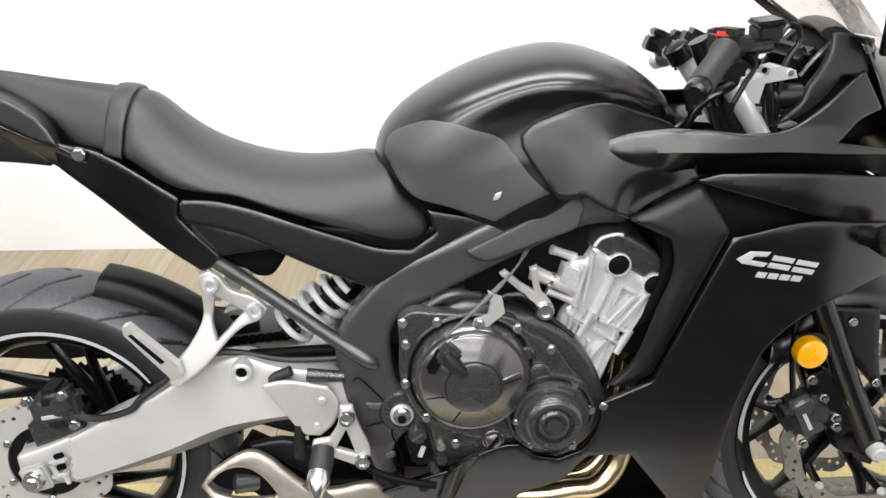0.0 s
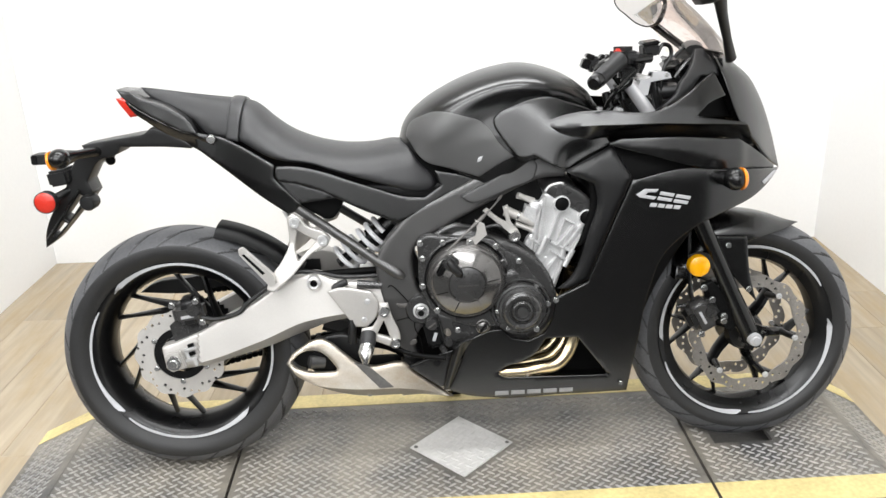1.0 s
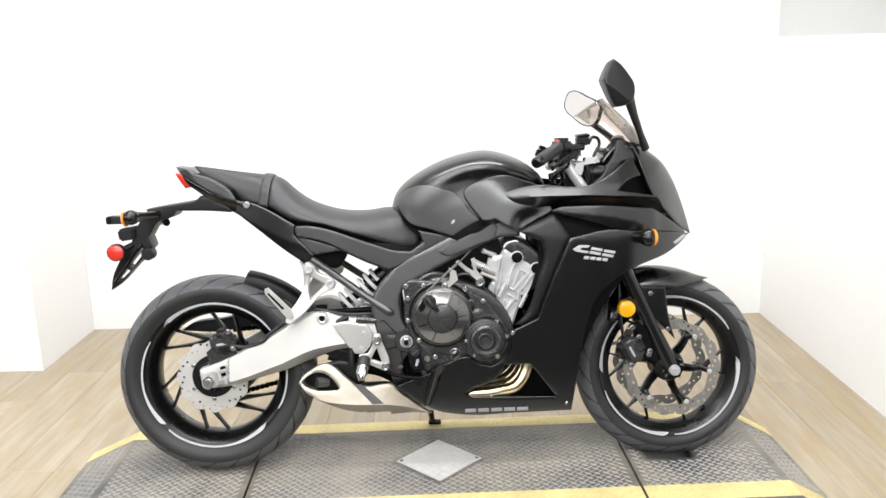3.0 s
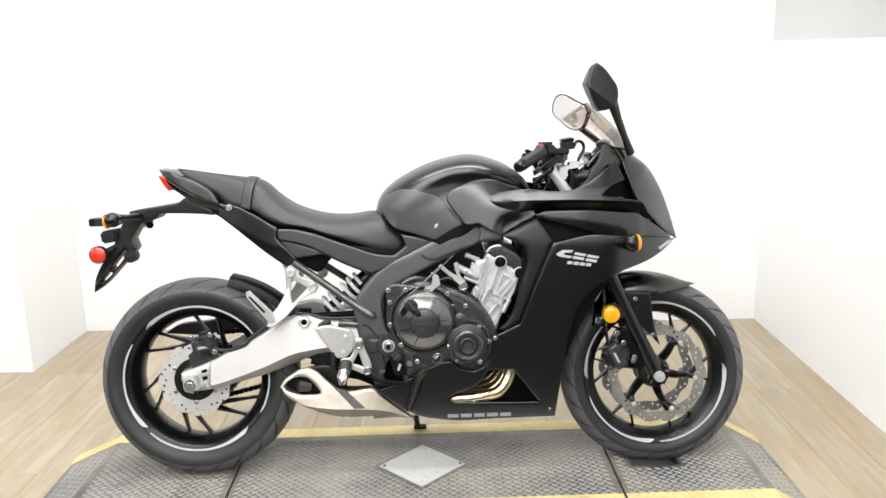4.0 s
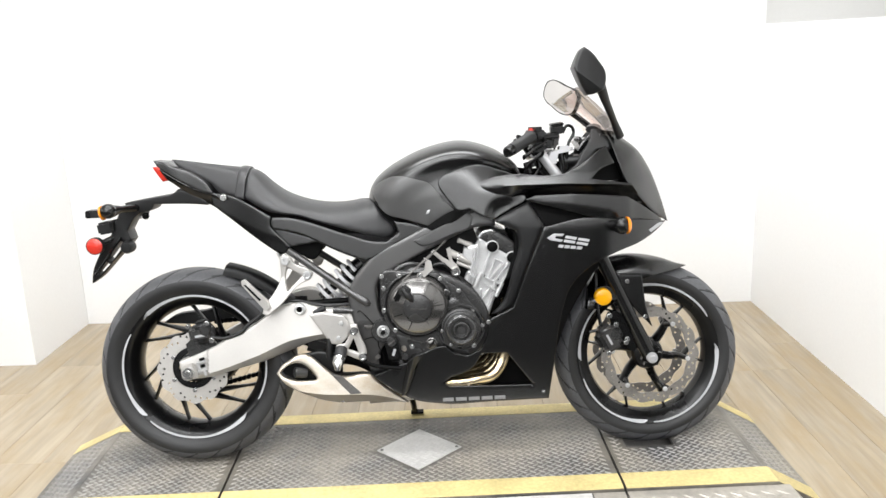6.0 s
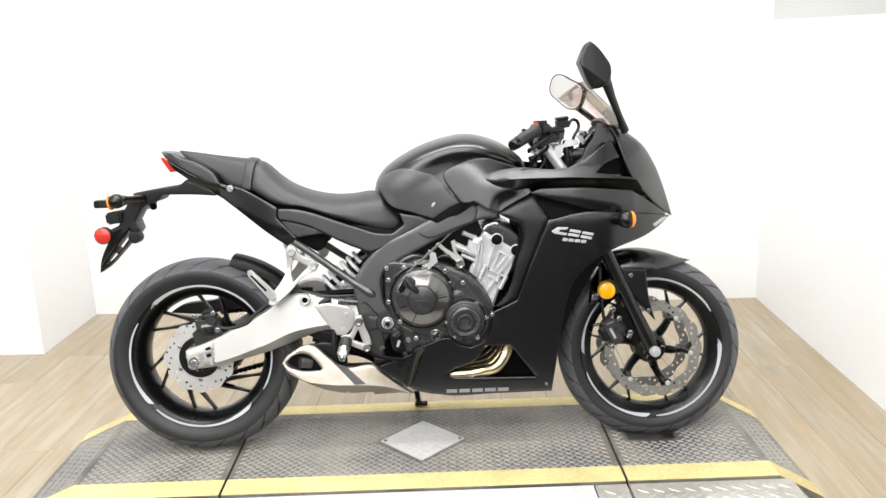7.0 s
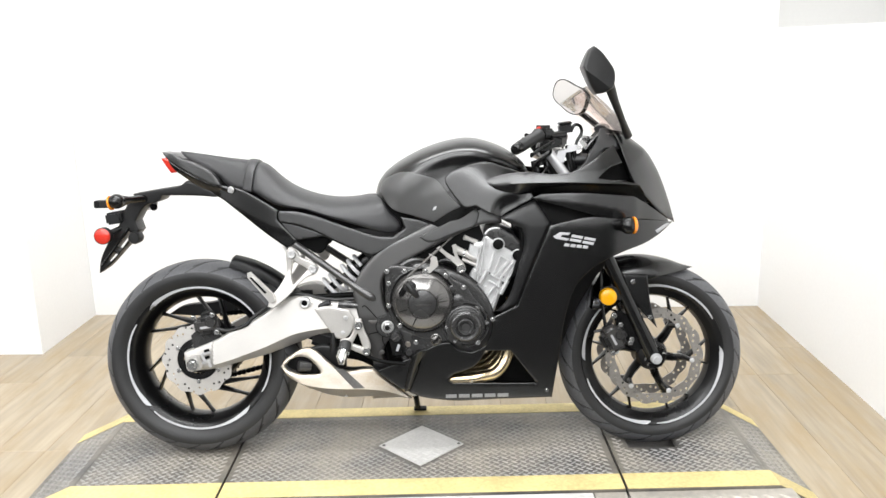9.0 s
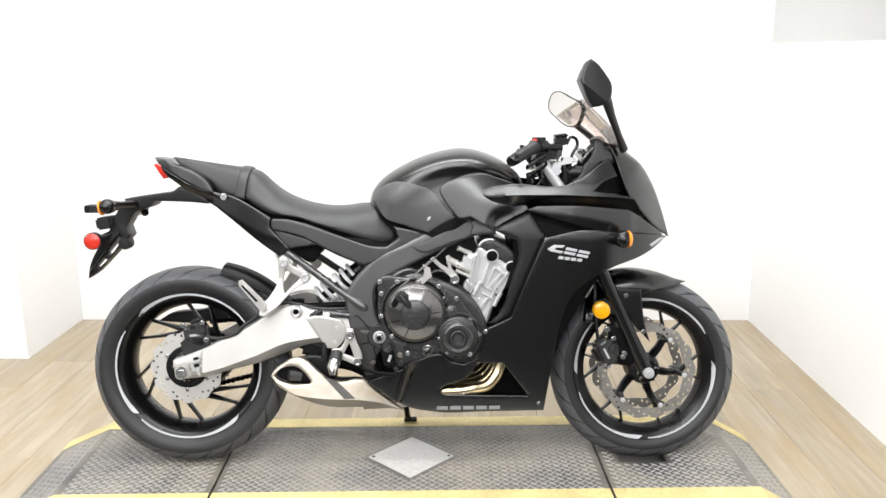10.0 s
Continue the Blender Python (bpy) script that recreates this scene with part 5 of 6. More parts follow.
MR = [(1.227, 1.249), (1.244, 1.237), (1.270, 1.205), (1.285, 1.179), (1.284, 1.144), (1.278, 1.128), (1.252, 1.115), (1.231, 1.112), (1.219, 1.129), (1.202, 1.165), (1.192, 1.191), (1.202, 1.219), (1.214, 1.241)]
mir = skin(MR, lambda x, z: 0.044 - 0.36 * np.abs(z - 1.153 + 0.77 * (x - 1.235)) / 1.26 - 0.06 * np.abs(x - 1.236), None, 0.005, 0.007, 0.009, folds=[[(x, 1.153 - 0.77 * (x - 1.235)) for x in np.arange(1.192, 1.270, 0.004)]], corner=40)
bmesh.ops.translate(mir, vec=(0.0, -0.235, 0.0), verts=mir.verts)
right_mirror = part("mirror", mir, PLASTIC, bike, "black mirror housing on a stalk", 25)
part("mirror_stalk", tube([(1.266, -0.246, 1.150), (1.280, -0.225, 1.126), (1.300, -0.190, 1.090), (1.335, -0.135, 1.033), (1.363, -0.090, 0.986)], [0.017, 0.0155, 0.0125, 0.0105, 0.014], 14, flat=0.75), PLASTIC, right_mirror)
LM = [(1.48 * u, v) for u, v in ((-0.058, 0.009), (-0.057, 0.038), (-0.046, 0.061), (-0.032, 0.066), (0.022, 0.044), (0.061, 0.020), (0.070, 0.006), (0.069, -0.020), (0.058, -0.050), (0.038, -0.059), (0.012, -0.053), (-0.025, -0.026), (-0.050, -0.005))]
TURN = Matrix.Translation((1.245, 0.31, 1.115)) @ Matrix.Rotation(radians(-61), 4, "Z") @ Matrix.Rotation(radians(-5), 4, "X")
mir = skin(LM, lambda x, z: 0.007 + 0 * x, None, 0.009, 0.004, 0.003)
bmesh.ops.transform(mir, matrix=TURN, verts=mir.verts)
left_mirror = part("mirror", mir, GLOSS, bike, "mirror with its glass turned inward")
glass = plate([(0.97 * u, 0.97 * v) for u, v in LM], -0.0095, -0.0055, bevel=0.001, corner=80)
bmesh.ops.transform(glass, matrix=TURN, verts=glass.verts)
part("mirror_glass", glass, MIRROR, left_mirror, "clear mirror glass")
ring = curve2([(1.0 * u, 1.0 * v) for u, v in LM], 0.008)
part("mirror_rim", tube([TURN @ Vector((u, -0.0085, v)) for u, v in [*ring, ring[0]]], 0.0022, 8), GLOSS, left_mirror)
part("mirror_stalk", tube(path3([(1.280, 0.30, 1.066), (1.310, 0.27, 1.038), (1.335, 0.22, 1.010), (1.352, 0.15, 0.985)], 5), 0.011, 12, flat=0.7), GLOSS, left_mirror)
HOOD = [(1.274, 1.012), (1.268, 0.982), (1.256, 0.962), (1.237, 0.937), (1.225, 0.912), (1.205, 0.895), (1.182, 0.876), (1.204, 0.884), (1.230, 0.895), (1.253, 0.912), (1.273, 0.932), (1.287, 0.951), (1.330, 0.955), (1.322, 1.004), (1.296, 1.016)]
cock = part("dash_cowl", skin(HOOD, lambda x, z: np.interp(z, (0.87, 0.95, 1.02), (0.124, 0.112, 0.088)), 0.016, 0.006, 0.004, 0.004, corner=34), PLASTIC, bike, "black instrument hood")
part("dash_cowl_far", mirrored(skin([(1.250, 0.915), (1.257, 0.957), (1.272, 0.976), (1.293, 1.001), (1.325, 1.016), (1.345, 1.004), (1.36, 0.96), (1.30, 0.90)], lambda x, z: np.interp(z, (0.9, 1.02), (0.118, 0.085)), 0.016, 0.008, 0.006, 0.006)), PLASTIC, cock)
hood = []
for k in range(-6, 7):
    u = k / 6
    hood.append((1.300 + 0.022 * u, 0.086 * u, 1.017 - 0.006 * u * u))
part("hood_top", tube(path3(hood, 2), 0.011, 12, flat=1.9), PLASTIC, cock)
# Near-black filler, puts the shade inside the hood.
part("hood_shade_filler", skin([(1.262, 0.925), (1.275, 0.96), (1.290, 0.995), (1.315, 1.008), (1.345, 0.99), (1.35, 0.92)], lambda x, z: 0.070 + 0 * x, None, 0.012, 0.006, 0.004), DARK, cock, "dark filler standing in for shade inside the instrument hood")
part("cowl_bracket", block(1.322, -0.088, 0.972, 0.034, 0.02, 0.05, 0.005, pose(0, 0, 0, 0, 12, 0)), PLASTIC, cock)
part("bracket_bolt", bolt(1.320, -0.099, 0.965, 0.005, 0.005), CHROME, cock)
panel = part("instrument_panel", block(1.262, 0, 0.960, 0.03, 0.15, 0.070, 0.012, pose(0, 0, 0, 0, -35, 0)), GLOSS, cock)
part("panel_rim", tube(path3([(1.232, -0.088, 0.948), (1.246, -0.088, 0.968), (1.262, -0.086, 0.985), (1.276, -0.08, 0.995)], 4), 0.004, 8), ENGINE, panel)


def fork_at(z, sy=-1):
    return (1.307 + (0.592 - z) * 0.468, sy * 0.105, z)


for sy in (-1, 1):
    part("fork_slider", tube([fork_at(0.66, sy), fork_at(0.58, sy), fork_at(0.40, sy), fork_at(0.33, sy), fork_at(0.285, sy)], [0.0205, 0.0205, 0.0215, 0.0245, 0.024], 20), GLOSS, bike, "gloss black fork slider")
    part("fork_tube", tube([(1.100, sy * 0.1, 0.965), (1.130, sy * 0.1, 0.925), (1.166, sy * 0.1, 0.874), (1.216, sy * 0.105, 0.80), fork_at(0.62, sy)], 0.0160, 24), POLISHED, bike, "chromed fork tube")
    part("fork_cap", tube([(1.092, sy * 0.1, 0.978), (1.096, sy * 0.1, 0.972), (1.112, sy * 0.1, 0.950)], [0.014, 0.024, 0.024], 20), GLOSS, bike)
    part("fork_foot", block(1.455, sy * 0.105, 0.285, 0.055, 0.045, 0.07, 0.014, pose(0, 0, 0, 0, 20, 0)), GLOSS, bike)
    part("axle_nut", lathe([(0.0, -0.012), (0.009, -0.012), (0.011, -0.008), (0.0155, -0.008), (0.0175, -0.003), (0.018, 0.01)], (1.452, sy * 0.131 - (0.0 if sy < 0 else 0.02), 0.287), 24), POLISHED, bike, "bright front axle end")
yoke = part("top_yoke", plate([(1.138, 0.930), (1.144, 0.946), (1.171, 0.953), (1.174, 0.964), (1.188, 0.967), (1.213, 0.961), (1.217, 0.950), (1.168, 0.942), (1.162, 0.912), (1.149, 0.912)], -0.112, -0.072, bevel=0.004), POLISHED, bike, "silver clamp bracket")
part("yoke_plate", plate([(1.13, 0.935), (1.145, 0.948), (1.20, 0.945), (1.195, 0.928), (1.15, 0.925)], -0.07, 0.13, bevel=0.004), ENGINE, yoke)
part("yoke_bolt", bolt(1.205, -0.108, 0.957, 0.006, 0.006), CHROME, yoke)
part("slotted_tube", tube([(1.175, -0.10, 0.945), (1.190, -0.10, 0.875)], 0.010, 12), GLOSS, yoke)
# Dark plate added to put shade under the header pipes.
part("belly_shade_plate", block(0.92, 0, 0.208, 0.33, 0.27, 0.012, 0.003), DARK, bike, "dark plate standing in for shade in the belly")
part("lower_yoke", block(1.215, 0, 0.80, 0.09, 0.26, 0.035, 0.01, pose(0, 0, 0, 0, 23, 0)), ENGINE, bike)
part("steering_head", tube([(1.135, 0, 0.94), (1.20, 0, 0.79)], 0.032, 20), ENGINE, bike)
part("ignition_lock", tube([(1.10, 0, 0.995), (1.125, 0, 0.95)], [0.018, 0.02], 16), GLOSS, bike)
for sy in (-1, 1):
    dx = 0.0 if sy < 0 else 1.0
    bar = part("handlebar", tube([(1.150, sy * 0.095, 0.985), (1.085 + 0.085 * dx, sy * 0.165, 1.000 - 0.03 * dx), (1.000 + 0.125 * dx, sy * 0.285, 0.965 - 0.04 * dx)], 0.011, 14), GLOSS, bike, "black clip-on handlebar")
    g0, g1 = Vector((1.078 + 0.090 * dx, sy * 0.170, 0.998 - 0.03 * dx)), Vector((1.008 + 0.122 * dx, sy * 0.275, 0.967 - 0.04 * dx))
    part("grip", tube([g0, g0.lerp(g1, 0.03), g0.lerp(g1, 0.06), g0.lerp(g1, 0.1), g0.lerp(g1, 0.97), g1], [0.0195, 0.0215, 0.0215, 0.0178, 0.0178, 0.0165], 20), RUBBER, bar, "ribbed black rubber grip")
    d = (g1 - g0).normalized()
    part("bar_end", tube([g1 + d * 0.001, g1 + d * 0.006, g1 + d * 0.022, g1 + d * 0.026], [0.0130, 0.0168, 0.0160, 0.011], 20), ALU if sy > 0 else GLOSS, bar, "bar end weight")
    part("switch_box", block(1.095 + 0.085 * dx, sy * 0.135, 1.003 - 0.03 * dx, 0.045, 0.055, 0.048, 0.01, pose(0, 0, 0, 0, 0, sy * -35)), PLASTIC, bar)
    part("bar_clamp", block(1.128, sy * 0.112, 0.980, 0.040, 0.045, 0.040, 0.010, pose(0, 0, 0, 0, 25, 0)), GLOSS, bar)
    lever = [(1.115 + 0.080 * dx, sy * 0.14, 0.992), (1.120 + 0.095 * dx, sy * 0.18, 0.98), (1.085 + 0.115 * dx, sy * 0.235, 0.965 - 0.035 * dx), (1.040 + 0.130 * dx, sy * 0.305, 0.945 - 0.04 * dx)]
    part("lever", tube(path3(lever, 5), [0.008] * 5 + [0.006] * 10 + [0.008], 10, flat=0.6), GLOSS, bar, "black hand lever")
    part("switch_block", block(1.110 - 0.022 * dx, sy * 0.150, 1.006 - 0.036 * dx, 0.030, 0.030, 0.020 + 0.02 * dx, 0.005), PLASTIC, bar)
    if sy > 0:
        for bx, bz, sx, sz in ((1.066, 0.972, 0.022, 0.026), (1.112, 0.985, 0.020, 0.018), (1.078, 0.990, 0.024, 0.014)):
            part("switch_pod", block(bx, 0.145, bz, sx, 0.03, sz, 0.003, pose(0, 0, 0, 0, 20, 0)), GLOSS, bar)
        part("switch_button", block(1.092, 0.13, 0.958, 0.016, 0.016, 0.020, 0.004), ALU, bar, "pale switch button")
b = block(1.083, -0.140, 1.014, 0.020, 0.016, 0.018, 0.004)
part("kill_switch", b, RED, bike, "red engine stop switch")
res = part("fluid_reservoir", block(1.166, -0.095, 1.016, 0.038, 0.042, 0.028, 0.005, pose(0, 0, 0, 4, -6, 0)), PLASTIC, bike, "black brake fluid reservoir")
part("reservoir_lid", block(1.166, -0.095, 1.031, 0.042, 0.046, 0.009, 0.003, pose(0, 0, 0, 4, -6, 0)), GLOSS, res)
part("master_cylinder", tube([(1.165, -0.110, 0.998), (1.112, -0.135, 0.996)], [0.012, 0.010], 14), GLOSS, res)
part("brake_hose", tube(path3([(1.184, -0.10, 1.004), (1.196, -0.10, 1.025), (1.213, -0.10, 1.021), (1.217, -0.10, 1.0), (1.201, -0.10, 0.969), (1.196, -0.10, 0.917), (1.20, -0.10, 0.84)], 6), 0.005, 8), GLOSS, bike, "black brake hose")
for k, pts in enumerate(([(1.10, 0.12, 0.985), (1.15, 0.10, 0.93), (1.12, 0.05, 0.87), (1.08, 0.03, 0.84)], [(1.10, -0.13, 0.985), (1.12, -0.12, 0.945), (1.08, -0.11, 0.915), (1.06, -0.09, 0.87)], [(1.17, -0.10, 0.96), (1.21, -0.06, 0.92), (1.20, -0.05, 0.86)])):
    part("control_cable", tube(path3(pts, 6), 0.0045, 8), GLOSS, bike)
for x, y, z, r in ((1.08, -0.06, 0.895, 0.012), (1.098, -0.07, 0.903, 0.013), (1.088, -0.05, 0.883, 0.012), (1.12, -0.05, 0.90, 0.014)):
    part("cable_nut", tube([(x, y, z), (x - 0.006, y, z + 0.022)], [r, r * 0.8], 12), GLOSS, bike)
part("lever_clamp", block(1.105, -0.13, 0.965, 0.04, 0.03, 0.03, 0.007), GLOSS, bike)
part("air_duct", tube([(1.192, -0.085, 0.918), (1.212, -0.088, 0.918), (1.236, -0.090, 0.920)], [0.019, 0.020, 0.018], 20), PLASTIC, bike)

# -- front fender, reflector, brakes
fender_line = ramp((1.25, 0.075), (1.45, 0.082), (1.53, 0.062), (1.606, 0.012))


def arch(centre, r, a0, a1, half, drop, n=28, m=12, crown=0.0, taper=None):
    """A curved guard over a wheel from angle a0 to a1."""
    bm = bmesh.new()
    rows = []
    for i in range(n + 1):
        q = i / n
        a = radians(a0 + (a1 - a0) * q)
        hw = half * (taper(q) if taper else 1.0)
        row = []
        for j in range(m + 1):
            u = -1 + 2 * j / m
            rr = r - drop * abs(u) ** 3 + crown * q
            row.append(bm.verts.new((centre[0] + rr * math.cos(a), hw * math.sin(u * math.pi / 2), centre[2] + rr * math.sin(a))))
        rows.append(row)
    for p, q in zip(rows, rows[1:]):
        for k in range(m):
            bm.faces.new((p[k], p[k + 1], q[k + 1], q[k]))
    bmesh.ops.solidify(bm, geom=bm.faces[:], thickness=0.004)
    return bm


FTOP = [(1.27, 0.50), (1.300, 0.545), (1.331, 0.588), (1.375, 0.600), (1.424, 0.602), (1.470, 0.596), (1.517, 0.584), (1.564, 0.566), (1.600, 0.556)]
fender = part("front_fender", skin(FTOP + [(1.545, 0.550), (1.498, 0.547), (1.452, 0.538), (1.43, 0.530), (1.385, 0.512), (1.33, 0.475), (1.29, 0.44), (1.255, 0.44)], lambda x, z: fender_line(x), None, 0.008, 0.004, 0.002, [(FTOP, 0.055)]), PAINT, bike, "matte black front fender")
both("fender_stay", skin([(1.348, 0.557), (1.428, 0.551), (1.441, 0.439), (1.457, 0.383), (1.438, 0.404), (1.399, 0.448), (1.360, 0.518)], lambda x, z: 0.098 + 0.10 * (0.56 - z), 0.012, 0.008, 0.005, 0.003), GLOSS, fender, "black fender stay")
for x, z in ((1.380, 0.532), (1.434, 0.418)):
    both("stay_bolt", bolt(x, -0.0995 - 0.1 * (0.56 - z), z, 0.0065, 0.006), CHROME, fender)
amber = part("amber_reflector", lathe([(0.0, -0.009), (0.022, -0.0085), (0.0255, -0.006), (0.027, 0.0), (0.027, 0.014), (0.0, 0.014)], (1.297, -0.135, 0.492), 44), AMBER, bike, "round amber side reflector")
part("reflector_bracket", plate([(1.275, 0.515), (1.30, 0.522), (1.36, 0.50), (1.36, 0.482), (1.28, 0.47)], -0.120, -0.114), PLASTIC, amber)


def caliper(name, cx, cy, cz, size, turn, label):
    """A brake caliper: two joined halves, bridge bolts, pad pins and a hose nipple."""
    m = pose(0, 0, 0, 0, turn, 0)
    body = part(name, block(cx, cy, cz, size * 1.0, 0.05, size * 0.72, 0.014, m, 3), FRAME_PAINT, bike, label)
    part("caliper_bridge", block(cx, cy + 0.01, cz, size * 0.62, 0.062, size * 0.95, 0.012, m, 3), PLASTIC, body)
    for u, v in ((-0.38, 0.42), (0.38, 0.42), (0.42, -0.3)):
        p = m @ Vector((u * size, 0, v * size))
        part("caliper_bolt", bolt(cx + p.x, cy - 0.026, cz + p.z, 0.007, 0.010), CHROME, body)
    p = m @ Vector((0, 0, -0.05 * size))
    part("decal_bar", block(cx + p.x, cy - 0.0265, cz + p.z, size * 0.42, 0.002, 0.007, 0.0006, m), DECAL, body, "pale maker marking bar")
    part("piston_boss", lathe([(0.0, -0.006), (0.015, -0.006), (0.018, 0.0), (0.018, 0.02)], (cx + 0.2 * size, cy - 0.022, cz + 0.15 * size), 20), ENGINE, body)
    return body


caliper("front_caliper", 1.322, -0.098, 0.352, 0.088, 62, "black two-piston front brake caliper")
part("caliper_lug", plate([(1.318, 0.43), (1.345, 0.44), (1.40, 0.38), (1.425, 0.33), (1.40, 0.30), (1.35, 0.34)], -0.105, -0.085, bevel=0.003), GLOSS, bike)
for x, z in ((1.322, 0.425), (1.378, 0.345)):
    part("caliper_mount_bolt", bolt(x, -0.106, z, 0.008, 0.010), CHROME, bike)
part("front_brake_line", tube(path3([(1.285, -0.09, 0.60), (1.282, -0.10, 0.52), (1.285, -0.105, 0.45), (1.295, -0.105, 0.39)], 6), 0.0055, 8), GLOSS, bike)
part("speed_sensor", rod((1.285, -0.085, 0.372), (1.262, -0.085, 0.368), 0.005), ENGINE, bike)
caliper("rear_caliper", 0.036, -0.118, 0.430, 0.077, -8, "black single-piston rear brake caliper")
part("caliper_arm", plate([(-0.018, 0.395), (0.002, 0.412), (0.06, 0.40), (0.09, 0.372), (0.02, 0.335), (-0.008, 0.345)], -0.118, -0.104, bevel=0.003), ENGINE, bike)
part("rear_brake_line", tube(path3([(0.045, -0.125, 0.425), (0.10, -0.13, 0.412), (0.16, -0.135, 0.428), (0.19, -0.13, 0.455), (0.30, -0.12, 0.52), (0.42, -0.11, 0.50), (0.52, -0.11, 0.50)], 6), 0.006, 8), PLASTIC, bike, "rear brake hose")
part("rear_hugger", arch(R, 0.376, 32, 71, 0.046, 0.034, crown=-0.032), PLASTIC, bike, "black rear tyre hugger")

# -- swingarm
ARM = [(-0.040, 0.342), (0.044, 0.373), (0.131, 0.416), (0.219, 0.460), (0.255, 0.484), (0.304, 0.508), (0.351, 0.515), (0.396, 0.500), (0.487, 0.485), (0.53, 0.470), (0.55, 0.42), (0.520, 0.395), (0.46, 0.398), (0.387, 0.391), (0.326, 0.366), (0.239, 0.334), (0.117, 0.304), (0.046, 0.286), (-0.03, 0.281)]
crease = ramp((-0.05, 0.29), (0.055, 0.307), (0.209, 0.356), (0.331, 0.404), (0.437, 0.418), (0.55, 0.42))


def arm_w(x, z):
    step_in = np.where(x < 0.052, 0.008, 0.0)
    return 0.152 - 1.0 * np.clip(crease(x) - z, 0, 1) - 0.22 * np.clip(z - crease(x), 0, 0.2) - step_in


arm = both("swingarm", skin(ARM, arm_w, 0.045, 0.0075, 0.006, 0.004, folds=[[(x, float(crease(x))) for x in np.arange(0.06, 0.50, 0.007)]]), ALU, bike, "satin aluminium swingarm", 25)
part("arm_cross_tube", rod((0.46, -0.13, 0.44), (0.46, 0.13, 0.44), 0.045, seg=24), CAST, bike)
part("axle_block", block(-0.004, -0.150, 0.314, 0.044, 0.014, 0.048, 0.004, pose(0, 0, 0, 0, -16, 0)), ALU, arm[0], "cast chain adjuster block")
part("axle_bolt", lathe([(0.0, -0.014), (0.009, -0.014), (0.011, -0.009), (0.017, -0.009), (0.019, -0.004), (0.021, 0.004)], (-0.006, -0.156, 0.312), 24), CHROME, arm[0], "rear axle end")
for k, (x, z, w, h) in enumerate(((0.034, 0.343, 0.030, 0.008), (0.034, 0.316, 0.030, 0.008), (0.026, 0.330, 0.008, 0.03), (0.044, 0.308, 0.008, 0.02))):
    part("adjuster_rib", block(x, -0.147, z, w, 0.01, h, 0.002, pose(0, 0, 0, 0, -16, 0)), CAST, arm[0])
for z in (0.352, 0.330):
    part("adjuster_slot", block(0.036, -0.1455, z, 0.016, 0.006, 0.009, 0.001, pose(0, 0, 0, 0, -16, 0)), DARK, arm[0])
part("arm_boss", lathe([(0.009, -0.012), (0.012, -0.014), (0.017, -0.012), (0.018, 0.01)], (0.350, -0.135, 0.497), 24), CAST, arm[0])
part("boss_hole", lathe([(0.0, -0.004), (0.0105, -0.004), (0.0105, 0.0)], (0.350, -0.136, 0.497), 20), DARK, arm[0])

# -- foot rests and brackets
HANG = [(0.312, 0.672), (0.329, 0.661), (0.34, 0.643), (0.384, 0.621), (0.398, 0.605), (0.39, 0.59), (0.365, 0.58), (0.294, 0.515), (0.256, 0.487), (0.24, 0.493), (0.246, 0.515), (0.275, 0.552), (0.297, 0.592), (0.299, 0.638), (0.298, 0.661)]
hanger2 = both("pillion_hanger", skin(HANG, lambda x, z: 0.138 + 0.30 * np.clip(0.6 - z, 0, 1), 0.016, 0.006, 0.004, 0.0025, holes=[[(0.319, 0.630), (0.364, 0.601), (0.318, 0.556), (0.312, 0.582)]]), ALU, bike, "silver pillion foot rest bracket")
for x, z in ((0.316, 0.650), (0.380, 0.603)):
    part("hanger_bolt", lathe([(0.0, -0.004), (0.006, -0.004), (0.007, -0.008), (0.0115, -0.008), (0.0135, -0.003), (0.014, 0.004)], (x, -0.140, z), 20), CAST, hanger2[0])
peg = part("pillion_peg", plate([(0.186, 0.601), (0.195, 0.604), (0.262, 0.534), (0.266, 0.514), (0.252, 0.506), (0.187, 0.588)], -0.183, -0.166, bevel=0.002, corner=20), ALU, bike, "folded silver pillion foot peg")
part("peg_rubber", plate([(0.193, 0.588), (0.199, 0.590), (0.243, 0.541), (0.237, 0.537)], -0.1850, -0.180, bevel=0.001, smooth=False), DARK, peg)
part("pillion_peg", skin([(0.282, 0.668), (0.29, 0.672), (0.32, 0.62), (0.31, 0.612)], lambda x, z: 0.10 + 0 * x, 0.03, 0.008, 0.004, 0.003), CAST, bike)
heel = part("heel_guard", skin([(0.382, 0.481), (0.408, 0.488), (0.488, 0.476), (0.505, 0.445), (0.494, 0.405), (0.472, 0.384), (0.443, 0.387)], lambda x, z: 0.165 + 0 * x, 0.008, 0.009, 0.005, 0.003), ALU, bike, "silver heel guard plate")
for x, z in ((0.478, 0.455), (0.468, 0.408)):
    part("guard_bolt", bolt(x, -0.166, z - 0.003, 0.006, 0.004), CAST, heel)
RP = [(0.508, 0.452), (0.528, 0.452), (0.534, 0.425), (0.553, 0.352), (0.545, 0.333), (0.528, 0.340), (0.480, 0.362), (0.458, 0.372), (0.462, 0.388), (0.488, 0.392), (0.502, 0.415)]
rest = part("rider_peg_bracket", skin(RP, lambda x, z: 0.188 + 0 * x, 0.014, 0.007, 0.006, 0.004, holes=[[(0.516, 0.408), (0.530, 0.362), (0.498, 0.374)]]), ALU, bike, "silver rider foot rest bracket")
for x, z in ((0.518, 0.432), (0.541, 0.350)):
    part("bracket_bolt", lathe([(0.0, -0.004), (0.006, -0.004), (0.007, -0.008), (0.0115, -0.008), (0.0135, -0.003), (0.014, 0.004)], (x, -0.189, z), 20), CHROME, rest)
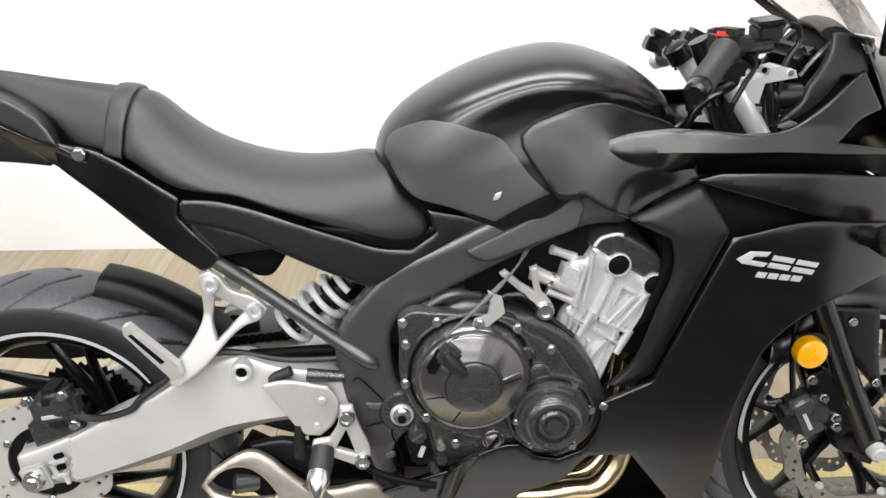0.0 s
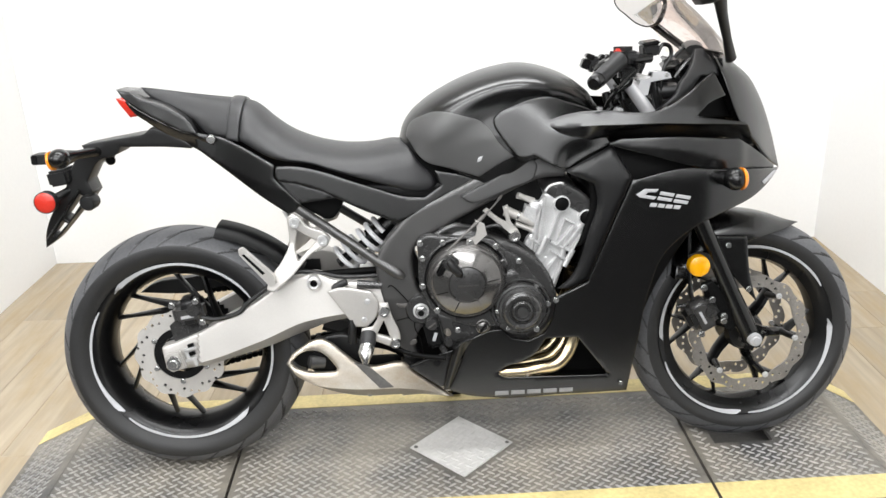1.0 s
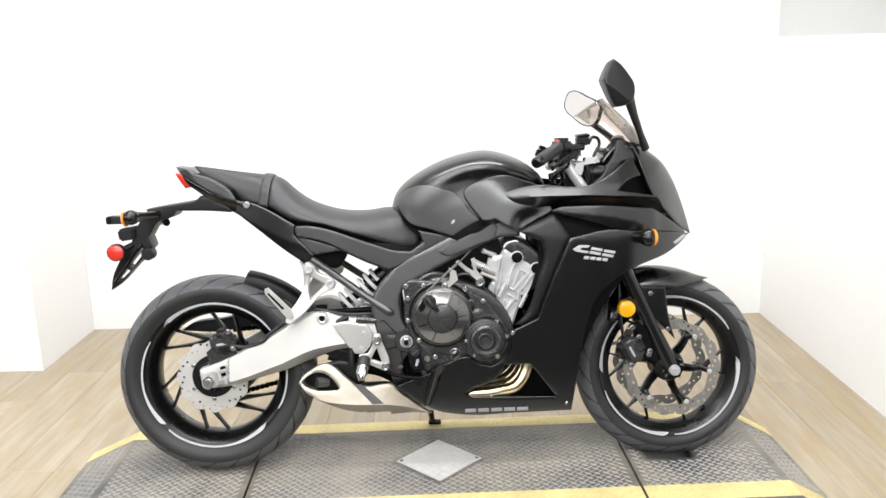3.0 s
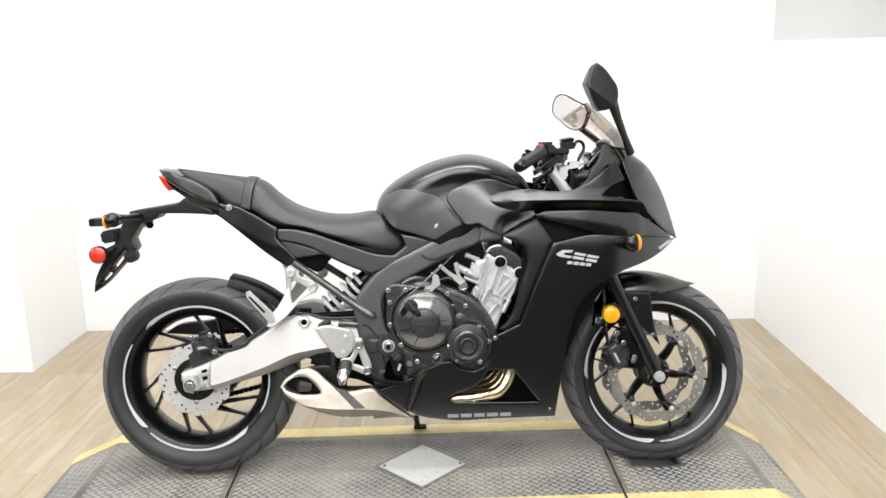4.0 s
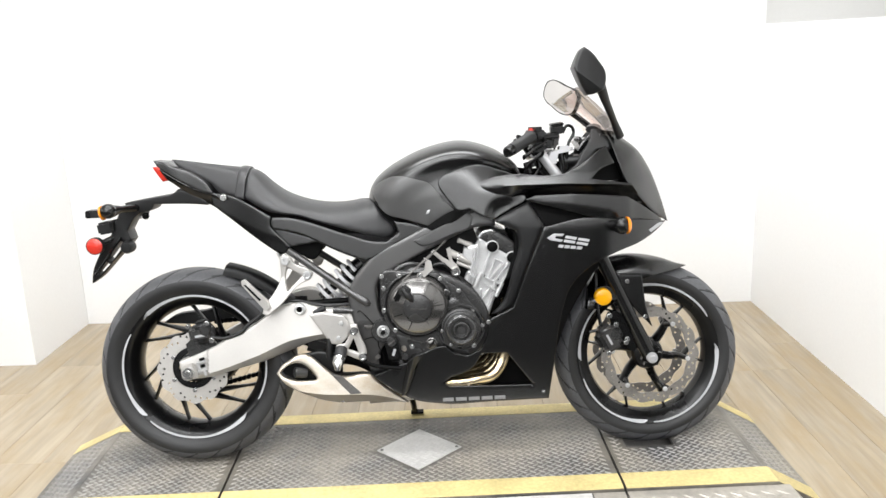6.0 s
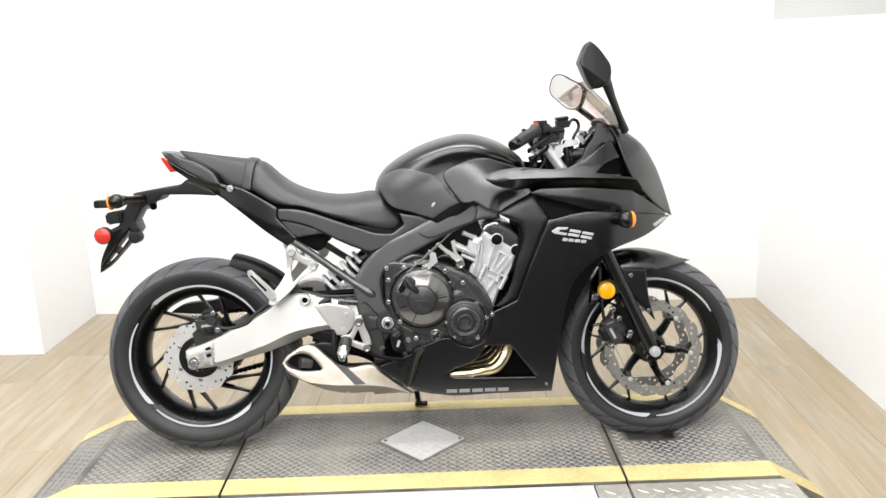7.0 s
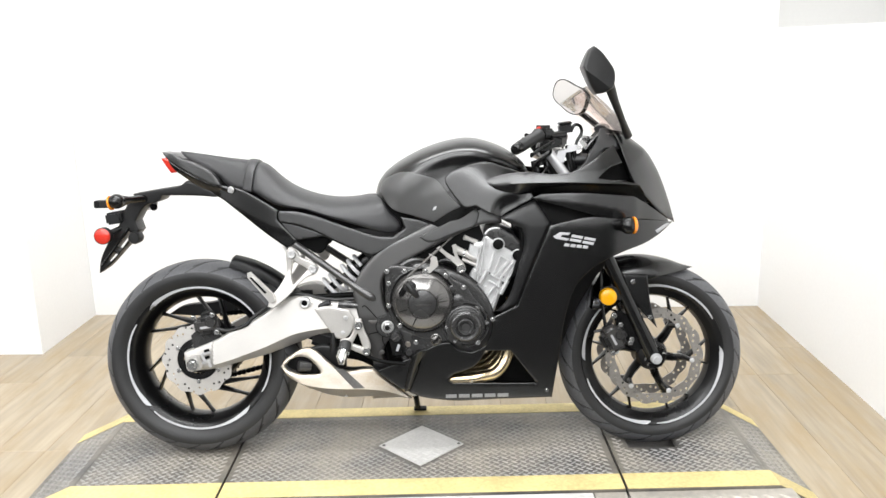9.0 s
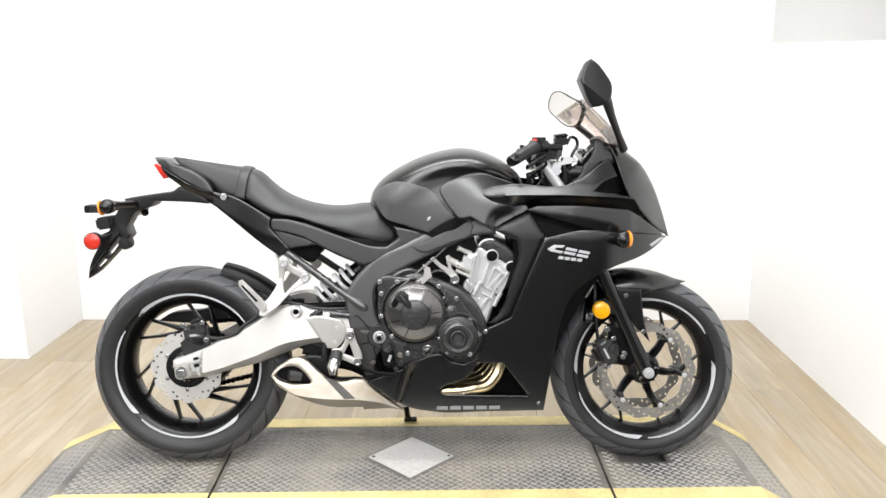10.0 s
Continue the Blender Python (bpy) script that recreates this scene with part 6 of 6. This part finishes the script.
rp = part("rider_peg", tube([(0.478, -0.19, 0.378), (0.476, -0.210, 0.366), (0.474, -0.228, 0.357), (0.473, -0.234, 0.354)], [0.018, 0.0195, 0.018, 0.012], 16, flat=0.85), RUBBER, bike, "black rubber foot peg with bright tip")
part("peg_tip", tube([(0.474, -0.229, 0.357), (0.472, -0.243, 0.350), (0.471, -0.252, 0.342), (0.4705, -0.255, 0.329)], [0.0185, 0.018, 0.013, 0.008], 14), CHROME, rp)
part("brake_pedal", tube(path3([(0.53, -0.18, 0.345), (0.56, -0.185, 0.325), (0.60, -0.20, 0.318), (0.66, -0.215, 0.315)], 5), 0.006, 10), DARK, bike)
part("brake_switch", tube([(0.437, -0.16, 0.405), (0.437, -0.162, 0.372), (0.436, -0.162, 0.345)], [0.006, 0.011, 0.011], 12), PLASTIC, bike)
both("frame_foot", block(0.583, -0.145, 0.285, 0.05, 0.03, 0.026, 0.004), GLOSS, bike)
part("master_hose", tube(path3([(0.43, -0.15, 0.50), (0.40, -0.15, 0.485), (0.415, -0.155, 0.472)], 5), 0.009, 10), RUBBER, bike)
part("rear_master", tube([(0.455, -0.15, 0.492), (0.515, -0.15, 0.486)], [0.011, 0.009], 12), ENGINE, bike)
part("wiring_loom", tube(path3([(0.30, -0.09, 0.503), (0.37, -0.10, 0.506), (0.47, -0.10, 0.510), (0.53, -0.11, 0.514)], 5), 0.009, 10), DARK, bike)

# -- shock absorber
a, b = Vector((0.402, -0.02, 0.508)), Vector((0.556, -0.02, 0.620))
ax = (b - a).normalized()
u0 = Vector((0, 1, 0))
v0 = ax.cross(u0)
shock = part("shock_absorber", tube([a, a.lerp(b, 0.55), a.lerp(b, 0.551), b], [0.013, 0.013, 0.027, 0.030], 18), GLOSS, bike, "black shock absorber with pale coil spring")
coil = [a.lerp(b, 0.06 + 0.72 * k / 150) + 0.036 * (math.cos(k * 2 * math.pi * 5.5 / 150) * u0 + math.sin(k * 2 * math.pi * 5.5 / 150) * v0) for k in range(151)]
part("coil_spring", tube(coil, 0.0062, 10), SPRING, shock, "pale coil spring")
part("shock_tank", tube([(0.555, -0.05, 0.655), (0.60, -0.06, 0.60)], 0.032, 20), PLASTIC, shock)
part("linkage", block(0.40, 0, 0.35, 0.12, 0.12, 0.06, 0.015, pose(0, 0, 0, 0, 20, 0)), ENGINE, bike)
part("rear_loom", block(0.545, 0.02, 0.685, 0.07, 0.10, 0.04, 0.012), PLASTIC, bike)

# -- exhaust
EXH = [(0.272, 0.304), (0.286, 0.325), (0.311, 0.342), (0.335, 0.355), (0.358, 0.358), (0.381, 0.348), (0.414, 0.319), (0.454, 0.290), (0.477, 0.285), (0.565, 0.282), (0.582, 0.264), (0.627, 0.226), (0.679, 0.186), (0.543, 0.189), (0.449, 0.192), (0.414, 0.203), (0.369, 0.226), (0.335, 0.247), (0.295, 0.275)]
HOLE = [(0.284, 0.307), (0.305, 0.326), (0.328, 0.333), (0.351, 0.329), (0.374, 0.312), (0.395, 0.284), (0.39, 0.278), (0.36, 0.278), (0.32, 0.283), (0.292, 0.296)]
exh_line = ramp((0.25, 0.186), (0.35, 0.194), (0.5, 0.188), (0.68, 0.165))
exh_fold = ramp((0.27, 0.285), (0.295, 0.273), (0.357, 0.246), (0.439, 0.233), (0.536, 0.227), (0.597, 0.216), (0.678, 0.186))


def exh_w(x, z):
    """A fold runs the length of the muffler; the face under it turns in."""
    s = exh_fold(x) - z
    return exh_line(x) - 1.1 * np.clip(s, 0, 1) - 0.25 * np.clip(-s, 0, 1)


muf = part("muffler", skin(EXH, exh_w, 0.016, 0.0065, 0.008, 0.005, holes=[HOLE], folds=[[(x, float(exh_fold(x))) for x in np.arange(0.305, 0.665, 0.006)]]), STEEL, bike, "brushed steel underslung muffler")
part("muffler_body", skin([(0.30, 0.275), (0.335, 0.325), (0.45, 0.262), (0.56, 0.252), (0.64, 0.19), (0.47, 0.182), (0.38, 0.21)], lambda x, z: 0.115 + 0 * x, 0.08, 0.012, 0.010, 0.008), DARK, muf, "dark inner muffler body")
# Dark plug just inside the mouth, in place of its shaded depth.
part("muffler_recess", plate([(0.288, 0.307), (0.307, 0.323), (0.328, 0.3295), (0.349, 0.3255), (0.371, 0.310), (0.390, 0.285), (0.386, 0.281), (0.36, 0.281), (0.322, 0.286), (0.296, 0.298)], -0.168, -0.12, bevel=0.001), DARK, muf, "dark plug standing in for shade in the muffler mouth")
part("muffler_tip", tube([(0.360, -0.160, 0.298), (0.328, -0.176, 0.305), (0.326, -0.177, 0.305), (0.340, -0.17, 0.303)], [0.016, 0.0165, 0.0125, 0.0125], 24, caps=True), ENGINE, muf, "dark exhaust outlet")
part("muffler_groove", skin([(0.436, 0.297), (0.470, 0.289), (0.532, 0.231), (0.497, 0.231)], exh_w, 0.006, 0.007, 0.002, 0.0012, offset=0.0015, corner=25), SEAM, muf, "darker heat shield gap")
part("muffler_shield", skin([(0.345, 0.345), (0.40, 0.355), (0.47, 0.335), (0.47, 0.285), (0.45, 0.275), (0.395, 0.315)], lambda x, z: 0.13 + 0 * x, 0.02, 0.009, 0.006, 0.004), PLASTIC, muf)
part("muffler_bolt", bolt(0.468, -0.150, 0.200, 0.006, 0.006), CHROME, muf)
for k, y in enumerate((-0.155, -0.105, -0.055, 0.0)):
    pts = [(1.005, y, 0.47), (0.995, y, 0.39), (0.980 - 0.004 * k, y, 0.326), (0.964 - 0.005 * k, y - 0.006, 0.290), (0.936 - 0.005 * k, y - 0.010, 0.263), (0.895, y * 0.9 - 0.014, 0.250), (0.85, y * 0.9 - 0.014, 0.244), (0.79, y * 0.8 - 0.02, 0.240), (0.72, y * 0.5 - 0.03, 0.225)]
    part("exhaust_header", tube(path3(pts, 7), 0.0185, 16), GOLD, bike, "heat-tinted header pipe")
part("header_clamp", tube([(0.868, -0.152, 0.238), (0.862, -0.152, 0.238)], 0.0205, 18), STEEL, bike)
part("collector", tube([(0.78, -0.08, 0.225), (0.64, -0.09, 0.215), (0.55, -0.10, 0.22)], [0.05, 0.045, 0.05], 20), STEEL, bike)

# -- engine
core = part("crankcase", skin([(0.615, 0.50), (0.64, 0.575), (0.70, 0.615), (0.80, 0.595), (0.87, 0.56), (0.93, 0.48), (0.94, 0.40), (0.90, 0.34), (0.80, 0.31), (0.68, 0.31), (0.63, 0.36), (0.61, 0.43)], lambda x, z: 0.165 + 0 * x, None, 0.016, 0.012, 0.010), ENGINE, bike, "black engine crankcase")
FLANGE = [(0.606, 0.500), (0.606, 0.560), (0.604, 0.598), (0.622, 0.612), (0.662, 0.611), (0.715, 0.606), (0.755, 0.604), (0.789, 0.594), (0.800, 0.580), (0.838, 0.556), (0.853, 0.544), (0.872, 0.515), (0.893, 0.486), (0.905, 0.462), (0.90, 0.43), (0.86, 0.40), (0.78, 0.38), (0.72, 0.385), (0.66, 0.412), (0.636, 0.428), (0.620, 0.458)]
part("cover_flange", skin(FLANGE, lambda x, z: 0.186 + 0 * x, 0.03, 0.009, 0.003, 0.0025), ENGINE, core, "black clutch cover flange")
C = (0.718, 0.0, 0.504)
clutch = part("clutch_cover", lathe([(0.0420, -0.226), (0.0440, -0.2285), (0.0475, -0.2275), (0.0500, -0.2262), (0.0780, -0.2150), (0.0820, -0.2120), (0.0835, -0.2095), (0.0880, -0.2085), (0.0905, -0.2040), (0.0945, -0.193), (0.096, -0.182)], C, 72), COVER, core, "gloss dark bronze round clutch cover")
part("cover_disc", lathe([(0.0, -0.2335), (0.0385, -0.2335), (0.0412, -0.2322), (0.0425, -0.2295), (0.0425, -0.222)], C, 64), ENGINE, clutch, "satin black round centre plate")
for a in (4, 12, 64, 70, 150, 160, 200, 246, 300):
    ca, sa = math.cos(radians(a)), math.sin(radians(a))
    part("cover_rib", tube([(C[0] + 0.0475 * ca, -0.2268, C[2] + 0.0475 * sa), (C[0] + 0.0780 * ca, -0.2132, C[2] + 0.0780 * sa)], 0.0018, 6), COVER if a not in (4, 200, 246) else DARK, clutch)
part("decal_bar", block(C[0] + 0.002, -0.2338, C[2] - 0.002, 0.048, 0.0012, 0.005, 0.0004), COVER, clutch, "dim maker marking bar")
part("cover_groove", lathe([(0.0955, -0.1865), (0.0960, -0.1884), (0.0992, -0.1884), (0.1000, -0.1860)], C, 64), DARK, clutch)
part("cover_arch", tube([(C[0] + 0.1035 * math.cos(radians(d)), -0.187, C[2] + 0.1035 * math.sin(radians(d))) for d in range(18, 146, 6)], 0.0034, 8), ENGINE, core, "raised cover edge")
arm_c = part("clutch_arm", block(0.681, -0.222, 0.558, 0.030, 0.026, 0.034, 0.005, pose(0, 0, 0, 0, 38, 0)), ENGINE, core, "clutch release arm")
part("arm_fork", tube([(0.676, -0.236, 0.566), (0.688, -0.240, 0.548), (0.699, -0.238, 0.536), (0.703, -0.23, 0.528)], [0.008, 0.011, 0.010, 0.007], 10), PLASTIC, arm_c)
part("arm_stop", block(0.664, -0.210, 0.545, 0.020, 0.030, 0.046, 0.005, pose(0, 0, 0, 0, 30, 0)), DARK, arm_c)
part("clutch_cable", tube(path3([(0.676, -0.222, 0.588), (0.741, -0.20, 0.640), (0.790, -0.165, 0.676), (0.825, -0.10, 0.700)], 5), [0.0030] * 5 + [0.0045] * 3 + [0.0022] * 4 + [0.004] * 4, 8), SEAM, core, "clutch cable")
part("cable_bracket", plate([(0.742, 0.652), (0.764, 0.640), (0.769, 0.615), (0.738, 0.588), (0.719, 0.594), (0.722, 0.604), (0.742, 0.612), (0.746, 0.630)], -0.200, -0.194, bevel=0.0015), ALU, core, "silver cable bracket")
part("bracket_bolt", bolt(0.730, -0.2005, 0.598, 0.007, 0.006), CHROME, core)
A = (0.847, 0.0, 0.430)
alt = part("alternator_cover", lathe([(0.0, -0.2305), (0.0125, -0.2305), (0.0140, -0.2270), (0.0165, -0.2275), (0.0185, -0.2330), (0.0225, -0.2335), (0.0270, -0.2290), (0.0285, -0.2250), (0.0305, -0.2250), (0.0320, -0.2310), (0.0400, -0.2325), (0.0440, -0.2300), (0.0475, -0.2240), (0.0490, -0.2160), (0.0540, -0.2150), (0.0560, -0.2080), (0.0600, -0.2070), (0.0625, -0.2000), (0.063, -0.17)], A, 64), ENGINE, core, "ribbed satin black side cover")
part("cover_surround", lathe([(0.0640, -0.190), (0.0665, -0.1965), (0.0705, -0.1965), (0.0735, -0.190), (0.074, -0.16)], A, 56), ENGINE, core, "black cover rim")
tab = part("cover_tab", plate([(0.800, 0.478), (0.790, 0.455), (0.787, 0.425), (0.793, 0.395), (0.812, 0.372), (0.835, 0.365), (0.835, 0.480)], -0.206, -0.17, bevel=0.004), ENGINE, alt, "black sensor lug")
part("tab_plug", block(0.808, -0.209, 0.452, 0.022, 0.012, 0.012, 0.003, pose(0, 0, 0, 0, -35, 0)), COVER, tab)
for x, z, r in ((0.806, 0.539, 0.0115), (0.827, 0.503, 0.0175)):
    part("cover_boss", lathe([(0.0, -0.006), (r * 0.80, -0.006), (r, -0.004), (r * 1.02, 0.0), (r * 1.12, 0.0005), (r * 1.14, 0.004)], (x, -0.188, z), 28), ENGINE, core)
for x, z, y in ((0.612, 0.598, -0.188), (0.616, 0.561, -0.188), (0.614, 0.492, -0.188), (0.646, 0.429, -0.188), (0.665, 0.598, -0.188), (0.790, 0.583, -0.188), (0.844, 0.544, -0.188), (0.885, 0.481, -0.188), (0.694, 0.373, -0.18), (0.789, 0.425, -0.206), (0.814, 0.380, -0.206), (0.884, 0.372, -0.196), (0.913, 0.434, -0.19)):
    part("engine_bolt", bolt(x, y, z, 0.0066 if y > -0.2 else 0.0045, 0.009 if y > -0.2 else 0.005), CHROME, core)
part("lower_case", skin([(0.647, 0.413), (0.664, 0.334), (0.716, 0.335), (0.787, 0.352), (0.83, 0.38), (0.80, 0.41), (0.72, 0.40)], lambda x, z: 0.172 + 0 * x, 0.03, 0.012, 0.008, 0.006), ENGINE, core)
oc = part("oil_cap", lathe([(0.0, -0.010), (0.010, -0.009), (0.0140, -0.006), (0.016, -0.001), (0.018, 0.0), (0.018, 0.01)], (0.755, -0.190, 0.382), 28), COVER, core, "round oil filler cap")
part("cap_grip", block(0.755, -0.200, 0.382, 0.026, 0.008, 0.0065, 0.002, pose(0, 0, 0, 0, -55, 0)), GLOSS, oc)
part("sprocket_side", block(0.635, -0.16, 0.358, 0.04, 0.03, 0.07, 0.008, pose(0, 0, 0, 0, -12, 0)), GLOSS, core)
knob = part("case_knob", lathe([(0.0, -0.01), (0.013, -0.01), (0.016, -0.004), (0.017, 0.012)], (0.632, -0.176, 0.390), 22), ENGINE, core)
part("knob_grip", block(0.632, -0.187, 0.390, 0.024, 0.006, 0.004, 0.0015, pose(0, 0, 0, 0, -35, 0)), SEAM, knob)
part("case_tag", block(0.638, -0.178, 0.356, 0.008, 0.004, 0.022, 0.001, pose(0, 0, 0, 0, 18, 0)), STRIPE, core)
for x, z, r in ((0.668, 0.34, 0.011), (0.667, 0.366, 0.009), (0.655, 0.322, 0.009)):
    part("case_fitting", tube([(x, -0.165, z), (x + 0.004, -0.184, z)], [r, r * 0.8], 12), ENGINE if z < 0.36 else STEEL, core)

# cylinder block and head, leaning forward
HEADO = [(0.878, 0.665), (0.884, 0.672), (0.903, 0.674), (0.917, 0.697), (0.936, 0.690), (0.962, 0.668), (0.990, 0.650), (1.018, 0.630), (1.006, 0.594), (0.976, 0.546), (0.953, 0.492), (0.936, 0.448), (0.920, 0.426), (0.897, 0.463), (0.872, 0.502), (0.863, 0.532), (0.872, 0.586), (0.888, 0.604), (0.887, 0.634), (0.880, 0.646)]
head = part("cylinder_head", skin(HEADO, lambda x, z: 0.140 + 0 * x, None, 0.010, 0.006, 0.005), CAST, bike, "silver cast cylinder block and head")
part("cam_cover", skin([(0.910, 0.700), (0.922, 0.714), (0.947, 0.722), (0.984, 0.706), (1.022, 0.676), (1.036, 0.650), (1.028, 0.626), (1.012, 0.632), (0.990, 0.648), (0.962, 0.664), (0.930, 0.686)], lambda x, z: 0.146 + 0 * x, None, 0.010, 0.008, 0.006), ENGINE, head, "black cam cover")
part("cam_cover_edge", tube(path3([(0.914, -0.147, 0.700), (0.925, -0.147, 0.713), (0.947, -0.147, 0.719), (0.958, -0.147, 0.717)], 5), 0.0032, 8), CAST, head)
for (x, z, r) in ((0.954, 0.668, 0.0165), (1.014, 0.632, 0.0165)):
    part("cam_ring", lathe([(r, -0.002), (r + 0.0010, -0.0045), (r + 0.0030, -0.0040), (r + 0.0045, 0.012)], (x, -0.148, z), 36), CAST, head)
    part("cam_plug", lathe([(0.0, -0.0020), (r - 0.003, -0.0020), (r, 0.0000), (r, 0.01)], (x, -0.148, z), 32), DARK, head, "black cam end plug")


def rib(pa, pb, width, y0=-0.152, y1=-0.134):
    """A cast rib with sloping sides that stands proud of the block."""
    u = Vector((pb[0] - pa[0], 0, pb[1] - pa[1]))
    n = Vector((-u.z, 0, u.x)).normalized()
    bm = bmesh.new()
    ends = []
    for q in (pa, pb):
        ends.append([bm.verts.new((q[0] + n.x * k * width / 2, y, q[1] + n.z * k * width / 2)) for k, y in ((-1.35, y1), (-0.85, y0 + 0.0015), (-0.5, y0), (0.5, y0), (0.85, y0 + 0.0015), (1.35, y1))])
    for k in range(5):
        bm.faces.new((ends[0][k], ends[0][k + 1], ends[1][k + 1], ends[1][k]))
    bm.faces.new(ends[0][::-1])
    bm.faces.new(ends[1])
    bm.faces.new((ends[0][5], ends[0][0], ends[1][0], ends[1][5]))
    bmesh.ops.recalc_face_normals(bm, faces=bm.faces)
    return bm


for pa, pb, width in (((0.946, 0.650), (0.921, 0.575), 0.0065), ((0.985, 0.614), (0.942, 0.566), 0.008), ((1.003, 0.616), (0.956, 0.556), 0.0075), ((1.010, 0.608), (0.978, 0.548), 0.0045),
                      ((0.913, 0.690), (0.899, 0.590), 0.006), ((0.904, 0.668), (0.886, 0.600), 0.007), ((0.889, 0.600), (0.867, 0.520), 0.006), ((0.902, 0.592), (0.874, 0.518), 0.005),
                      ((0.873, 0.589), (0.906, 0.568), 0.006), ((0.878, 0.580), (0.905, 0.560), 0.0035), ((0.929, 0.573), (0.975, 0.549), 0.005), ((0.925, 0.553), (0.961, 0.530), 0.005),
                      ((0.914, 0.536), (0.907, 0.500), 0.005), ((0.943, 0.537), (0.910, 0.497), 0.0055), ((0.878, 0.510), (0.930, 0.482), 0.0040), ((0.955, 0.528), (0.921, 0.438), 0.0085),
                      ((0.962, 0.630), (0.941, 0.578), 0.0025), ((0.962, 0.630), (0.986, 0.616), 0.0025)):
    part("head_rib", rib(pa, pb, width), CAST, head)
for pa, pb, r in (((0.918, 0.588), (0.897, 0.546), 0.0075), ((0.981, 0.553), (0.960, 0.512), 0.0070), ((0.959, 0.556), (0.953, 0.534), 0.005)):
    part("head_boss", tube([(pa[0], -0.147, pa[1]), (pb[0], -0.147, pb[1])], [r, r * 0.95], 12), CAST, head)
for x, z in ((0.924, 0.578), (0.970, 0.544), (0.967, 0.566)):
    part("head_hole", lathe([(0.0, -0.0022), (0.0045, -0.0022), (0.0050, 0.0)], (x, -0.1415, z), 14), DARK, head)
part("head_stay", plate([(0.890, 0.622), (0.862, 0.645), (0.868, 0.668), (0.893, 0.660)], -0.15, -0.12, bevel=0.003), CAST, head)
for (p, q, r) in (((0.819, -0.137, 0.655), (0.888, -0.137, 0.624), 0.013), ((0.843, -0.137, 0.622), (0.885, -0.137, 0.604), 0.007), ((0.85, -0.13, 0.690), (0.89, -0.12, 0.672), 0.008)):
    part("water_pipe", tube([p, Vector(p).lerp(Vector(q), 0.4), q], [r, r * 0.85, r], 14), ALU, head)
part("hose_clamp", tube([(0.846, -0.137, 0.643), (0.851, -0.137, 0.641)], 0.0145, 16), CHROME, head)
vb = part("engine_stay", plate([(0.765, 0.661), (0.774, 0.667), (0.801, 0.643), (0.820, 0.631), (0.812, 0.668), (0.824, 0.673), (0.833, 0.628), (0.848, 0.610), (0.849, 0.590), (0.828, 0.584), (0.818, 0.605)], -0.158, -0.144, bevel=0.003), ALU, bike, "silver forked engine stay")
part("stay_bolt", lathe([(0.0, -0.005), (0.007, -0.005), (0.008, -0.009), (0.0125, -0.009), (0.015, -0.003), (0.016, 0.006)], (0.838, -0.158, 0.597), 22), CHROME, vb)
# Added dark plate: gives the gap between spar and head its shade.
part("gap_shade_plate", plate([(0.700, 0.600), (0.705, 0.640), (0.780, 0.672), (0.860, 0.712), (0.900, 0.724), (0.912, 0.690), (0.885, 0.640), (0.880, 0.560), (0.80, 0.575)], -0.121, -0.100, bevel=0.004), DARK, bike, "dark plate standing in for the shaded gap behind the engine")
part("throttle_body", tube([(0.80, -0.09, 0.705), (0.90, -0.09, 0.715)], 0.026, 18), ENGINE, bike)
part("injector", tube([(0.845, -0.12, 0.722), (0.89, -0.12, 0.738)], [0.008, 0.010], 12), CAST, bike)
part("injector_plug", block(0.862, -0.09, 0.735, 0.03, 0.02, 0.016, 0.003, pose(0, 0, 0, 0, -20, 0)), ALU, bike)
part("throttle_rail", block(0.76, -0.02, 0.665, 0.20, 0.20, 0.06, 0.01, pose(0, 0, 0, 0, -24, 0)), DARK, bike)
part("engine_hose", tube(path3([(0.745, -0.14, 0.602), (0.80, -0.15, 0.622), (0.85, -0.15, 0.575), (0.885, -0.15, 0.545)], 6), 0.008, 10), GLOSS, bike)
part("engine_hose", tube(path3([(0.64, -0.15, 0.60), (0.69, -0.15, 0.625), (0.735, -0.14, 0.618)], 6), 0.007, 10), ENGINE, bike)
part("loom_bracket", block(0.673, -0.166, 0.590, 0.060, 0.012, 0.010, 0.002), ALU, bike, "silver loom bracket")
part("starter_case", block(0.685, -0.11, 0.615, 0.07, 0.07, 0.03, 0.008), ENGINE, bike)
part("oil_filter", tube([(0.955, -0.06, 0.36), (1.02, -0.06, 0.335)], 0.035, 24), ENGINE, bike)

# -- side stand
st = part("side_stand", tube([(0.645, 0.13, 0.24), (0.67, 0.17, 0.12), (0.682, 0.20, 0.022)], [0.013, 0.011, 0.010], 12), GLOSS, bike, "black side stand resting on the deck")
part("stand_foot", block(0.690, 0.205, 0.021, 0.045, 0.030, 0.007, 0.002, pose(0, 0, 0, 5, 0, 0)), DARK, st)
